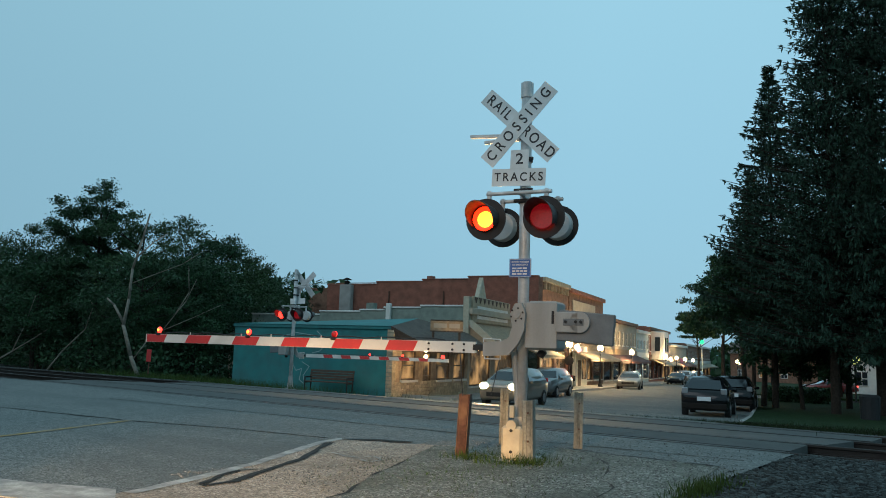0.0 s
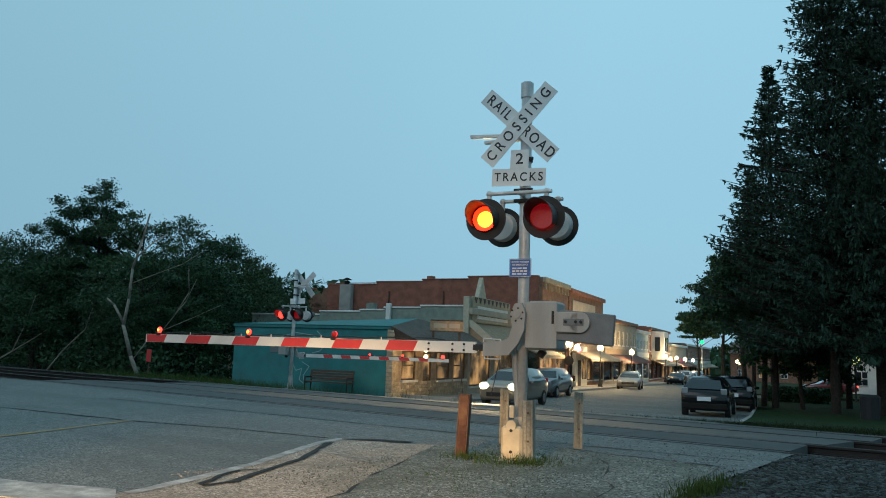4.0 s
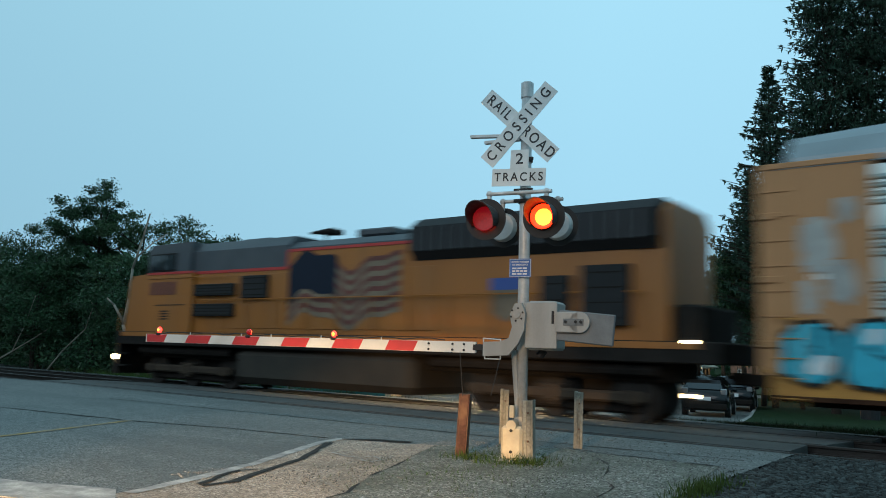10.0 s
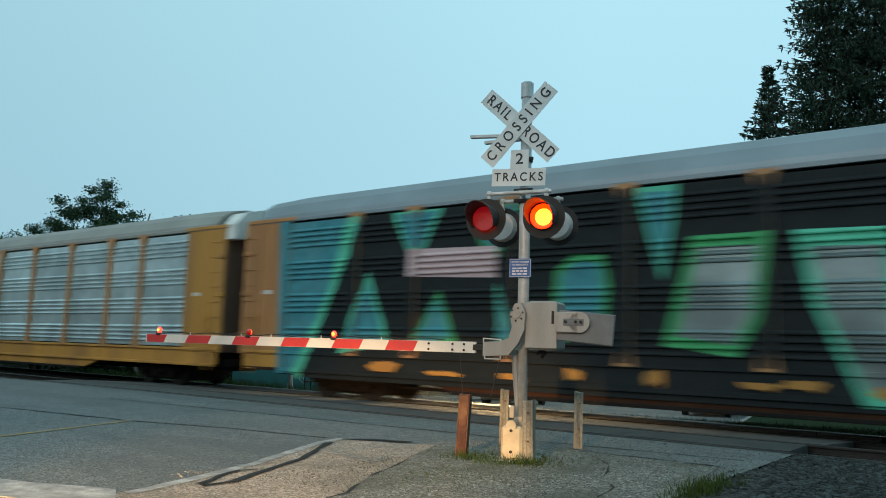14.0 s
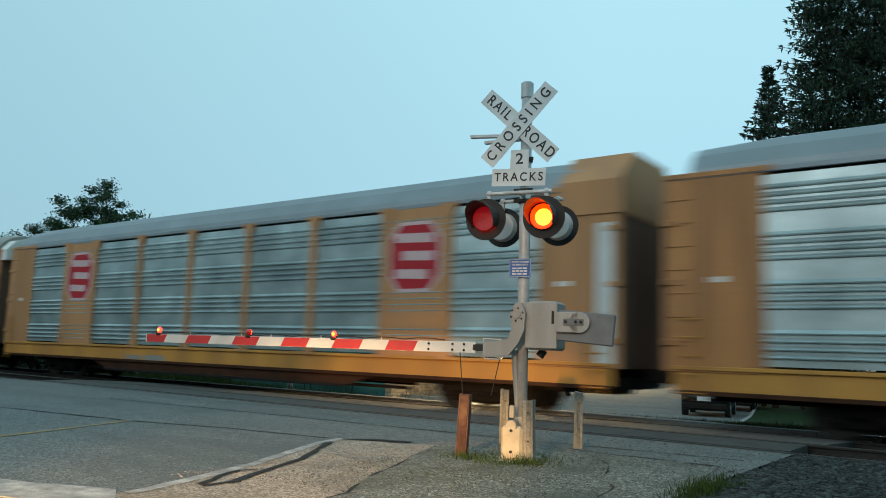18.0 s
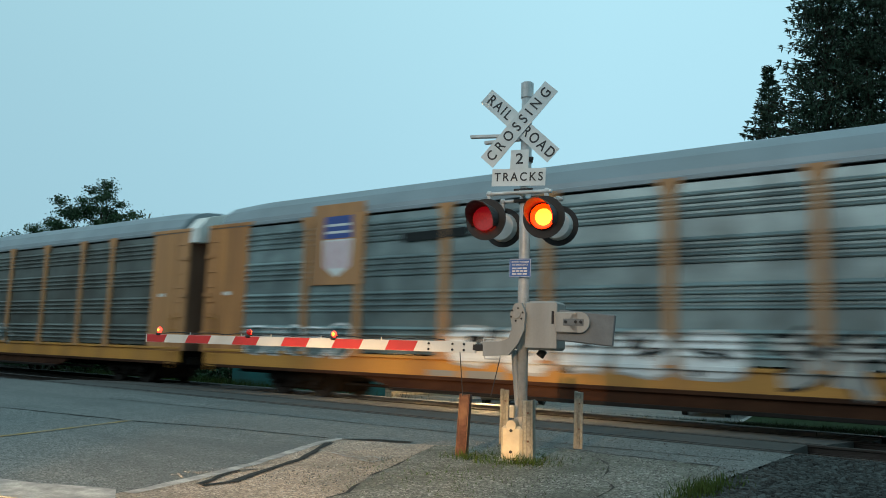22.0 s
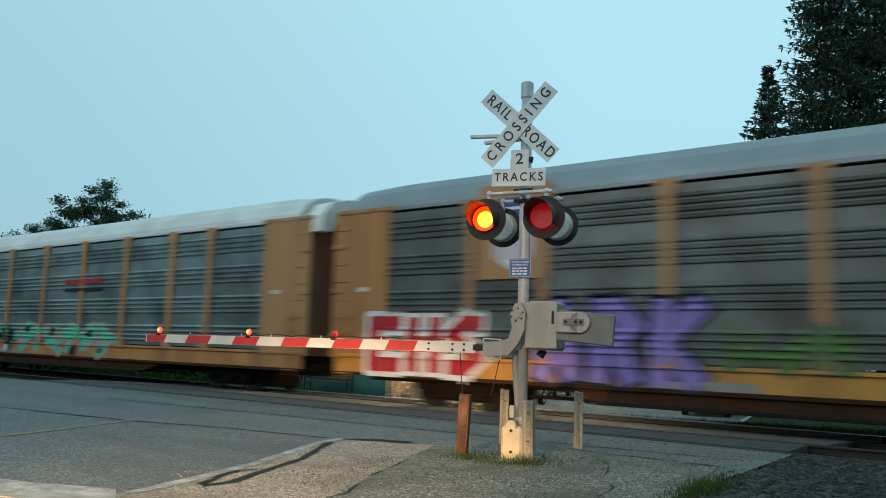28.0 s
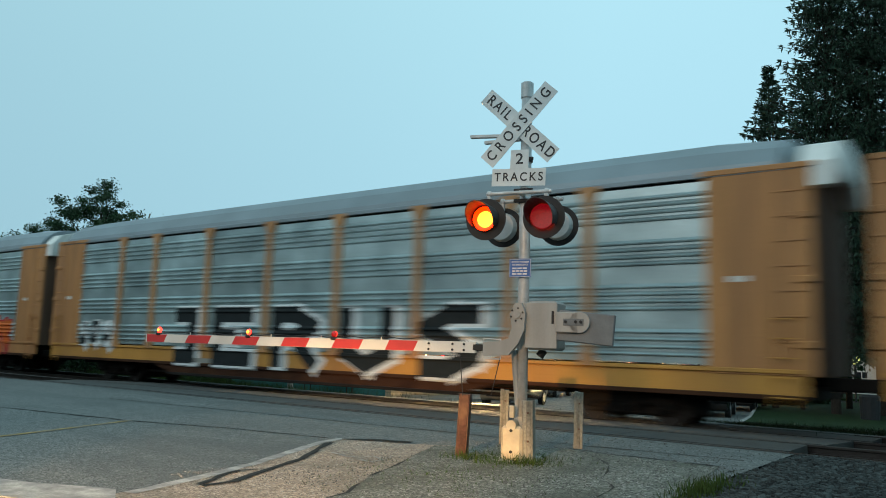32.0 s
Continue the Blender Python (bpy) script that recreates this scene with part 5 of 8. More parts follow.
def bar_logo(car, x, z):
    """A red-edged eight-sided board with blocky white bars."""
    part("logo_board", box((x - 1.12, -SIDE - 0.05, 1.12), (x + 1.12, -SIDE - 0.04, 4.84), 0.005), SOFT_ORANGE, car, "plain orange side sheet")
    o = [(-0.85, 0.5), (-0.5, 0.9), (0.5, 0.9), (0.85, 0.5), (0.85, -0.5), (0.5, -0.9), (-0.5, -0.9), (-0.85, -0.5)]
    decal(car, "logo_plate", [[(x + a, z + b) for a, b in o]], -SIDE - 0.054, P_PALE, "pale red plate")
    decal(car, "logo_field", [[(x + a * 0.9, z + b * 0.9) for a, b in o]], -SIDE - 0.057, P_RED, "red field")
    for i in range(3):
        decal(car, "logo_bar", [stroke(x - (0.62, 0.4, 0.6)[i], z + 0.5 - 0.46 * i, x + (0.6, 0.62, 0.45)[i], z + 0.46 - 0.46 * i, 0.24)], -SIDE - 0.06, P_PALE, "worn white bar")


def oval_logo(car, x, z):
    rnd = random.Random(3)
    decal(car, "logo_oval", [blob(x, z, 0.75, 0.3, rnd, 20, 0.0)], -SIDE - 0.07, P_BLACK, "dark oval mark")
    decal(car, "logo_bar", [stroke(x - 0.5, z, x + 0.5, z, 0.16)], -SIDE - 0.073, P_WHITE, "white bar")


def stripe_logo(car, x, z, top, low):
    decal(car, "logo_stripe", [stroke(x - 1.3, z, x + 1.3, z, 0.16)], -SIDE - 0.07, top, "coloured stripe mark")
    decal(car, "logo_stripe", [stroke(x - 1.3, z - 0.3, x + 1.3, z - 0.3, 0.12)], -SIDE - 0.07, low, "dark stripe mark")


O, Y = "silver-panelled orange auto carrier", "silver-panelled yellow auto carrier"
c = autorack(-1, O + " with cyan and white graffiti", YELLOW, SOFT_ORANGE, SOFT_ORANGE, GALV_MID, ROOF_GREY)
rnd = random.Random(77)
for x, z, w in ((1.5, 3.4, 0.5), (1.9, 2.7, 0.4), (1.3, 2.4, 0.3), (2.0, 4.0, 0.25)):
    decal(c, "paint_patch", [pillow(x, z, w * 0.6, w, rnd, 0.2)], -SIDE - 0.05, P_FADED, "worn white patch on the end sheet")
spray(c, 0.9, 4.8, 0.72, 2.05, 4, P_CYAN, P_BLACK, 1, "cyan graffiti", (P_WHITE,), "bubble", SMOOTH_SIDE)
spray(c, 5.0, 9.9, 0.7, 1.8, 6, P_ORANGE, P_RED, 2, "red and orange graffiti", (YELLOW,), "wild")
tag_letters(c, "SPUR", 9.6, 13.9, 0.6, 2.3, P_WHITE, P_FADED, "tall white graffiti letters", 0.26, 0.1, (0.05, -0.03), wide=0.92)
spray(c, 14.3, 18.2, 0.62, 2.15, 4, P_WHITE, GALV_DARK, 4, "white and grey graffiti", (P_FADED,), "wild")
spray(c, 18.5, 22.3, 1.7, 2.3, 5, P_FADED, GALV_MID, 5, "faint white graffiti", (), "wild")
c = autorack(0, Y + " with an oval mark", YELLOW, YELLOW, SOFT_ORANGE, GALV, ROOF_TAN, crown=0.0)
oval_logo(c, 8.4, 3.42)
c = autorack(1, O + " covered in black and green graffiti", YELLOW, ORANGE_BROWN, SOFT_ORANGE, GALV, ROOF_GREY)
# huge black letters: a dark field with mint, green-edged openings
paint(c, "graffiti_edge", [[(2.2, 0.5), (2.0, 4.84), (5.2, 4.84), (5.4, 1.2), (4.4, 0.5)], [(21.2, 4.84), (22.9, 4.84), (23.4, 2.6), (24.1, 0.6), (22.4, 0.45)]], P_TEAL, "teal haze round huge black letters", 0)
paint(c, "graffiti_edge", [ribbon([(4.9, 4.84), (4.2, 2.6), (2.9, 0.45)], 0.5, 0.4), ribbon([(21.9, 4.8), (22.5, 3.0), (23.2, 0.5)], 0.7, 0.5)], P_MINT, "green edge of huge black letters", 1)
paint(c, "graffiti_field", [[(3.1, 0.42), (5.3, 4.84), (12.3, 4.84), (21.8, 4.76), (22.3, 3.0), (22.8, 1.6), (23.0, 0.42)]], P_BLACK, "huge black sprayed letters", 2)
OPENINGS = (
    ((6.2, 4.84), (7.9, 4.84), (7.3, 3.7), (6.8, 3.75)), ((8.7, 4.7), (10.3, 4.84), (9.5, 3.4), (9.05, 3.8)),
    ((4.5, 1.1), (5.5, 3.3), (6.35, 1.35)), ((6.9, 1.3), (7.85, 2.75), (8.4, 1.5)), ((9.6, 1.2), (9.5, 2.9), (10.2, 1.4)),
    ((11.0, 1.5), (11.05, 3.1), (11.5, 3.45), (12.2, 3.4), (12.35, 2.7), (12.2, 1.6)),
    ((12.9, 4.84), (13.8, 4.8), (13.75, 4.1), (13.5, 2.8), (13.2, 3.8)), ((13.5, 1.5), (14.1, 3.7), (15.6, 3.7), (15.4, 2.1), (14.95, 1.3)),
    ((16.0, 3.7), (17.6, 3.66), (17.75, 1.6), (17.9, 0.5), (17.1, 0.5), (16.3, 2.3)),
    ((17.9, 2.7), (18.0, 3.4), (19.0, 4.2), (20.1, 4.74), (20.95, 4.73), (20.5, 3.6), (21.3, 3.9), (21.3, 2.75)),
    ((18.8, 1.9), (19.4, 2.2), (20.75, 2.2), (20.7, 1.3), (19.1, 1.25)))
for i, op in enumerate(OPENINGS):
    mx, mz = sum(p[0] for p in op) / len(op), sum(p[1] for p in op) / len(op)
    rim = paint(c, "graffiti_opening", [op], P_GREEN if i % 2 else P_MINT, "green edged opening in the black paint", 3)
    paint(c, "graffiti_fill", [[(mx + (x - mx) * 0.76, mz + (z - mz) * 0.8) for x, z in op]], GALV_DARK if i in (7, 8) else P_TEAL, "", 4, None, rim)
paint(c, "graffiti_patch", [[(6.8, 3.1), (9.5, 3.0), (9.5, 3.75), (6.9, 3.8)]], P_PALE, "pale pink patch", 5)
rnd = random.Random(5)
for i in range(9):
    x, z = 6.0 + i * 1.75 + rnd.uniform(-0.6, 0.6), rnd.uniform(0.68, 0.86)
    w, h = rnd.uniform(0.2, 0.6), rnd.uniform(0.06, 0.17)
    edge = [(1.0, 0.3), (0.55, 1.0), (-0.1, 0.7), (-0.7, 0.95), (-1.0, 0.1), (-0.6, -0.8), (0.2, -0.6), (0.8, -1.0)]
    decal(c, "bare_patch", [[(x + w * (a + rnd.uniform(-0.25, 0.25)), z + h * (b + rnd.uniform(-0.25, 0.25))) for a, b in edge]], -SIDE - 0.08, YELLOW, "bare yellow patch on the sill")
for i in range(5):
    x = 23.9 + i * 0.36
    paint(c, "graffiti_wash", [ribbon([(x, 1.2 + 0.3 * (i % 2)), (x + 0.05, 2.8), (x - 0.05, 4.5 - 0.4 * (i % 3))], 0.12, 0.2)], P_TEAL, "pale blue spray", 0)
c = autorack(2, O + " with dull panels and small red graffiti", ORANGE_BROWN, ORANGE_BROWN, SOFT_ORANGE, GALV_DARK, ROOF_TAN)
spray(c, 14.0, 20.5, 0.9, 1.9, 8, GALV_DARK, P_PALE, 8, "thin pale red graffiti", (), "wild")
c = autorack(3, Y + " with red and white plates", YELLOW, SOFT_ORANGE, SOFT_ORANGE, GALV_MID, ROOF_GREY, hood=False)
for x in (6.0, 21.95):
    bar_logo(c, x, 3.6)
part("end_hood", add_prism(B(), [(-SIDE - 0.07, 4.3), (-SIDE - 0.07, 5.05), (-0.9, 5.75), (0.9, 5.75), (SIDE, 5.05), (SIDE, 4.3)], 0, PITCH - 1.9, PITCH - 0.42), SOFT_ORANGE, c, "orange rounded end hood")
decal(c, "end_band", [[(PITCH - 1.0, 1.1), (PITCH - 0.62, 1.1), (PITCH - 0.62, 4.1), (PITCH - 1.0, 4.1)]], -SIDE - 0.06, ROOF_PALE, "pale band on the end")
c = autorack(4, O + " with a dark mark", YELLOW, ORANGE_BROWN, SOFT_ORANGE, GALV_MID, ROOF_GREY)
decal(c, "logo_oval", [blob(8.75, 3.42, 1.0, 0.2, rnd, 18, 0.3)], -SIDE - 0.07, P_BLACK, "dark smudged mark")
c = autorack(5, Y + " with grimy panels", YELLOW, SOFT_ORANGE, SOFT_ORANGE, GALV_BROWN, ROOF_GREY)
decal(c, "logo_oval", [blob(1.6, 4.1, 0.36, 0.3, rnd, 16, 0.05)], -SIDE - 0.07, PLATE_GREY, "small round badge")
spray(c, 12.5, 16.0, 1.0, 1.9, 4, GALV_DARK, P_FADED, 10, "faint grey graffiti", (), "wild")
c = autorack(6, O + " with a shield board and white graffiti", YELLOW, ORANGE_BROWN, SOFT_ORANGE, GALV_DARK, ROOF_GREY)
shield_logo(c, 6.2, 3.9)
decal(c, "text_bar", [stroke(8.5, 4.1, 10.6, 4.15, 0.22)], -SIDE - 0.07, P_BLACK, "dark text bar")
spray(c, 2.6, 6.8, 0.9, 1.9, 5, GALV_DARK, P_WHITE, 11, "white outlined graffiti", (), "bubble")
spray(c, 10.0, 17.0, 0.8, 1.95, 5, P_WHITE, P_FADED, 12, "white graffiti over the sill", (P_BLACK,), "bubble", line=P_BLACK)
spray(c, 17.5, 22.0, 0.6, 1.9, 5, P_FADED, P_BLACK, 13, "black and white graffiti", (P_BLACK,), "wild")
c = autorack(7, "silver-panelled red auto carrier with yellow graffiti", FREIGHT_RED, FREIGHT_RED, FREIGHT_RED, GALV, ROOF_GREY)
stripe_logo(c, 19.6, 3.4, P_RED, P_BLACK)
spray(c, 18.0, 24.0, 0.55, 1.75, 7, P_YELLOW, P_BLACK, 14, "yellow and orange graffiti", (P_ORANGE, P_GREEN), "wild")
spray(c, 2.4, 5.4, 1.1, 1.85, 3, P_HAZE, GALV_MID, 15, "faint green graffiti", (), "wild")
c = autorack(8, "tan auto carrier with louvred sheet sides and pale graffiti", RUST, RACK_TAN, RACK_TAN, RACK_TAN, ROOF_TAN, style="slotted")
spray(c, 12.6, 20.5, 0.95, 1.95, 8, P_FADED, RUST, 16, "white and red-brown graffiti", (RACK_TAN,), "wild", SMOOTH_SIDE)
c = autorack(9, "pale-roofed auto carrier with mint and pink graffiti", ORANGE_BROWN, SOFT_ORANGE, SOFT_ORANGE, GALV_DARK, ROOF_PALE)
stripe_logo(c, 15.6, 3.4, P_RED, P_BLACK)
spray(c, 3.0, 10.5, 0.7, 1.8, 7, P_BLACK, P_MINT, 17, "dark graffiti edged mint", (P_WHITE,), "wild")
spray(c, 10.9, 18.0, 0.7, 1.95, 6, P_MINT, P_PINK, 18, "mint and pink graffiti", (P_PINK, P_BLACK), "wild")
c = autorack(10, "grimy orange auto carrier with purple and white graffiti", YELLOW, ORANGE_BROWN, SOFT_ORANGE, GALV_BROWN, ROOF_GREY)
shield_logo(c, 6.2, 3.9)
tag_letters(c, "EHS", 1.9, 5.6, 0.7, 2.1, P_RED, P_WHITE, "red graffiti letters edged white", 0.36, 0.26)
tag_letters(c, "ARK", 6.75, 10.75, 0.66, 2.48, P_PURPLE, P_BLACK, "purple graffiti letters edged black", 0.46, 0.2, lean=0.06)
spray(c, 11.0, 13.2, 0.9, 2.0, 3, P_OLIVE, GALV_BROWN, 30, "dull green spray", (), "wild")
spray(c, 18.7, 25.2, 0.55, 2.3, 4, P_WHITE, P_BLACK, 21, "white graffiti with black shading", (P_BLACK,), "wild")
c = autorack(11, "silver-panelled orange auto carrier with mint, white and orange graffiti", ORANGE_BROWN, ORANGE_BROWN, SOFT_ORANGE, GALV_MID, ROOF_GREY)
decal(c, "logo_oval", [blob(8.8, 3.6, 0.7, 0.2, rnd, 18, 0.1)], -SIDE - 0.07, P_BLACK, "dark mark")
spray(c, 1.7, 5.9, 0.6, 1.85, 4, P_PURPLE, P_PINK, 22, "pink and purple graffiti", (P_PALE,), "wild")
spray(c, 5.9, 10.2, 0.6, 2.15, 4, P_MINT, P_GREEN, 23, "mint graffiti", (P_GREEN, P_PINK), "wild")
spray(c, 12.5, 18.6, 2.2, 2.55, 7, P_PURPLE, GALV_DARK, 29, "thin purple cloud of spray", (P_YELLOW,), "wild")
paint(c, "graffiti_haze", [pillow(14.7, 1.4, 4.6, 0.92, random.Random(24), 0.05, 26)], P_NAVY, "dark blue cloud behind white letters", -1)
tag_letters(c, "TEMS", 10.3, 19.3, 0.55, 2.22, P_WHITE, P_FADED, "swollen white graffiti letters", 0.44, 0.14)
spray(c, 19.4, 25.3, 0.5, 2.2, 4, P_ORANGE, P_RED, 25, "orange graffiti", (P_RED,), "wild")
c = autorack(12, "silver-panelled orange auto carrier with tall black and white graffiti", YELLOW, ORANGE_BROWN, SOFT_ORANGE, GALV_MID, ROOF_GREY)
spray(c, 2.4, 4.8, 1.1, 1.95, 3, P_BLACK, P_WHITE, 26, "small dark graffiti", (P_WHITE,), "block", line=P_WHITE)
tag_letters(c, "JERUS", 7.6, 21.1, 0.62, 2.36, P_BLACK, P_WHITE, "tall black graffiti letters edged white", 0.44, 0.18, (0.15, -0.01), wide=0.7)
autorack(13, "silver-panelled orange auto carrier at the end of the view", YELLOW, ORANGE_BROWN, SOFT_ORANGE, GALV, ROOF_GREY)


def locomotive():
    """The lead engine; x = 0 its front coupler, z = 0 the railhead."""
    eng = thing("locomotive", pose(0, TRACK_Y, 0), "yellow and grey diesel locomotive with a red stripe leading the train", "locomotive")
    LEN = 22.5
    W = 1.5
    fr = part("frame", box((1.1, -W - 0.03, 1.15), (LEN - 0.6, W + 0.03, 1.6), 0.03), UNDER, eng, "dark walkway frame")
    part("sill_stripe", box((1.4, -W - 0.045, 1.44), (LEN - 1.0, -W - 0.03, 1.58), 0.004), LOCO_YELLOW, fr)
    # nose and cab
    bm = B()
    add_prism(bm, [(1.28, 1.6), (1.42, 3.35), (1.6, 3.52), (2.7, 3.58), (2.7, 1.6)], 1, -1.35, 1.35)
    part("nose", bm, LOCO_YELLOW, eng, "yellow nose")
    for i in range(4):
        part("text_bar", box((2.9 + i * 0.37, -W - 0.012, 2.82), (3.2 + i * 0.37, -W - 0.004, 3.25), 0.003), FLAG_RED, eng, "faded red text bar")
    bm = B()
    add_prism(bm, [(2.7, 1.6), (2.7, 3.52), (5.2, 3.52), (5.2, 1.6)], 1, -W, W)
    side = part("cab_side", bm, LOCO_YELLOW, eng, "yellow lower cab")
    for i in range(4):
        part("vent_slot", box((3.55, -W - 0.008, 2.0 + i * 0.085), (3.97, -W - 0.002, 2.045 + i * 0.085)), GRILLE, side, "dark vent slot")
    part("panel_seam", box((3.24, -W - 0.008, 2.465), (4.8, -W - 0.002, 2.495)), GRILLE, side, "dark panel seam")
    part("panel_seam", box((2.75, -W - 0.03, 3.36), (6.9, -W - 0.002, 3.385)), LOCO_YELLOW, side, "thin drip rail")
    bm = B()
    add_prism(bm, [(2.7, 3.52), (2.66, 4.38), (2.8, 4.5), (5.0, 4.54), (5.0, 3.52)], 1, -W, W)
    cab = part("cab", bm, LOCO_GREY, eng, "grey upper cab")
    for x in (2.86, 3.58):
        part("window_frame", box((x - 0.05, -W - 0.025, 3.6), (x + 0.69, -W - 0.002, 4.2), 0.01), UNDER, cab, "black window rubber")
        part("cab_window", box((x, -W - 0.04, 3.65), (x + 0.64, -W - 0.027, 4.15), 0.004), PANE, cab, "dark cab window")
    for y in (-1.1, 0.2):
        part("windscreen", add_box(B(), (2.65, y, 3.68), (2.7, y + 0.9, 4.2), 0.01), PANE, cab)
    part("number_board", box((2.62, -W + 0.1, 4.24), (2.95, -W + 0.6, 4.38), 0.02), P_WHITE, cab)
    # long hood in grey over yellow
    bm = B()
    add_prism(bm, [(-1.38, 1.6), (-1.38, 3.52), (1.38, 3.52), (1.38, 1.6)], 0, 5.2, 20.1)
    part("hood_side", bm, LOCO_YELLOW, eng, "yellow hood doors")
    bm = B()
    add_prism(bm, [(-1.38, 3.52), (-1.38, 4.2), (-1.1, 4.5), (1.1, 4.5), (1.38, 4.2), (1.38, 3.52)], 0, 5.0, 9.5)
    part("hood_top", bm, LOCO_GREY, eng, "grey hood top")
    bm = B()
    add_prism(bm, [(-1.38, 3.52), (-1.38, 4.02), (1.38, 4.02), (1.38, 3.52)], 0, 9.5, 14.2)
    part("upper_hood", bm, LOCO_YELLOW, eng, "yellow upper hood")
    bm = B()
    add_prism(bm, [(-1.38, 4.02), (-1.38, 4.1), (-1.1, 4.3), (1.1, 4.3), (1.38, 4.1), (1.38, 4.02)], 0, 9.5, 14.2)
    part("hood_roof", bm, LOCO_GREY, eng, "thin grey hood roof")
    part("red_stripe", box((9.5, -1.4, 3.98), (14.2, -1.385, 4.06), 0.003), LOCO_RED, eng, "thin red stripe")
    part("red_stripe", box((5.2, -1.4, 3.47), (9.5, -1.385, 3.56), 0.003), LOCO_RED, eng, "thin red stripe")
    part("red_stripe", box((9.46, -1.4, 3.56), (9.54, -1.385, 3.98), 0.003), LOCO_RED, eng, "thin red stripe")
    part("red_stripe", box((2.72, -W - 0.018, 3.5), (5.2, -W - 0.004, 3.58), 0.003), LOCO_RED, eng, "thin red stripe")
    # flared radiator section
    bm = B()
    add_prism(bm, [(-1.4, 3.52), (-1.62, 3.75), (-1.62, 4.35), (-1.25, 4.6), (1.25, 4.6), (1.62, 4.35), (1.62, 3.75), (1.4, 3.52)], 0, 14.2, 20.7)
    rad = part("radiator", bm, GRILLE, eng, "dark flared radiator section")
    for i in range(20):
        x = 14.4 + i * 0.31
        part("louvre", box((x, -1.64, 3.72), (x + 0.06, -1.615, 4.33)), LOCO_GREY, rad)
    bm = B()
    add_prism(bm, [(-1.35, 1.45), (-1.35, 4.3), (-1.0, 4.55), (1.0, 4.55), (1.35, 4.3), (1.35, 1.45)], 0, 20.1, 20.85)
    part("end_platform", box((20.9, -1.25, 1.45), (21.5, 1.25, 2.35), 0.05), UNDER, eng, "dark end platform gear")
    part("rear_end", bm, LOCO_YELLOW, eng, "yellow rear end")
    # grilles and doors
    for x0, x1, z0, z1 in ((5.3, 7.25, 2.76, 3.12), (5.3, 7.25, 2.12, 2.5), (7.58, 8.75, 2.66, 3.33), (17.95, 18.65, 1.55, 3.0), (18.95, 20.05, 1.9, 3.2)):
        gr = part("grille", box((x0, -W - 0.03, z0), (x1, -1.37, z1), 0.01), GRILLE, eng, "dark air grille")
        for i in range(4):
            z = z0 + (i + 0.5) * (z1 - z0) / 4
            part("slat", box((x0 + 0.03, -W - 0.036, z - 0.015), (x1 - 0.03, -W - 0.03, z + 0.015)), UNDER, gr)
    for i in range(9):
        x = 6.9 + i * 0.9
        part("hood_door", box((x, -1.4, 1.75), (x + 0.84, -1.38, 3.38), 0.008), LOCO_YELLOW, eng)
    # wavy flag panel
    for nm, rows_, mtl in (("flag_field", [(9.6, 11.5, 2.65, 3.75)], P_NAVY), ("flag_stripe", [(9.6, 13.8, 2.0 + i * 0.27, 2.14 + i * 0.27) for i in range(6)], FLAG_PALE), ("flag_stripe", [(9.6, 13.8, 2.14 + i * 0.27, 2.27 + i * 0.27) for i in range(6)], FLAG_RED)):
        for x0, x1, z0, z1 in rows_:
            bm = B()
            prev = None
            for i in range(17):
                x = x0 + (x1 - x0) * i / 16
                dz = 0.2 * math.sin((x - 7.0) * 2.2) + 0.1 * math.sin(x * 5.1)
                y = -1.412 if mtl is P_NAVY else -1.408
                cur = (bm.verts.new((x, y, z0 + dz)), bm.verts.new((x, y, z1 + dz)))
                if prev:
                    bm.faces.new((prev[0], cur[0], cur[1], prev[1]))
                prev = cur
            part(nm, bm, mtl, eng, "painted flag")
    decal(eng, "shield", [[(16.6, 2.75), (16.6, 2.2), (17.0, 1.95), (17.4, 2.2), (17.4, 2.75)]], -1.412, FLAG_PALE, "painted shield")
    decal(eng, "shield_top", [[(16.55, 2.72), (17.45, 2.72), (17.45, 3.0), (16.55, 3.0)]], -1.414, P_BLUE, "blue band of the shield")
    # tank, trucks, steps
    part("fuel_tank", box((7.4, -1.45, 0.12), (14.3, 1.45, 1.15), 0.2), FUEL_TANK, eng, "long grimy fuel tank")
    for x in (4.6, 18.0):
        bogie(eng, x, (-1.9, 0.0, 1.9), 0.52, TRUCK_BROWN)
    for x0, x1 in ((2.0, 7.2), (14.5, 20.8)):
        part("air_reservoir", add_tube(box((x0, -1.0, 0.75), (x1, 1.0, 1.2), 0.05), (x0 + 0.2, -1.2, 1.0), (x1 - 0.2, -1.2, 1.0), 0.14, seg=8), UNDER, eng, "dark pipes and tanks under the frame")
    part("plough", add_prism(B(), [(0.7, 0.15), (1.15, 0.15), (1.2, 1.15), (1.0, 1.15)], 1, -1.4, 1.4), UNDER, eng, "dark front plough")
    for x in (1.15, LEN - 1.2):
        part("steps", add_box(add_box(B(), (x, -W - 0.02, 0.4), (x + 0.5, -W + 0.25, 0.46)), (x, -W - 0.02, 0.8), (x + 0.5, -W + 0.25, 0.86)), UNDER, eng, "dark step plates")
    for x in (LEN - 1.35,):
        for z in (0.5, 1.55):
            part("step_lamp", box((x + 0.12, -W - 0.05, z), (x + 0.28, -W - 0.02, z + 0.07), 0.01), LAMP_GLOBE, eng, "lit step lamp")
    # added glowing ball: stands in for light falling on the pilot corner
    part("ditch_lamp", add_ball(B(), (1.0, -1.42, 0.72), 0.1, 12), LAMP_GLOBE, eng, "glowing ball added for the lit pilot corner")
    part("coupler", box((0, -0.12, 0.75), (0.9, 0.12, 1.0), 0.03), UNDER, eng)
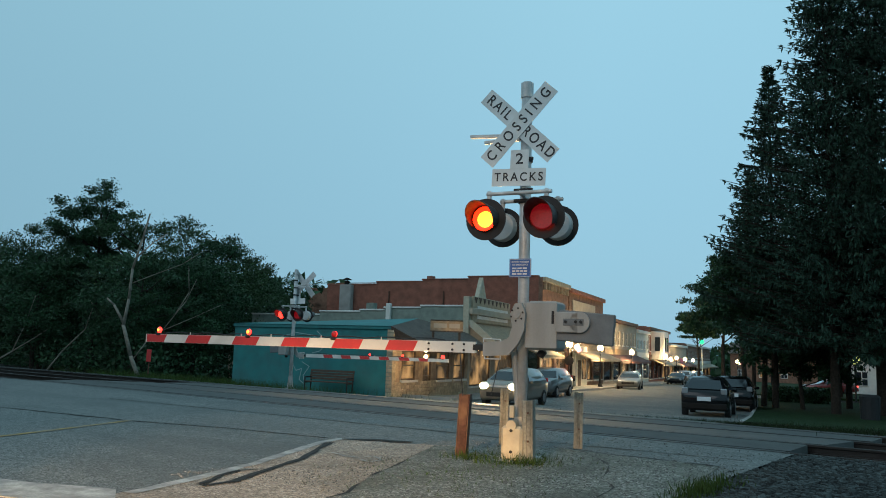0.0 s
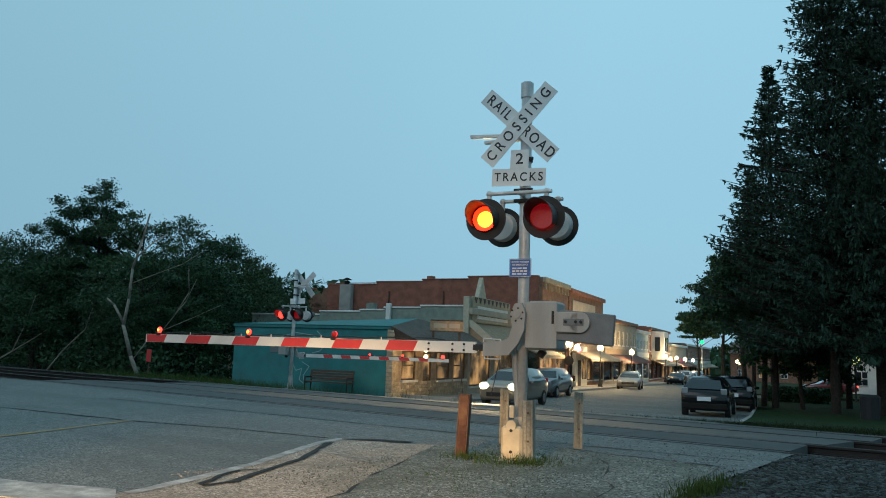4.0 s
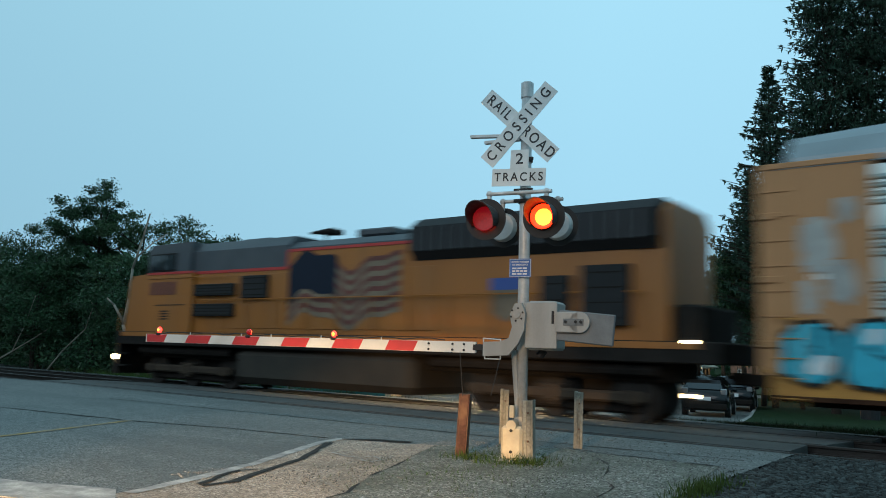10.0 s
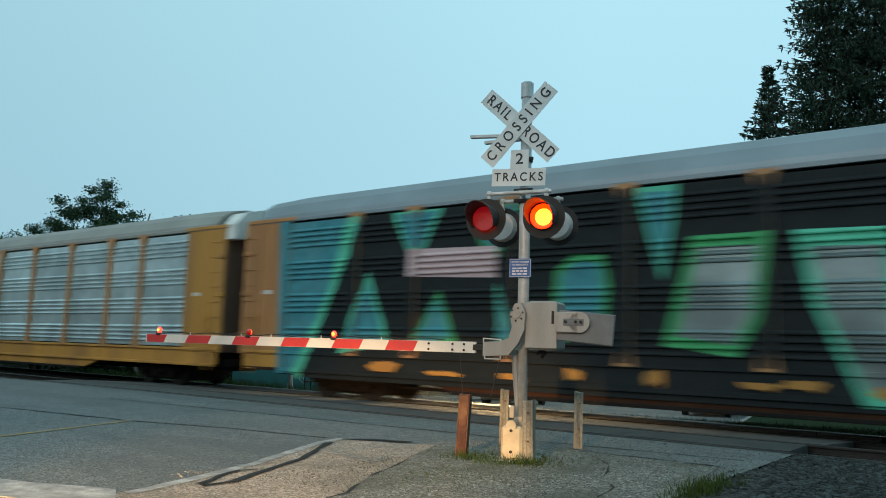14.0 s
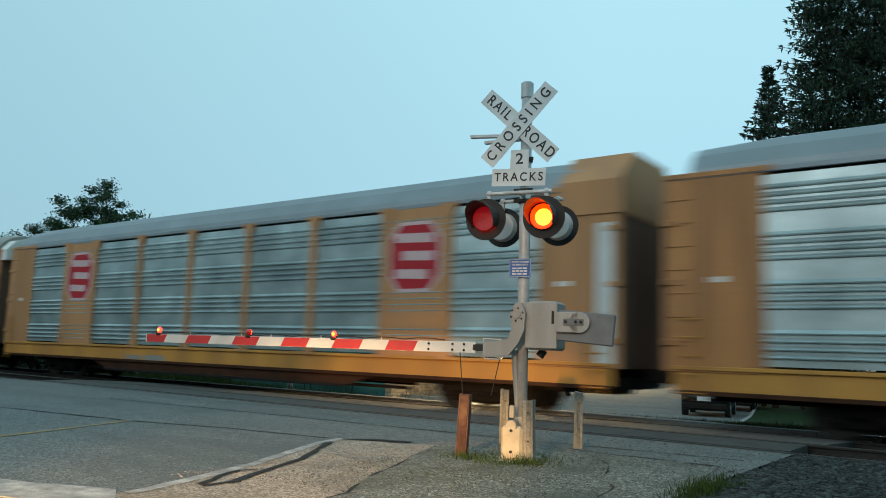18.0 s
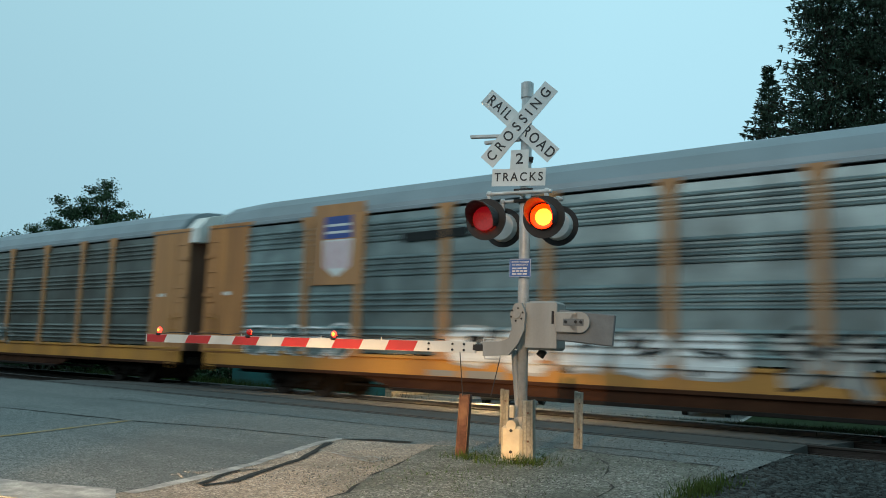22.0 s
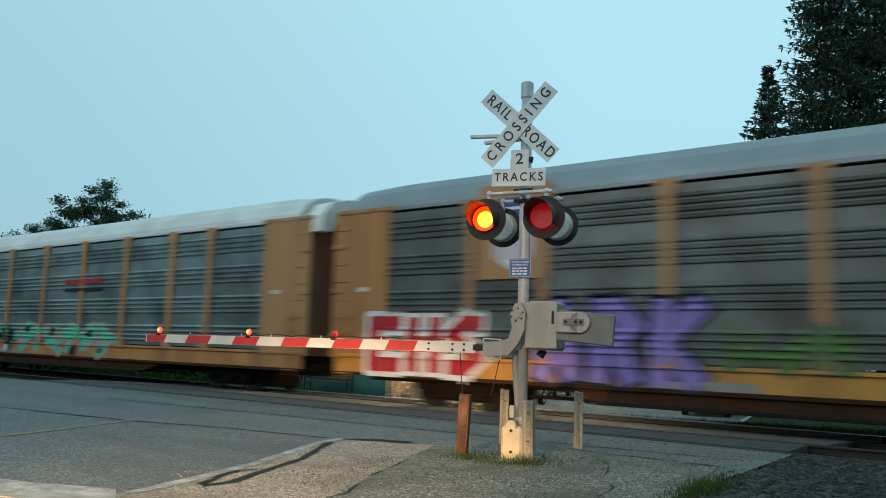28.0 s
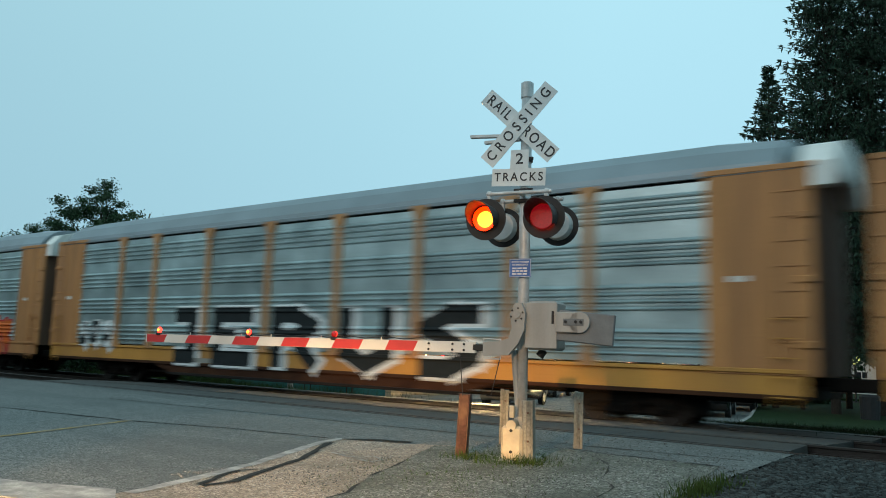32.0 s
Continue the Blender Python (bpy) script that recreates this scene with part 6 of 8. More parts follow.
    part("coupler", box((LEN - 0.9, -0.12, 0.75), (LEN, 0.12, 1.0), 0.03), UNDER, eng)
    # handrails
    for i in range(13):
        x = 5.4 + i * 1.25
        part("stanchion", tube((x, -W, 1.6), (x, -W, 2.62), 0.018, seg=5), LOCO_YELLOW, eng)
    part("handrail", add_tube(tube((5.4, -W, 2.62), (20.4, -W, 2.62), 0.018, seg=5), (0.85, -1.3, 2.4), (0.85, -1.3, 0.9), 0.02, seg=5), LOCO_YELLOW, eng)
    bm = tube((9.6, 0, 4.45), (9.6, 0, 4.7), 0.04, seg=8)
    for i in range(3):
        add_tube(bm, (9.2 + i * 0.15, -0.25 + i * 0.2, 4.72), (10.1, -0.25 + i * 0.2, 4.74), 0.04, 0.1, 8)
    part("horn", bm, UNDER, eng, "roof horn")
    for x in (6.5, 11.5):
        part("roof_box", box((x, -0.7, 4.4), (x + 1.4, 0.7, 4.62), 0.05), LOCO_GREY, eng)
    return eng


ENGINE = locomotive()

# ---- town ----


def wall_cells(length, height, thick, holes, axis_along="y"):
    """A wall with real openings; holes are (a0, a1, z0, z1)."""
    bm = B()
    cuts_a = sorted({0.0, length, *[h[0] for h in holes], *[h[1] for h in holes]})
    cuts_z = sorted({0.0, height, *[h[2] for h in holes], *[h[3] for h in holes]})
    for a0, a1 in zip(cuts_a, cuts_a[1:]):
        run = None
        for z0, z1 in zip(cuts_z, cuts_z[1:]):
            ca, cz = (a0 + a1) / 2, (z0 + z1) / 2
            if any(h[0] < ca < h[1] and h[2] < cz < h[3] for h in holes):
                if run:
                    add_box(bm, (-thick, a0, run[0]), (0, a1, run[1]))
                run = None
            else:
                run = (run[0], z1) if run else (z0, z1)
        if run:
            add_box(bm, (-thick, a0, run[0]), (0, a1, run[1]))
    return bm


def window_in(parent, a0, a1, z0, z1, pane_m, frame_m, bars=1):
    """A framed window set back in a street-facing opening."""
    bm = B()
    t = 0.07
    add_box(bm, (-0.16, a0, z0), (-0.06, a0 + t, z1))
    add_box(bm, (-0.16, a1 - t, z0), (-0.06, a1, z1))
    add_box(bm, (-0.16, a0 + t, z0), (-0.06, a1 - t, z0 + t))
    add_box(bm, (-0.16, a0 + t, z1 - t), (-0.06, a1 - t, z1))
    for i in range(bars):
        zc = z0 + (z1 - z0) * (i + 1) / (bars + 1)
        add_box(bm, (-0.15, a0 + t, zc - 0.03), (-0.07, a1 - t, zc + 0.03))
    w = part("window", bm, frame_m, parent)
    part("pane", box((-0.13, a0 + t, z0 + t), (-0.11, a1 - t, z1 - t)), pane_m, w)
    part("sill", box((-0.05, a0 - 0.08, z0 - 0.1), (0.08, a1 + 0.08, z0)), TRIM, w)
    return w


def shop(u0, u1, height, depth, wall_m, label, steps=((0, 1, 0.0),), front_m=None, upper=True, awning=None, cornice=TRIM, lit=0.30, seed=1, coping=None, base=-0.4):
    """A shop building: side wall to the tracks, street front with shop windows, upper windows, cornice, roof."""
    rnd = random.Random(seed)
    y_mid = street((u0 + u1) / 2, -15.7).translation.z
    m = street(u0, -15.7)
    m.translation.z = y_mid
    b = thing("shop_building", m, label, "building", "shops along the street")
    L = u1 - u0
    front_m = front_m or wall_m
    # side wall facing the tracks, in steps of its parapet
    for f0, f1, dz in steps:
        part("side_wall", box((-depth + depth * f0, 0, base), (-0.31 if f1 == 1 else -depth + depth * f1, 0.3, height + dz)), wall_m, b)
        cap = coping or wall_m
        part("coping", box((-depth + depth * f0 - 0.05, -0.06, height + dz), (-0.31 if f1 == 1 else -depth + depth * f1, 0.36, height + dz + 0.09), 0.02), cap, b)
    part("back_wall", box((-depth, 0.3, base), (-depth + 0.3, L, height - 0.6)), wall_m, b)
    part("far_wall", box((-depth + 0.3, L - 0.3, base), (-0.31, L, height - 0.3)), wall_m, b)
    part("roof", box((-depth + 0.3, 0.3, height - 0.9), (-0.31, L - 0.3, height - 0.7)), ROOF_BROWN, b)
    holes, wins = [], []
    n = max(1, int(L / 3.4))
    w = L / n
    for i in range(n):
        a0, a1 = i * w + 0.35, (i + 1) * w - 0.35
        holes.append((a0, a1, 0.55, 2.7))
        wins.append((a0, a1, 0.55, 2.7, WARM_PANE if rnd.random() < lit else PANE, 0))
        if upper and height > 5.5:
            k = 2 if w > 2.4 else 1
            for j in range(k):
                c = i * w + (j + 0.5) * w / k
                holes.append((c - 0.45, c + 0.45, 3.9, min(5.7, height - 1.1)))
                wins.append((c - 0.45, c + 0.45, 3.9, min(5.7, height - 1.1), PANE, 1))
    front = part("street_front", wall_cells(L, height, 0.3, holes), front_m, b)
    front.location.z = 0
    part("plinth", box((-0.3, 0, base), (0.02, L, 0.0)), front_m, b)
    for wd in wins:
        window_in(b, *wd[:4], wd[4], WOOD_DARK if wd[5] == 0 else TRIM, wd[5])
    part("cornice", box((0.0, 0.0, height - 0.35), (0.25, L, height), 0.03), cornice, b)
    part("fascia", box((0.0, 0.2, 2.95), (0.12, L - 0.2, 3.5), 0.02), WOOD_SIGN if seed % 2 else cornice, b)
    if awning:
        bm = B()
        add_prism(bm, [(0.02, 3.0), (1.7, 2.35), (1.7, 2.15), (1.64, 2.15), (1.64, 2.3), (0.02, 2.9)], 1, 0.3, L - 0.3)
        part("awning", bm, awning, b, "cloth awning over the shop front")
    part("chimney", box((-depth * 0.6, L * 0.5, height - 0.8), (-depth * 0.6 + 0.5, L * 0.5 + 0.5, height + 0.5)), wall_m, b)
    return b


# teal block at the tracks
teal = thing("corner_bar", street(30.0, -15.55, 0.02), "low teal-painted corner building with a brown hipped roof", "building")
part("track_wall", box((-8.45, 0, -0.5), (-0.06, 0.25, 2.95), 0.01), TEAL, teal, "teal wall facing the tracks")
part("back_wall", box((-8.45, 0.25, -0.5), (-8.2, 8.6, 2.92)), TEAL, teal)
holes = [(0.9, 2.3, 0.95, 2.25), (3.1, 4.0, 0.05, 2.2), (4.6, 6.2, 0.9, 2.25), (6.7, 8.2, 0.9, 2.25)]
fw = part("street_front", wall_cells(8.6, 2.6, 0.25, holes), TAN_BRICK, teal, "tan brick street front")
fw.location = (-0.05, 0.02, -0.3)
for a0, a1, z0, z1 in holes:
    w = window_in(teal, a0, a1, z0 - 0.3, z1 - 0.3, WARM_PANE, WOOD_DARK, 1)
# stone piers and base course at the corner
for i in range(6):
    for j in range(20):
        y0 = 0.04 + j * 0.42 + (i % 2) * 0.15
        part("stone", box((-0.048, y0, -0.36 + i * 0.16), (-0.02 + 0.012 * ((i * 7 + j * 3) % 3), y0 + 0.405, -0.215 + i * 0.16), 0.01), STONE, teal)
for i in range(19):
    part("pier_stone", box((-0.3, -0.05, -0.36 + i * 0.17), (0.0, 0.34 - 0.06 * (i % 2), -0.2 + i * 0.17), 0.012), STONE, teal)
bm = B()
v = [bm.verts.new(p) for p in ((-8.6, -0.1, 2.96), (-0.1, -0.1, 2.96), (-0.1, 8.7, 2.96), (-8.6, 8.7, 2.96), (-4.5, 4.2, 3.08), (-0.9, 4.2, 3.5))]
for f in ((1, 2, 5), (2, 3, 4, 5), (3, 0, 4), (3, 2, 1, 0)):
    bm.faces.new([v[i] for i in f])
part("roof", bm, ROOF_BROWN, teal, "low dark roof")
bm = B()
bm.faces.new([bm.verts.new(p) for p in ((-8.6, -0.1, 2.965), (-0.1, -0.1, 2.965), (-0.9, 4.2, 3.505), (-4.5, 4.2, 3.085))])
part("roof_slope", bm, TEAL, teal, "teal painted roof slope towards the tracks")
bm = B()
v = [bm.verts.new(p) for p in ((-0.1, -0.15, 2.98), (1.5, 0.6, 2.1), (1.5, 8.4, 2.05), (-0.1, 8.8, 2.95), (-0.1, 0.3, 2.1), (-0.1, 8.7, 2.1))]
for f in ((0, 1, 2, 3), (0, 4, 1), (2, 5, 3), (1, 4, 5, 2)):
    bm.faces.new([v[i] for i in f])
part("pent_roof", bm, ROOF_BROWN, teal, "brown shingled pent roof over the pavement")
part("fascia_board", box((-8.5, -0.07, 2.82), (-0.05, 0.0, 2.98), 0.01), TEAL, teal)
# faint mural lines on the teal wall
rnd = random.Random(12)


def mural(pts, name="mural_line"):
    bm = B()
    for (x0, z0), (x1, z1) in zip(pts, pts[1:]):
        d = math.hypot(x1 - x0, z1 - z0)
        nx, nz = -(z1 - z0) / d * 0.018, (x1 - x0) / d * 0.018
        bm.faces.new([bm.verts.new((x0 + nx, -0.006, z0 + nz)), bm.verts.new((x1 + nx, -0.006, z1 + nz)), bm.verts.new((x1 - nx, -0.006, z1 - nz)), bm.verts.new((x0 - nx, -0.006, z0 - nz))])
    part(name, bm, CHALK, teal, "pale painted mural outline")


mural([(-6.2, 1.9), (-5.8, 2.4), (-5.0, 2.6), (-4.1, 2.5), (-3.6, 2.2), (-4.2, 2.0), (-5.0, 1.9)])
mural([(-3.9, 2.7), (-3.6, 2.45), (-3.4, 2.1), (-3.7, 1.8), (-4.1, 1.7)])
mural([(-5.1, 1.2), (-4.9, 0.9), (-4.6, 1.0), (-4.7, 0.5), (-4.4, 0.3), (-4.5, 0.7), (-4.2, 1.1), (-4.6, 1.3)])
lantern = thing("wall_lantern", street(30.5, -14.25, 2.02), "lit amber lantern hanging under the corner roof", "lantern")
part("bracket", tube((-0.5, 0.3, 0.45), (0, 0, 0.28), 0.02, seg=6), BLACK, lantern)
part("cap", tube((0, 0, 0.2), (0, 0, 0.3), 0.14, 0.04, 10), BLACK, lantern)
part("glass", add_ball(B(), (0, 0, 0.08), 0.11, 12, (1, 1, 1.2)), LAMP_GLOBE, lantern, "lit amber glass", True)
part("lower_glass", add_ball(B(), (0, 0, -0.24), 0.08, 12), LAMP_GLOBE, lantern, "lit amber glass", True)
part("chain", tube((0, 0, -0.05), (0, 0, -0.18), 0.012, seg=5), BLACK, lantern)
glow = new("wall_lantern_light", bpy.data.lights.new("wall_lantern_light", "POINT"))
glow.data.energy, glow.data.color, glow.data.shadow_soft_size = 110, (1.0, 0.62, 0.26), 0.12
glow.matrix_world = street(31.0, -13.9, 1.9)
# bench before the teal wall
bench = thing("bench", street(29.2, -18.2), "dark slatted bench with iron ends before the teal wall", "bench")
for x in (-1.05, 1.05):
    bm = B()
    for a, b2 in (((x, -0.25, 0.0), (x, -0.25, 0.62)), ((x, 0.2, 0.0), (x, 0.28, 0.95)), ((x, -0.25, 0.62), (x, 0.22, 0.62)), ((x, -0.28, 0.4), (x, 0.22, 0.4))):
        add_tube(bm, a, b2, 0.03, seg=6)
    part("end_frame", bm, BLACK, bench, "curved iron end frame")
for i in range(4):
    part("seat_slat", box((-1.1, -0.27 + i * 0.12, 0.42), (1.1, -0.18 + i * 0.12, 0.46), 0.005), WOOD_DARK, bench)
for i in range(4):
    part("back_slat", box((-1.1, 0.2 + i * 0.015, 0.52 + i * 0.11), (1.1, 0.24 + i * 0.015, 0.61 + i * 0.11), 0.005), WOOD_DARK, bench)

# swinging roof sign on the teal block
sg = thing("roof_sign", street(32.6, -15.0, 2.95, -62), "weathered wooden sign board with worn lettering on the roof", "sign")
part("board", box((-0.04, -0.05, 0.1), (0.04, 1.45, 0.62), 0.02), WOOD_SIGN, sg)
for z in (0.08, 0.58):
    part("moulding", box((0.04, -0.05, z), (0.07, 1.45, z + 0.05), 0.01), WOOD_DARK, sg)
part("text_bar", box((0.04, 0.1, 0.26), (0.05, 0.7, 0.46)), STUCCO, sg)
part("text_bar", box((0.04, 0.82, 0.26), (0.05, 1.3, 0.46)), STUCCO, sg)
for y in (0.1, 1.3):
    part("post", box((-0.1, y - 0.05, -0.35), (-0.04, y + 0.05, 0.5)), WOOD_DARK, sg)

s1 = shop(38.8, 46.6, 4.7, 14.1, TEAL_LIGHT, "grey-green shop with a white stepped parapet trim", steps=((0, 0.34, -0.5), (0.34, 0.53, -0.3), (0.53, 0.64, -0.2), (0.64, 0.8, -0.06), (0.8, 1, 0.05)), front_m=STUCCO, upper=False, cornice=STUCCO, lit=0.6, seed=3, coping=TRIM)
part("front_gable", add_prism(B(), [(1.3, 5.35), (2.5, 5.35), (1.9, 6.5)], 0, -0.2, 0.05), CREAM, s1, "small white gable on the parapet")
sgn = part("shop_sign", box((0.02, 0.3, 3.95), (0.14, 6.4, 5.35), 0.03), AWNING_TAN, s1, "tan framed shop sign")
part("sign_field", box((0.14, 0.9, 4.15), (0.16, 5.9, 4.85), 0.005), TRIM, sgn, "pale field of the sign")
for y0, y1 in ((1.1, 2.7), (2.95, 3.75), (4.0, 5.7)):
    part("text_bar", box((0.16, y0, 4.33), (0.17, y1, 4.67)), WOOD_DARK, sgn)
for i in range(9):
    part("fret", add_prism(B(), [(0.5 + i * 0.65, 5.3), (0.9 + i * 0.65, 5.3), (0.7 + i * 0.65, 5.0)], 0, 0.14, 0.17), WOOD_DARK, sgn, "dark fretwork of the sign")
part("mansard", add_prism(B(), [(0.02, 3.95), (1.45, 2.85), (1.45, 2.7), (0.02, 2.7)], 1, 0.1, 7.7), WOOD_SIGN, s1, "brown shingled canopy over the shop front")
part("bargeboard", add_prism(B(), [(0.0, 4.05), (0.2, 4.05), (1.6, 2.9), (1.5, 2.68), (1.3, 2.75), (0.0, 3.75)], 1, 0.02, 0.1), CREAM, s1, "pale slanting board at the canopy's end")
part("vent_board", box((-4.9, -0.2, 3.6), (-4.62, 0.0, 4.9), 0.02), TRIM, s1, "pale upright board")
part("pillar", box((-0.3, -0.05, 2.9), (0.04, 0.3, 5.3), 0.02), CREAM, s1)
s2 = shop(52.4, 59.2, 7.8, 17.5, BRICK, "tall red brick building with a stepped parapet side wall", steps=((0, 0.25, -0.5), (0.25, 0.47, -0.3), (0.47, 0.68, -0.15), (0.68, 1, 0.03)), front_m=BRICK_BROWN, lit=0.5, seed=4, cornice=AWNING_TAN)
for i in range(8):
    part("bracket", box((0.0, 0.25 + i * 0.85, 6.95), (0.18, 0.45 + i * 0.85, 7.45), 0.02), AWNING_TAN, s2, "tan cornice bracket")
part("sign_board", box((0.01, 0.3, 3.0), (0.22, 5.2, 5.2), 0.02), TRIM, s2, "large pale blank sign board")
# brick courses on the side wall show as fine ledges
bm = B()
for i in range(60):
    z = 3.0 + i * 0.075
    add_box(bm, (-17.45, -0.008, z), (-0.35, 0.0, z + 0.055))
tagged(part("brickwork", bm, BRICK, s2), kind="stuff")
part("flue", box((-16.1, -0.5, -0.2), (-15.1, 0.0, 7.3), 0.05), PAVING, s2, "pale rendered chimney breast")
part("flue_cap", add_tube(add_tube(B(), (-15.6, -0.25, 7.3), (-15.6, -0.25, 7.6), 0.2, seg=10), (-15.6, -0.25, 7.68), (-15.6, -0.25, 7.85), 0.4, 0.05, 10), UNDER, s2)
for x in (-12.0, -7.5):
    bm = B()
    add_tube(bm, (x, -0.06, 0.0), (x, -0.06, 6.8), 0.05, seg=6)
    part("downpipe", bm, RUST, s2)
shop(46.6, 52.4, 4.4, 22, STUCCO, "low beige stuccoed shop front", upper=False, awning=AWNING_TAN, lit=0.36, seed=6)
s3 = shop(59.6, 71.6, 7.75, 24, BRICK_BROWN, "brown brick shop with a cream band under the cornice", awning=AWNING_TAN, lit=0.30, seed=7, cornice=BRICK)
part("sign_band", box((0.0, 0.8, 5.9), (0.1, 8.5, 6.9), 0.02), STUCCO, s3, "cream sign band")
ent = part("entrance", box((0.0, 1.0, -0.1), (0.35, 4.6, 3.3), 0.02), TRIM, s3, "white painted shop entrance")
part("entrance_door", box((0.35, 1.5, 0.0), (0.38, 2.4, 2.2), 0.01), WOOD_DARK, ent, "dark glazed door")
part("entrance_window", box((0.35, 2.8, 0.7), (0.38, 4.2, 2.3), 0.01), WARM_PANE, ent, "lit shop window")
shop(71.8, 88.5, 6.4, 22, STUCCO, "beige stuccoed shop row", awning=AWNING, lit=0.36, seed=9, cornice=BRICK_BROWN)
shop(88.7, 96.8, 6.0, 20, BLUE_SIDING, "pale blue sided shop house", lit=0.30, seed=10, cornice=TRIM)
s4 = shop(97, 114, 6.8, 20, BRICK, "brick shop with a white bay window", awning=AWNING_TAN, lit=0.42, seed=12, cornice=BRICK_BROWN)
bay = part("bay_window", box((0.0, 1.5, 2.9), (1.6, 5.0, 6.3), 0.05), TRIM, s4, "white bay window")
part("pane", box((1.6, 2.1, 3.9), (1.63, 3.0, 5.6)), PANE, bay)
part("pane", box((1.6, 3.5, 3.9), (1.63, 4.4, 5.6)), PANE, bay)
part("pane", box((0.5, 1.46, 3.9), (1.1, 1.5, 5.6)), PANE, bay)
shop(114.4, 134, 5.4, 20, STUCCO, "low stuccoed shop row with awnings", awning=AWNING, lit=0.48, seed=13)
shop(134.4, 175, 6.2, 20, BRICK_BROWN, "brown shop row far down the street", awning=AWNING_TAN, lit=0.48, seed=14)

# across the park: pale houses with lit windows
for u, v, w, d, h, mt, lab in ((86, 9.5, 9, 8, 3.6, TRIM, "white house with lit windows across the park"), (80, 20, 10, 8, 4.2, TRIM, "white house at the side street"), (150, -3, 14, 10, 5.0, BRICK_BROWN, "brick house at the far end of the street")):
    hs = thing("house", street(u, v, -0.05), lab, "house", "houses across the park")
    part("wall", box((-w / 2, 0, -0.3), (w / 2, d, h), 0.02), mt, hs)
    part("roof", add_prism(B(), [(-0.5, h), (d + 0.5, h), (d / 2, h + 1.9)], 0, -w / 2 - 0.4, w / 2 + 0.4), ROOF_BROWN, hs)
    for i in range(4):
        x = -w / 2 + (i + 0.5) * w / 4
        wi = part("window", box((x - 0.55, -0.06, 0.9), (x + 0.55, 0.02, 2.3), 0.01), TRIM, hs)
        for a in (-0.26, 0.26):
            for z0 in (0.98, 1.65):
                part("pane", box((x + a - 0.22, -0.08, z0), (x + a + 0.22, -0.06, z0 + 0.58)), WARM_PANE if (i + int(u)) % 2 else PANE, wi)
    part("porch_lamp", add_ball(B(), (w / 2 - 0.3, -0.2, 2.5), 0.16, 8), LAMP_GLOBE, hs)


def street_lamp(m, h=3.1, flag=False):
    la = thing("street_lamp", m, "black cast street lamp with a lit frosted globe", "street lamp", "street lamps")
    bm = tube((0, 0, 0), (0, 0, 0.25), 0.2, 0.16, 12)
    add_tube(bm, (0, 0, 0.25), (0, 0, 0.75), 0.12, 0.07, 12)
    part("base", bm, BLACK, la)
    part("pole", tube((0, 0, 0.7), (0, 0, h - 0.35), 0.055, 0.04, 10), BLACK, la)
    part("collar", tube((0, 0, h - 0.4), (0, 0, h - 0.28), 0.09, 0.12, 10), BLACK, la)
    part("globe", add_ball(B(), (0, 0, h - 0.05), 0.23, 14, (1, 1, 1.15)), LAMP_GLOBE, la, "lit frosted globe", True)
    part("finial", tube((0, 0, h + 0.2), (0, 0, h + 0.32), 0.05, 0.01, 8), BLACK, la)
    if flag:
        fl = part("flag_staff", tube((0, 0, h - 0.7), (0.9, 0, h + 0.1), 0.02, seg=6), TRIM, la)
        part("flag", add_box(B(), (0.45, -0.03, h - 0.65), (0.8, 0.03, h - 0.05), 0.02, Matrix.Rotation(radians(-30), 4, "Y")), P_PINK, fl, "small furled flag")
    return la


lamp = street_lamp(street(52.5, -13.8, 0.14), flag=True)
part("sign_disc", tube((0.02, -0.06, 1.9), (0.02, -0.09, 1.9), 0.32, seg=20), BLACK, lamp, "round sign on the lamp post")
for u, v in ((62.5, -13.9), (76, -13.9), (98, -13.9), (108, -13.9), (117, -13.9), (127, -13.9), (122, -7.2), (135, -7.6), (150, -7.8)):
    street_lamp(street(u, v, 0.14), flag=u in (98, 108, 122))
street_lamp(street(73.4, -1.62, 0.0), 3.65)
# light of the nearest lamps on walls and pavement
for u in (52.5, 62.5, 76, 98, 117):
    q = new("street_lamp_light", bpy.data.lights.new("street_lamp_light", "POINT"))
    q.data.energy, q.data.color, q.data.shadow_soft_size = 1000, (1.0, 0.66, 0.3), 0.25
    q.matrix_world = street(u, -13.3, 3.0)


def traffic_signal(m, h, green, label):
    ts = thing("traffic_light", m, label, "traffic light", "traffic lights")
    part("pole", tube((0, 0, 0), (0, 0, h), 0.08, 0.06, 10), ALU, ts)
    c = part("signal_case", box((-0.2, -0.3, h - 0.6), (0.2, -0.05, h + 0.5), 0.03), BLACK, ts)
    for i in range(3):
        lit = (i == 0 and not green) or (i == 2 and green)
        # lit lens swollen to over twice its size, its bloom put into the shape
        part("lens", add_ball(B(), (0, -0.3, h + 0.32 - i * 0.36), 0.32 if lit else 0.13, 12, (1, 0.5, 1)), (GREEN_LAMP if green else RED_LAMP) if lit else GRILLE, c)


traffic_signal(street(119.9, -11.85, 0), 6.2, True, "traffic light on a tall pole showing green")
traffic_signal(street(155.5, -7.9, 0), 3.9, True, "traffic light showing green far down the street")
traffic_signal(street(156, -7.9, 0), 2.0, False, "traffic light showing red far down the street")


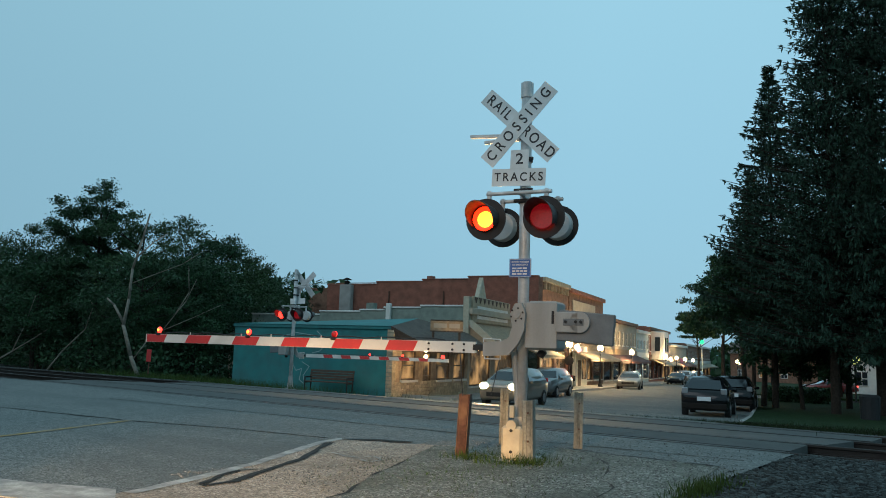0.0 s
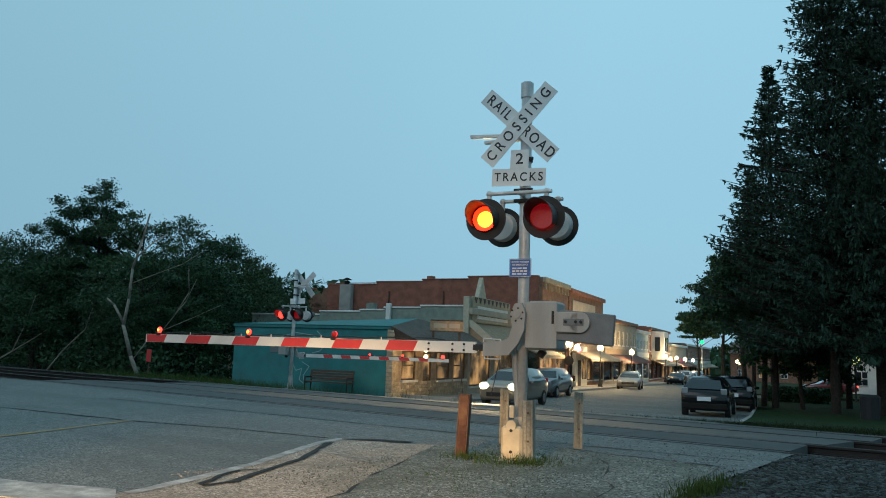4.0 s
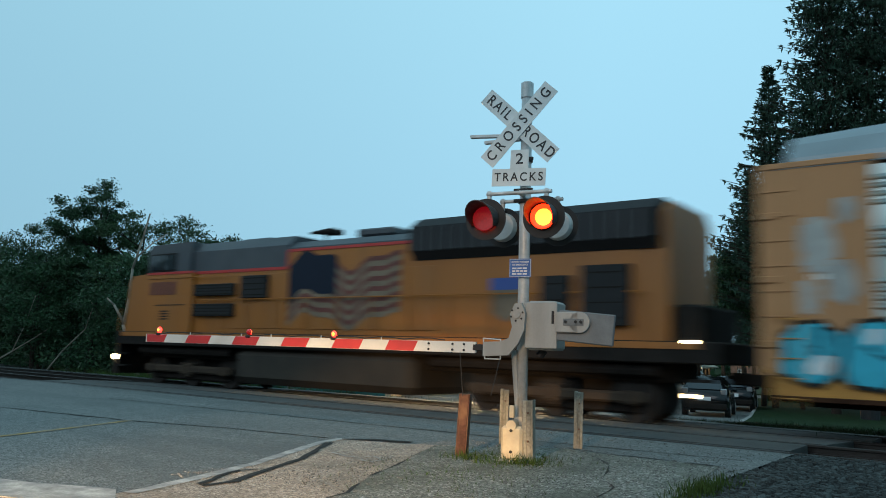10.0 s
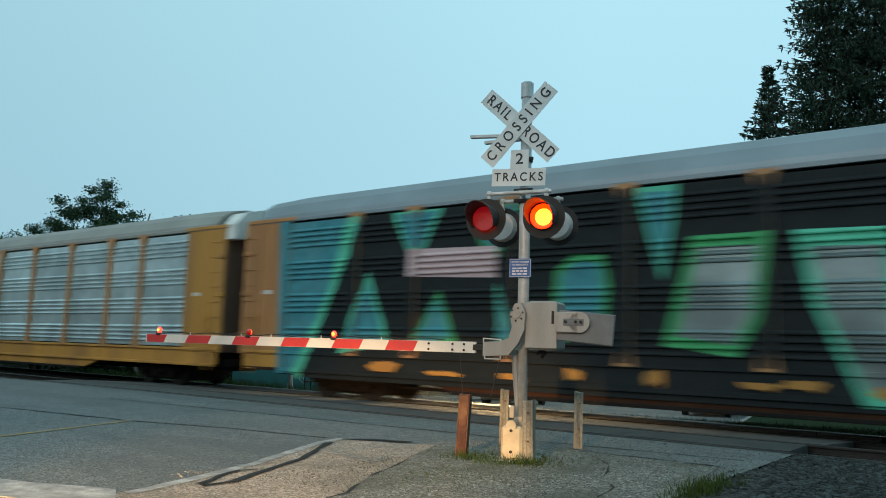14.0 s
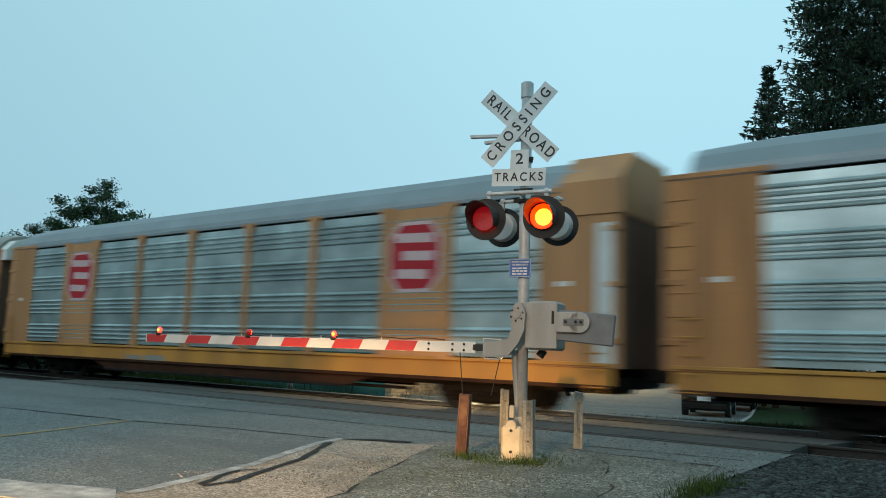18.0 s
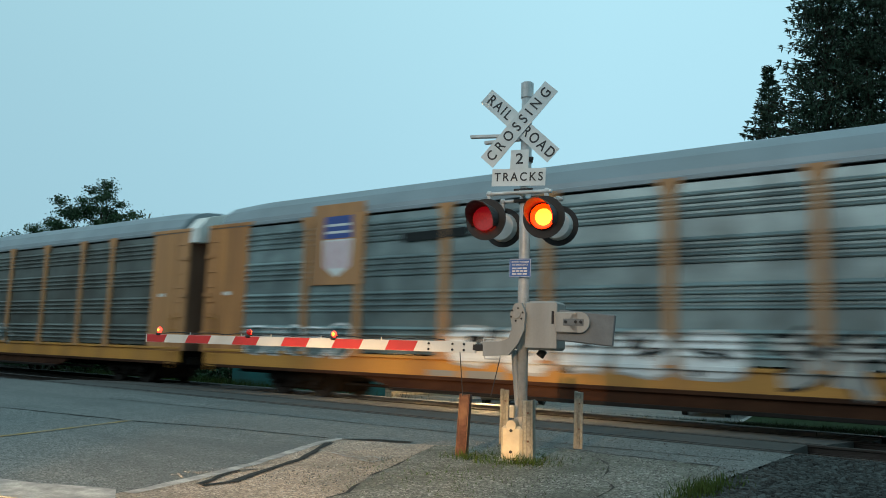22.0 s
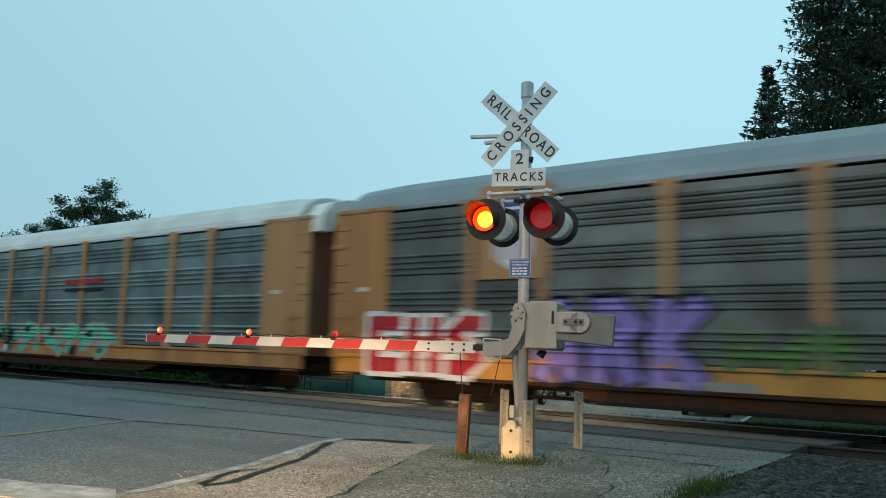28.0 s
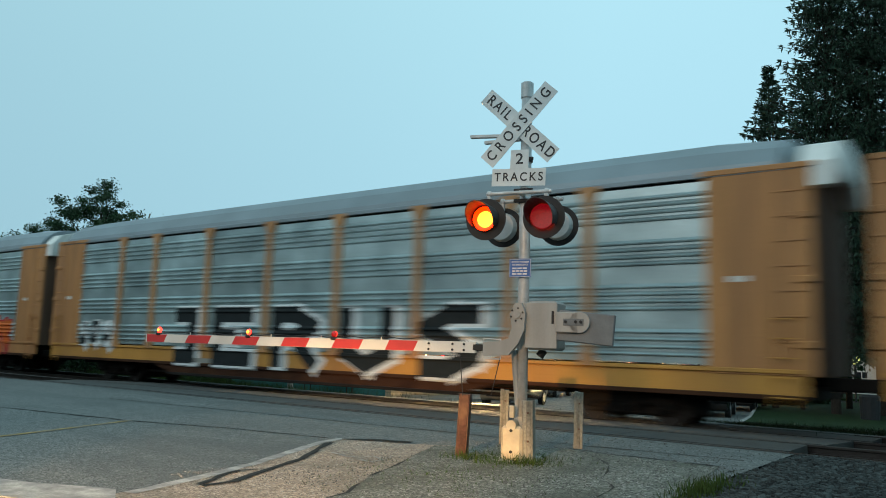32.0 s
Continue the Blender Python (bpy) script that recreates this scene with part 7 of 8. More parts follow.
def car(m, paint, label, kind="sedan", tail=TAIL_DARK, head=None, group="parked cars"):
    """Front towards local -y. Lofted body, glass house, wheels, lamps, plate."""
    c = thing("car", m, label, "car", group)
    L = 4.5
    if kind == "suv":
        st = ((-2.25, 0.45, 0.85, 0.86, 0.72, 0.7), (-2.15, 0.28, 0.95, 0.97, 0.86, 0.82), (-1.1, 0.25, 1.05, 1.07, 0.9, 0.85), (-0.45, 0.25, 1.03, 1.52, 0.91, 0.64), (0.5, 0.25, 1.04, 1.62, 0.92, 0.64), (1.6, 0.26, 1.06, 1.56, 0.91, 0.6), (2.1, 0.3, 1.04, 1.1, 0.89, 0.76), (2.27, 0.42, 0.9, 0.95, 0.83, 0.74))
    else:
        st = ((-2.25, 0.4, 0.65, 0.66, 0.72, 0.7), (-2.1, 0.24, 0.74, 0.76, 0.86, 0.82), (-1.0, 0.22, 0.9, 0.92, 0.89, 0.84), (-0.2, 0.22, 0.92, 1.4, 0.9, 0.62), (0.8, 0.22, 0.94, 1.44, 0.9, 0.63), (1.55, 0.22, 0.96, 1.0, 0.9, 0.82), (2.1, 0.26, 0.94, 0.97, 0.86, 0.8), (2.25, 0.42, 0.8, 0.82, 0.8, 0.76))
    bm = B()
    prev = None
    for y, zb, zw, zt, wb, wt in st:
        ring = [bm.verts.new(p) for p in ((-wb * 0.92, y, zb), (-wb, y, zb + 0.22), (-wb, y, zw), (-wt, y, zt), (wt, y, zt), (wb, y, zw), (wb, y, zb + 0.22), (wb * 0.92, y, zb))]
        if prev:
            for i in range(8):
                j = (i + 1) % 8
                bm.faces.new((prev[i], prev[j], ring[j], ring[i]))
        else:
            bm.faces.new(ring[::-1])
        prev = ring
    bm.faces.new(prev)
    bmesh.ops.recalc_face_normals(bm, faces=bm.faces)
    bmesh.ops.bevel(bm, geom=bm.edges[:], offset=0.055, segments=2, affect="EDGES")
    part("body", bm, paint, c, "", True)
    # glass, a little proud of the body
    def quad(name, pts):
        bm = B()
        f = bm.faces.new([bm.verts.new(p) for p in pts])
        bmesh.ops.recalc_face_normals(bm, faces=bm.faces)
        got = bmesh.ops.extrude_face_region(bm, geom=[f])
        bmesh.ops.translate(bm, verts=[x for x in got["geom"] if isinstance(x, bmesh.types.BMVert)], vec=f.normal * 0.004)
        part(name, bm, PANE, c)
    a, b2, e2, g = st[2], st[3], st[-4 if kind == "sedan" else -3], st[-3 if kind == "sedan" else -2]
    quad("windscreen", ((-a[5] * 0.93, a[0] - 0.01, a[3] + 0.03), (a[5] * 0.93, a[0] - 0.01, a[3] + 0.03), (b2[5] * 0.93, b2[0] - 0.03, b2[3] - 0.03), (-b2[5] * 0.93, b2[0] - 0.03, b2[3] - 0.03)))
    quad("rear_window", ((-g[5] * 0.9, g[0] + 0.0, g[3] + 0.04), (g[5] * 0.9, g[0] + 0.0, g[3] + 0.04), (e2[5] * 0.93, e2[0] + 0.045, e2[3] - 0.05), (-e2[5] * 0.93, e2[0] + 0.045, e2[3] - 0.05)))
    for s in (-1, 1):
        q0, q1 = st[3], e2
        quad("side_window", ((s * (q0[4] + 0.004), q0[0] - 0.35, q0[2] + 0.04), (s * (q1[4] + 0.004), q1[0] + 0.1, q1[2] + 0.04), (s * (q1[5] + 0.035), q1[0] - 0.05, q1[3] - 0.08), (s * (q0[5] + 0.035), q0[0] + 0.05, q0[3] - 0.08)))
        part("mirror", add_box(B(), (s * 0.92, -0.75, 0.98), (s * 1.06, -0.6, 1.12), 0.03), paint, c)
        zl = 0.86 if kind == "suv" else 0.62
        # lit headlights drawn larger than unlit ones, their glare put into the shape
        part("headlight", add_ball(B(), (s * 0.63, -2.2, zl), 0.17 if head else 0.13, 12, (1.2, 0.5, 0.9)), head or RIM, c, "", True)
        part("tail_light", box((s * 0.62, 2.16, zl + 0.08), (s * 0.86, 2.25, zl + 0.32), 0.03), tail, c)
        for y in (-1.38, 1.38):
            w = part("wheel", add_tube(B(), (s * 0.72, y, 0.33), (s * 0.93, y, 0.33), 0.33, seg=20), RUBBER, c)
            part("rim", add_tube(B(), (s * 0.9, y, 0.33), (s * 0.94, y, 0.33), 0.2, seg=14), RIM, w)
    part("bumper", box((-0.86, 2.18, 0.35), (0.86, 2.3, 0.6), 0.04), UNDER if kind == "suv" else paint, c)
    part("plate", box((-0.26, 2.28 if kind == "suv" else 2.27, 0.68), (0.26, 2.32, 0.84), 0.004), PLATE, c)
    part("grille", box((-0.5, -2.28, 0.45), (0.5, -2.2, 0.62), 0.01), GRILLE, c)
    return c


car(street(35.2, -3.2, 0, 180), CAR_BLACK, "black sport utility car parked at the kerb, seen from behind", "suv", tail=RIM)
car(street(41.5, -2.55, 0, 180), CAR_BLACK, "black car parked ahead of the sport utility car", "suv", tail=RIM)
car(street(33.4, -11.2, 0, 0), CAR_TAN, "car waiting at the crossing with bright headlights", "suv", head=HEADLIGHT, group="waiting cars")
car(street(44.5, -12.9, 0.0, 0), CAR_SILVER, "silver wagon parked at the shops", "suv")
car(street(66.0, -12.2, 0, 6), CAR_SILVER, "silver sedan parked before the shops", "sedan")
for i, pm in enumerate((CAR_BLACK, CAR_SILVER, CAR_TAN, CAR_SILVER)):
    car(street(95 + i * 7.0, -12.2, 0, 0), pm, "car parked far down the street before the shops", "suv" if i % 2 else "sedan")
car(street(83.0, 3.2, 0.02, -80), CAR_RED, "dark red car with a lit tail lamp beyond the park", "sedan", tail=TAIL_LIT)
LATE_CAR = car(street(44.0, -9.2, 0, 0), CAR_TAN, "car with lit headlights rolling up behind the train", "sedan", head=HEADLIGHT, group="waiting cars")

# round clock on a post, lit
ck = thing("post_clock", street(60, 3.9, 0.05), "lit round clock on a black post in the park", "clock")
part("post", tube((0, 0, 0), (0, 0, 2.5), 0.06, seg=10), BLACK, ck)
part("case", tube((0, -0.1, 2.8), (0, 0.1, 2.8), 0.36, seg=20), BLACK, ck)
part("dial", tube((0, -0.12, 2.8), (0, -0.1, 2.8), 0.3, seg=20), mat("clock_dial", (0.6, 0.55, 0.2), 0.4, vary=0.02, glow=(0.85, 0.9, 0.25), strength=1.6), ck)
part("pointer", box((-0.015, -0.125, 2.8), (0.015, -0.12, 3.02)), BLACK, ck)
part("pointer", box((-0.012, -0.127, 2.788), (0.16, -0.122, 2.812)), BLACK, ck)
# dark litter bin and shop tables
bin_ = thing("litter_bin", street(37, 2.9, 0.08), "black slatted litter bin on the lawn", "litter bin")
part("bin_body", tube((0, 0, 0), (0, 0, 0.95), 0.36, 0.4, 14), BLACK, bin_)
part("bin_lid", tube((0, 0, 0.95), (0, 0, 1.05), 0.42, 0.3, 14), BLACK, bin_)
for u in (55.5, 57.0):
    tb = thing("cafe_table", street(u, -14.9, 0.14), "small dark cafe table on the pavement", "table", "cafe tables")
    part("tabletop", tube((0, 0, 0.72), (0, 0, 0.75), 0.4, seg=14), BLACK, tb)
    part("leg", tube((0, 0, 0), (0, 0, 0.72), 0.04, seg=8), BLACK, tb)
    for s in (-0.6, 0.6):
        ch = thing("cafe_chair", street(u + s, -14.9, 0.14), "dark metal cafe chair", "chair", "cafe chairs")
        part("seat", box((-0.2, -0.2, 0.43), (0.2, 0.2, 0.46), 0.01), BLACK, ch)
        part("backrest", box((-0.2, 0.17 * (1 if s > 0 else -1) - 0.02, 0.46), (0.2, 0.17 * (1 if s > 0 else -1) + 0.02, 0.85), 0.01), BLACK, ch)
        for a in (-0.17, 0.17):
            for d in (-0.17, 0.17):
                part("leg", tube((a, d, 0), (a, d, 0.43), 0.015, seg=5), BLACK, ch)
# small red marker by the tracks
mk = thing("track_marker", pose(-29.0, 19.0, -0.05), "small red sign on a post beside the track", "marker")
part("post", tube((0, 0, 0), (0, 0, 1.0), 0.03, seg=6), RUST, mk)
part("plate", box((-0.16, -0.04, 0.5), (0.16, -0.02, 1.0), 0.01), ARM_RED, mk)

# ---- trees, grass, stones ----


def leaf_mesh(name, centres, sizes, material, droop=0.0, seed=0, slim=0.55, ways=None):
    """Many small separate leaf blades in one mesh."""
    rs = np.random.RandomState(seed)
    n = len(centres)
    ax = rs.normal(size=(n, 3)) if ways is None else ways + rs.normal(size=(n, 3)) * 0.28
    ax[:, 2] -= droop
    ax /= np.linalg.norm(ax, axis=1)[:, None]
    bx = rs.normal(size=(n, 3))
    bx -= (bx * ax).sum(1)[:, None] * ax
    bx /= np.linalg.norm(bx, axis=1)[:, None]
    s = np.asarray(sizes)[:, None]
    vs = np.stack([centres - ax * s * 0.5, centres + bx * s * slim * 0.5, centres + ax * s * 0.5, centres - bx * s * slim * 0.5], 1).reshape(-1, 3)
    fs = np.arange(4 * n).reshape(-1, 4)
    me = bpy.data.meshes.new(name)
    me.from_pydata(vs.tolist(), [], fs.tolist())
    me.materials.append(material)
    return me


def broad_tree(x, y, h, spread, seed, leaf=LEAF, dense=1.0, z=None, label="dense leafy tree at the wood's edge", group="trees of the wood", base=0.25, size=0.15, floor=0.3):
    """Tapered trunk, limbs, twigs and a crown of leaf clumps with gaps."""
    rnd = random.Random(seed)
    rs = np.random.RandomState(seed)
    t = thing("tree", pose(x, y, (ground_z(y) if z is None else z) - 0.05), label, "tree", group)
    bm = B()
    top = Vector((rnd.uniform(-0.4, 0.4), rnd.uniform(-0.4, 0.4), h * 0.8))
    pts = [Vector((0, 0, 0)), Vector((rnd.uniform(-0.2, 0.2), rnd.uniform(-0.2, 0.2), h * 0.35)), top]
    r = 0.019 * h
    add_tube(bm, pts[0], pts[1], r, r * 0.7, 8)
    add_tube(bm, pts[1], pts[2], r * 0.7, r * 0.15, 8)
    part("trunk", bm, BARK, t)
    bm = B()
    tips = []
    n = 16
    for i in range(n):
        f = base + (0.95 - base) * (i + rnd.random()) / n
        a = i * 2.4 + rnd.uniform(-0.4, 0.4)
        p = pts[0].lerp(pts[1], f / 0.45) if f < 0.45 else pts[1].lerp(top, (f - 0.45) / 0.55)
        reach = spread * (0.45 + 0.75 * math.sin(math.pi * min(1, (f - base * 0.6) / (1.05 - base * 0.6)))) * rnd.uniform(0.65, 1.1)
        q = p + Vector((math.cos(a) * reach, math.sin(a) * reach, h * rnd.uniform(0.06, 0.2)))
        add_tube(bm, p, q, r * 0.3, r * 0.08, 5)
        tips.append((q, reach))
        for _ in range(2):
            s = p.lerp(q, rnd.uniform(0.4, 0.9))
            e2 = s + Vector((rnd.uniform(-1, 1), rnd.uniform(-1, 1), rnd.uniform(0.1, 0.9))) * spread * 0.4
            add_tube(bm, s, e2, r * 0.1, r * 0.04, 4)
            tips.append((e2, spread * 0.5))
    tips.append((top + Vector((0, 0, h * 0.12)), spread * 0.5))
    tagged(part("limb_work", bm, BARK, t), kind="stuff")
    cs, zs = [], []
    for q, reach in tips:
        for _ in range(3):
            c = np.array(q) + rs.normal(size=3) * np.array((0.34, 0.34, 0.24)) * spread * 0.62
            k = int(125 * dense)
            cl = c + rs.normal(size=(k, 3)) * np.array((0.3, 0.3, 0.17)) * spread * 0.36
            cs.append(cl)
            zs.append(rs.uniform(0.6, 1.25, k) * size)
    cs = np.concatenate(cs)
    zs = np.concatenate(zs)
    keep = (cs[:, 2] < h * 1.02) & (cs[:, 2] > floor)
    me = leaf_mesh("crown", cs[keep], zs[keep], leaf, 0.3, seed)
    ob = new("crown", me)
    ob.parent = t
    return t


WOOD = [(-52.5, 23.0, 8.4, 2.6, 1.2), (-50.0, 25.0, 9.1, 2.6, 1), (-44.5, 25.2, 12.1, 2.3, 2.3), (-41.8, 26.2, 10.2, 2.5, 1), (-42.4, 30.0, 10.2, 2.6, 1),
        (-43.0, 32.6, 9.9, 2.4, 1), (-43.4, 35.4, 9.2, 2.3, 1), (-46.8, 40.0, 8.6, 2.4, 1), (-58.0, 55.0, 9.4, 2.4, 0.8), (-60.0, 23.0, 8.0, 3.0, 1), (-37.0, 23.4, 6.4, 2.4, 1), (-36.5, 26.5, 7.0, 2.2, 1), (-38.5, 31.0, 7.3, 2.2, 1),
        (-46.0, 22.6, 6.6, 2.6, 1), (-53.0, 27.5, 9.6, 2.8, 1), (-70, 24, 9, 3.2, 1), (-56, 34, 9, 3, 1)]
for i, (x, y, h, sp, d) in enumerate(WOOD):
    broad_tree(x, y, h, sp, 100 + i, LEAF if i % 3 else LEAF_PALE, d, base=0.12)
# undergrowth at the wood's foot
rs = np.random.RandomState(7)
cs = np.stack([rs.uniform(-75, -33, 16000), rs.uniform(21.5, 33, 16000), np.zeros(16000)], 1)
cs[:, 2] = np.abs(rs.normal(size=16000)) * 1.0 + 0.05 - np.clip((cs[:, 1] - 19) * 0.085, 0, 0.95)
tagged(new("undergrowth", leaf_mesh("undergrowth", cs, rs.uniform(0.14, 0.32, 16000), LEAF, 0.1, 7)), "dark leafy undergrowth below the trees", "bushes", kind="stuff")
# dark woods behind
cs = np.stack([rs.uniform(-130, -48, 14000), rs.uniform(30, 62, 14000), rs.uniform(-1, 7.4, 14000)], 1)
tagged(new("far_wood", leaf_mesh("far_wood", cs, rs.uniform(0.6, 1.3, 14000), LEAF, 0.1, 8)), "dark wood behind the first trees", "wood", kind="stuff")


def bare_tree(x, y, limbs, label, r=0.16):
    t = thing("dead_tree", pose(x, y, ground_z(y) - 0.05, 0, 0, 0), label, "dead tree", "dead trees")
    for nm, pts, rr in limbs:
        bm = B()
        for i, (a, b2) in enumerate(zip(pts, pts[1:])):
            k0, k1 = 1 - i / len(pts), 1 - (i + 1) / len(pts)
            add_tube(bm, a, b2, rr * (0.25 + 0.75 * k0), rr * (0.25 + 0.75 * k1), 7)
            add_ball(bm, b2, rr * (0.25 + 0.75 * k1), 7)
        part(nm, bm, PALE_BARK, t, "", True)


# lateral offsets run along (0.8, 0.6)
def lat(d, z, out=0.0):
    return (0.8 * d - 0.6 * out, 0.6 * d + 0.8 * out, z)


bare_tree(-32.6, 20.9, (("trunk", [lat(0, 0), lat(-0.45, 1.0), lat(-0.9, 2.4), lat(-0.75, 3.6), lat(-0.7, 5.0), lat(-0.35, 6.4), lat(-0.1, 7.6)], 0.1),
                        ("limb", [lat(-0.9, 2.5), lat(-1.4, 3.3), lat(-1.75, 3.6)], 0.07),
                        ("limb", [lat(-0.3, 0.9), lat(0.3, 1.8), lat(0.9, 2.2), lat(1.9, 3.6), lat(2.3, 4.6)], 0.03),
                        ("limb", [lat(0.9, 2.2), lat(2.2, 2.8), lat(3.6, 3.5)], 0.018),
                        ("limb", [lat(-0.75, 4.3), lat(0.4, 4.8), lat(1.6, 5.3), lat(2.6, 6.0)], 0.02),
                        ("limb", [lat(1.4, 2.9), lat(2.0, 4.0), lat(1.9, 5.2)], 0.025),
                        ("limb", [lat(-0.5, 5.6), lat(0.2, 6.3), lat(0.8, 6.7)], 0.04)), "bleached bare dead tree at the wood's edge")
bare_tree(-40.0, 20.6, (("trunk", [lat(-0.2, 0), lat(0.5, 1.0), lat(1.6, 2.2), lat(1.9, 3.4), lat(1.7, 3.7)], 0.045),), "thin bleached leaning stem at the wood's edge")
bare_tree(-45.5, 20.8, (("trunk", [lat(-1, 0), lat(0.4, 0.9), lat(1.6, 1.7), lat(2.4, 2.3)], 0.05), ("limb", [lat(0.4, 0.9), lat(0.9, 2.2), lat(1.4, 4.0)], 0.04), ("limb", [lat(-0.5, 0.4), lat(-1.0, 2.6), lat(-0.6, 4.4)], 0.04)), "grey bare brushwood at the wood's edge")


def spruce(x, y, h, spread, seed, bare=0.16, taper=0.8, label="tall dark spruce with drooping boughs in the park"):
    """Straight trunk, whorls of upswept boughs and hanging needle sprays."""
    rnd = random.Random(seed)
    rs = np.random.RandomState(seed)
    t = thing("spruce", pose(x, y, ground_z(y) - 0.05), label, "spruce", "spruces in the park")
    part("trunk", tube((0, 0, 0), (0, 0, h * 0.98), 0.0095 * h, 0.02, 9), BARK, t)
    bm = B()
    cs, zs, ws = [], [], []
    z = h * bare
    while z < h * 0.985:
        f = 1 - z / h
        reach0 = spread * (f ** taper) * (0.95 + 0.12 * math.sin(z * 2.3))
        for k in range(15):
            a = rnd.uniform(0, 6.283)
            reach = max(0.22, reach0 * rnd.choice((0.55, 0.8, 0.95, 1.0, 1.1)))
            out, side = np.array((math.cos(a), math.sin(a), 0)), np.array((-math.sin(a), math.cos(a), 0))
            p = np.array((0, 0, z + rnd.uniform(-0.15, 0.15)))
            drop, lift = -reach * rnd.uniform(0.15, 0.4), reach * rnd.uniform(0.22, 0.4)
            prev = p
            n = max(3, int(reach / 0.3))
            for i in range(1, n + 1):
                g = i / n
                q = p + out * reach * g + np.array((0, 0, drop * g + lift * g ** 3))
                if i in (n // 2, n) and reach > 0.6:
                    add_tube(bm, prev, q, 0.03, 0.012, 4, False)
                    prev = q
                if g < 0.25 and reach > 1.2:
                    continue
                m = int(8 + 6 * g)
                swing = rs.uniform(-1, 1, m)[:, None]
                off = side * swing * (0.1 + 0.34 * (1.15 - g) * min(1.0, reach * 0.5))
                hang = (rs.uniform(size=m) < 0.45)[:, None]
                way = out * (0.55 + 0.45 * g) + side * swing * 0.75 + np.array((0, 0, 0.22 * g))
                way = np.where(hang, way * 0.25 + np.array((0, 0, -1.0)), way)
                size = rs.uniform(0.14, 0.34, m) * (0.7 + 0.3 * min(1.0, reach))
                cs.append(q + off + way * size[:, None] * 0.35)
                zs.append(size)
                ws.append(way)
        z += 0.34 + 0.12 * f
    tagged(part("bough_work", bm, BARK, t), kind="stuff")
    me = leaf_mesh("needles", np.concatenate(cs), np.concatenate(zs), NEEDLE, 0.0, seed, 0.24, np.concatenate(ws))
    ob = new("needles", me)
    ob.parent = t


spruce(-10.15, 41.9, 18.1, 5.0, 31, 0.3, 0.95)
spruce(-7.0, 39.6, 23.5, 4.9, 32, 0.14, 0.7)
spruce(-5.3, 41.0, 27.0, 7.0, 33, 0.14)
spruce(-3.2, 40.5, 25.0, 5.8, 35, 0.14)
spruce(-12.8, 48.0, 14.0, 4.0, 34, 0.38, 0.9)
broad_tree(-8.9, 42.0, 6.0, 1.9, 208, LEAF, 1.5, label="low leafy tree under the spruces", group="street trees", base=0.25, size=0.18, floor=1.0)
# maples behind the spruces, towards the street
broad_tree(-14.0, 50.8, 9.4, 2.0, 201, LEAF, 1.1, floor=4.2, base=0.5, label="dark leafy street tree by the park", group="street trees", size=0.2)
broad_tree(-18.6, 61.5, 9.6, 2.3, 202, LEAF, 1.0, floor=4.6, base=0.5, label="dark leafy street tree by the park", group="street trees", size=0.2)
broad_tree(-25.6, 76.7, 8.0, 1.5, 203, LEAF, 1.0, floor=4.9, base=0.6, label="dark leafy street tree by the park", group="street trees", size=0.2)
broad_tree(-7.5, 46.0, 9.0, 4.2, 204, LEAF, 1.2, label="low leafy tree under the spruces", group="street trees", base=0.4, size=0.18, floor=1.5)
broad_tree(-2.5, 44.0, 9.5, 4.6, 205, LEAF, 1.2, label="low leafy tree under the spruces", group="street trees", base=0.42, size=0.18, floor=1.5)
broad_tree(-11.0, 43.0, 8.4, 2.1, 206, LEAF, 1.2, label="low leafy tree under the spruces", group="street trees", base=0.5, size=0.18, floor=4.0)
broad_tree(3.5, 46.0, 10.0, 5.0, 207, LEAF, 1.1, label="low leafy tree under the spruces", group="street trees", base=0.42, size=0.18, floor=1.5)
for i, (u, v, h) in enumerate(((170, -7, 9), (176, 0, 11), (168, 6, 10), (180, 14, 11))):
    m = street(u, v)
    broad_tree(m.translation.x, m.translation.y, h, 3.4, 210 + i, LEAF, 0.7, label="dark tree far down the street", group="street trees", base=0.2, size=0.5)
# unseen leaf screens added behind and left of the viewer to darken the train
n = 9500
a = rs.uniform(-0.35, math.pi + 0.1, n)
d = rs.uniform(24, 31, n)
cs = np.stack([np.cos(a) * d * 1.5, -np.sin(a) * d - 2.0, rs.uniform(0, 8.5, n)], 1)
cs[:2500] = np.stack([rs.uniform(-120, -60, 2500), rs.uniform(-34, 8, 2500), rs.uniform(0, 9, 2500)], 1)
tagged(new("far_wood", leaf_mesh("far_wood", cs, rs.uniform(1.2, 2.6, n), LEAF, 0.1, 10)), "unseen leaf screen added behind the viewer to dim light", "wood", kind="stuff")
for i, (u, v) in enumerate(((67, -1.0), (70, 3.5), (66, 7.5), (72, 12))):
    m = street(u, v)
    broad_tree(m.translation.x, m.translation.y, 8.5, 3.0, 220 + i, LEAF, 0.9, label="dark leafy tree in the park", group="street trees", base=0.3, size=0.24, floor=1.9)
# low clipped bushes at the back of the park
cs = np.stack([rs.uniform(51, 55, 7000), rs.uniform(-1.6, 2.2, 7000), rs.uniform(0.1, 0.95, 7000)], 1)
us, vs_ = cs[:, 0].copy(), cs[:, 1].copy()
cs[:, 0], cs[:, 1] = us * UX + vs_ * UY, us * UY - vs_ * UX
cs[:, 2] += np.array([ground_z(v) for v in cs[:, 1]])
tagged(new("hedge", leaf_mesh("hedge", cs, rs.uniform(0.12, 0.26, 7000), LEAF, 0.1, 11)), "dark bushes at the back of the park", "bushes", kind="stuff")
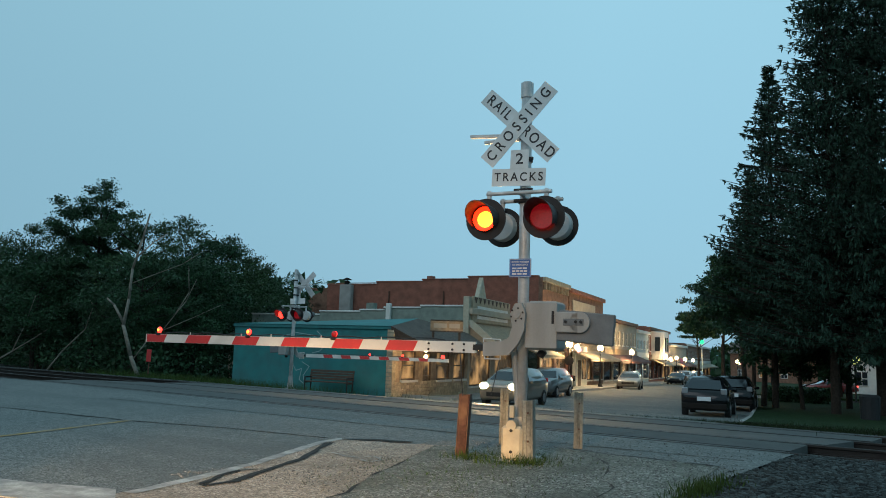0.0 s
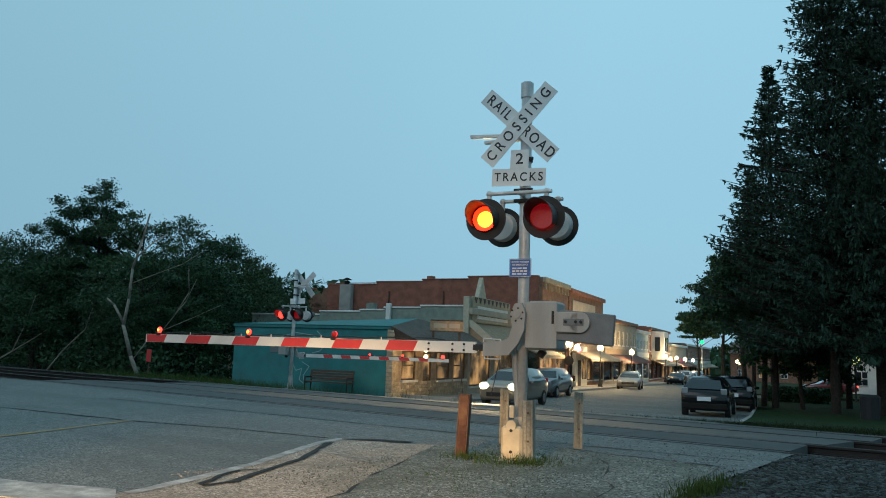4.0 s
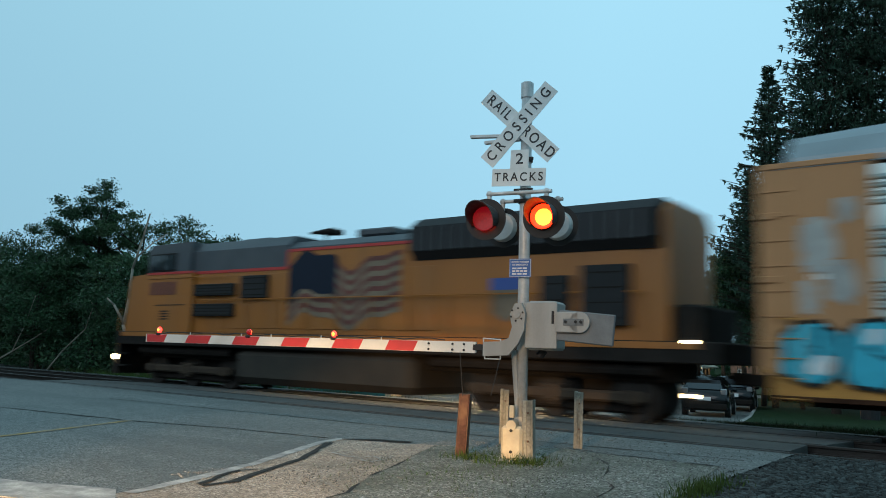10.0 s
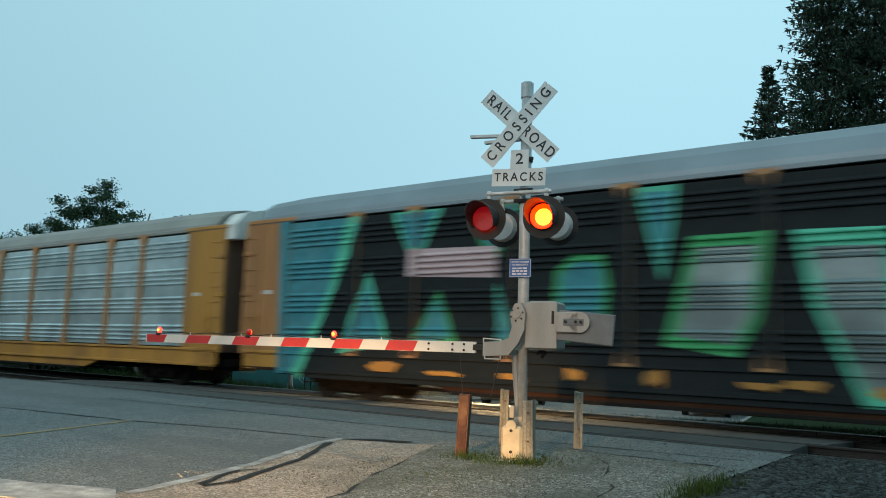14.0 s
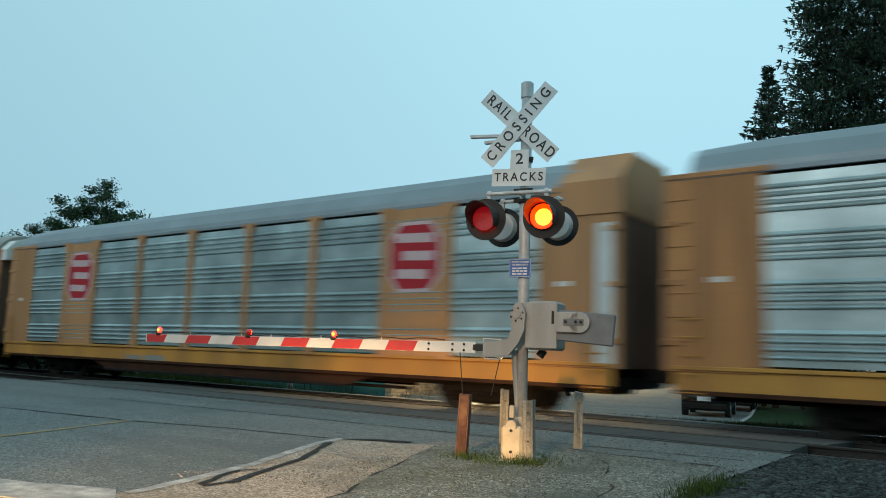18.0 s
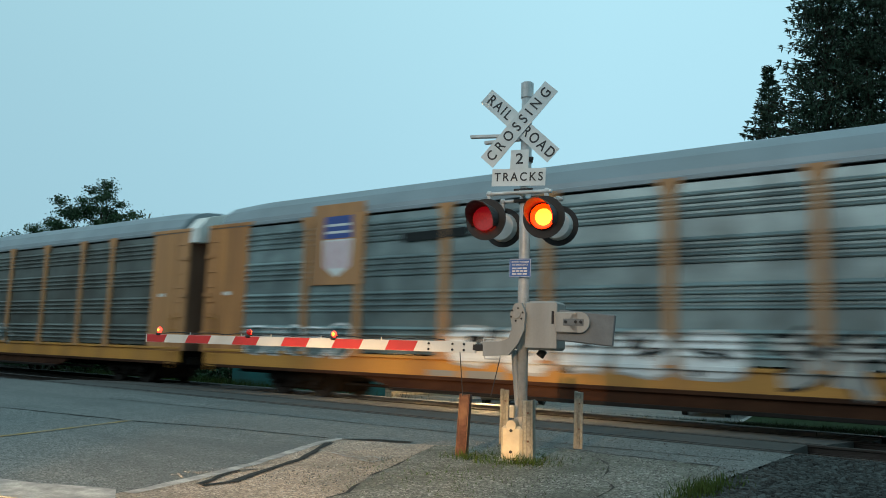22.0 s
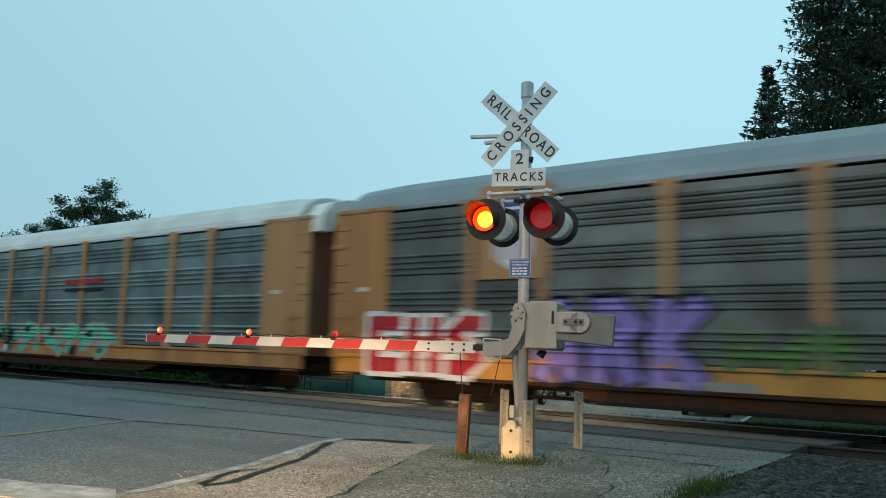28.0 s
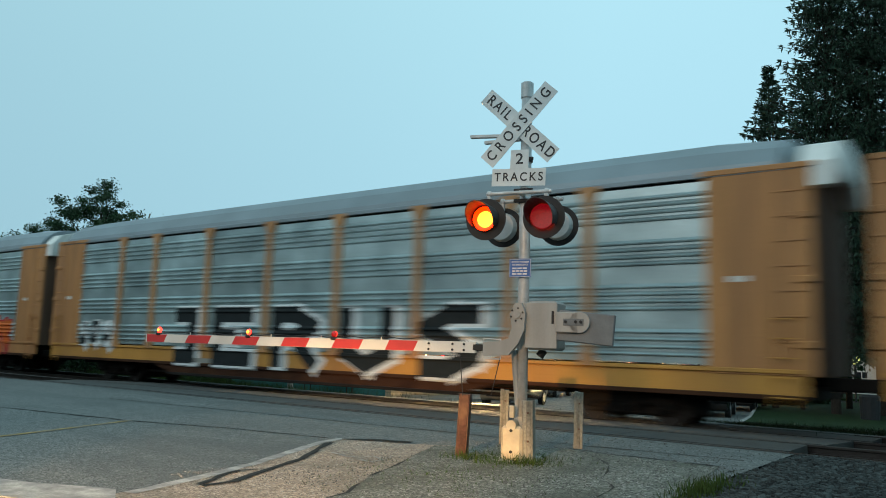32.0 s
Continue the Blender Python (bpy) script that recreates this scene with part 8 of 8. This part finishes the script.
# far leafy skyline closes the view
cs = np.stack([rs.uniform(-220, 160, 9000), rs.uniform(225, 300, 9000), rs.uniform(-4, 5, 9000)], 1)
tagged(new("far_wood", leaf_mesh("far_wood", cs, rs.uniform(2, 4, 9000), LEAF, 0.1, 9)), "low far trees beyond the town", "wood", kind="stuff")


def blades(name, cx, cy, sx, sy, n, hmax, seed, label, material=GRASS, zoff=0.0):
    rs = np.random.RandomState(seed)
    x = cx + rs.normal(size=n) * sx
    y = cy + rs.normal(size=n) * sy
    h = hmax * rs.uniform(0.3, 1.0, n)
    a = rs.uniform(0, 6.283, n)
    lean = rs.normal(size=(n, 2)) * 0.35 * h[:, None]
    z0 = np.array([ground_z(v) for v in y]) + zoff
    w = 0.006
    p0 = np.stack([x - w * np.cos(a), y - w * np.sin(a), z0], 1)
    p1 = np.stack([x + w * np.cos(a), y + w * np.sin(a), z0], 1)
    p2 = np.stack([x + lean[:, 0], y + lean[:, 1], z0 + h], 1)
    vs = np.stack([p0, p1, p2], 1).reshape(-1, 3)
    me = bpy.data.meshes.new(name)
    me.from_pydata(vs.tolist(), [], np.arange(3 * n).reshape(-1, 3).tolist())
    me.materials.append(material)
    return tagged(new(name, me), label, "grass", kind="stuff")


blades("grass_tuft", -5.35, 7.75, 0.12, 0.09, 130, 0.12, 41, "weedy grass at the foot of the rusty post")
blades("grass_tuft", -4.95, 7.65, 0.2, 0.12, 150, 0.1, 42, "weedy grass before the signal mast")
blades("grass_tuft", -4.6, 7.85, 0.12, 0.1, 170, 0.16, 43, "weedy grass at the foot of the grey post")
blades("grass_tuft", -4.95, 8.2, 0.4, 0.3, 650, 0.07, 44, "thin grass round the signal mast")
blades("grass_tuft", -2.55, 7.7, 0.1, 0.45, 700, 0.12, 45, "grass at the edge of the asphalt")
blades("grass_tuft", -4.7, 6.6, 0.6, 0.5, 500, 0.05, 46, "sparse weeds in the cracks")
blades("grass_verge", -5.0, 22.5, 1.6, 1.2, 4500, 0.12, 47, "rough grass verge behind the tracks", VERGE)
blades("grass_verge", -1.5, 22.0, 2.0, 1.4, 5000, 0.24, 48, "rough grass verge behind the tracks", VERGE)
blades("grass_verge", -28.5, 20.6, 4.5, 0.5, 5000, 0.35, 49, "rough grass beside the far rail")


def stones(name, n, xr, yr, size, seed, label, zf, material=BALLAST):
    """Loose broken stones, each an uneven block."""
    rs = np.random.RandomState(seed)
    base = np.array([(-1, -1, -0.6), (1, -0.8, -0.6), (0.9, 1, -0.6), (-0.9, 0.9, -0.6), (-0.6, -0.5, 0.7), (0.5, -0.6, 0.6), (0.6, 0.5, 0.75), (-0.5, 0.6, 0.6)])
    faces = np.array([(0, 3, 2, 1), (4, 5, 6, 7), (0, 1, 5, 4), (1, 2, 6, 5), (2, 3, 7, 6), (3, 0, 4, 7)])
    c = np.stack([rs.uniform(*xr, n), rs.uniform(*yr, n)], 1)
    s = size * rs.uniform(0.5, 1.3, n)
    v = base[None] * (1 + rs.uniform(-0.25, 0.25, (n, 8, 3))) * s[:, None, None] * rs.uniform(0.7, 1.2, (n, 1, 3))
    a = rs.uniform(0, 6.283, n)
    ca, sa = np.cos(a)[:, None], np.sin(a)[:, None]
    x = v[:, :, 0] * ca - v[:, :, 1] * sa + c[:, 0:1]
    y = v[:, :, 0] * sa + v[:, :, 1] * ca + c[:, 1:2]
    z = v[:, :, 2] + np.array([zf(p[0], p[1]) for p in c])[:, None] + s[:, None] * 0.3
    vs = np.stack([x, y, z], 2).reshape(-1, 3)
    fs = (faces[None] + (np.arange(n) * 8)[:, None, None]).reshape(-1, 4)
    me = bpy.data.meshes.new(name)
    me.from_pydata(vs.tolist(), [], fs.tolist())
    me.materials.append(material)
    return tagged(new(name, me), label, "ballast", kind="stuff")


stones("ballast", 13000, (-2.75, 1.4), (6.0, 11.9), 0.038, 51, "grey broken ballast beside the asphalt", lambda x, y: -0.05)
stones("ballast", 9000, (-2.7, 4.0), (11.9, 18.5), 0.036, 52, "dark ballast between the ties", lambda x, y: bed_z(y), DARK_BALLAST)
stones("ballast", 3500, (-4.0, 6.0), (18.5, 21.0), 0.04, 53, "dark ballast behind the rails", lambda x, y: bed_z(y), DARK_BALLAST)
stones("ballast", 9000, (-60, -24.1), (11.0, 20.0), 0.05, 54, "grey ballast along the tracks", lambda x, y: bed_z(y))
stones("gravel", 3000, (-6.0, -2.6), (5.0, 9.6), 0.007, 55, "loose grit on the old asphalt", lambda x, y: 0.0095, GRIT)
stones("gravel", 5500, (-6.6, -2.7), (4.6, 9.4), 0.0055, 57, "pale loose grit on the old asphalt", lambda x, y: 0.006, GRIT_PALE)
stones("gravel", 500, (-6.4, -2.8), (9.2, 11.5), 0.008, 56, "loose grit at the crossing", lambda x, y: 0.0, GRIT)



def motions():
    """Train, lamps and the late car."""
    for car, k in CARS:
        x0 = 200.51 + PITCH * k
        walk(car, [(0.0, pose(x0, TRACK_Y, 0)), (32.0, pose(x0 - SPEED * 32.0, TRACK_Y, 0))])
    xe = 200.51 - PITCH - 22.2
    walk(ENGINE, [(0.0, pose(xe, TRACK_Y, 0)), (32.0, pose(xe - SPEED * 32.0, TRACK_Y, 0))])
    walk(LATE_CAR, [(0.0, street(170, -9.6)), (17.0, street(150, -9.6)), (21.5, street(90, -9.6)), (24.0, street(48, -9.3)), (25.0, street(41.5, -8.6)), (27.0, street(40.5, -8.5)), (32.0, street(40.5, -8.5))])
    for turner, which in NEAR_MOVERS + FAR_MOVERS:
        at = turner.location.copy()
        # which 0 is lit first; the lamps swap every two thirds of a second
        lit = which == 0
        a = 0.0 if lit else 180.0
        rows = [(0.0, pose(*at, 0, 0, a))]
        t, n = 0.47, 0
        while t < 31.9:
            for i in range(4):
                rows.append((t - 0.05 + i * 0.0334, pose(*at, 0, 0, a + 60.0 * i)))
            a += 180.0
            t += 0.72 if n % 2 == 0 else 0.6093
            n += 1
        rows.append((32.0, pose(*at, 0, 0, a)))
        walk(turner, rows)


motions()
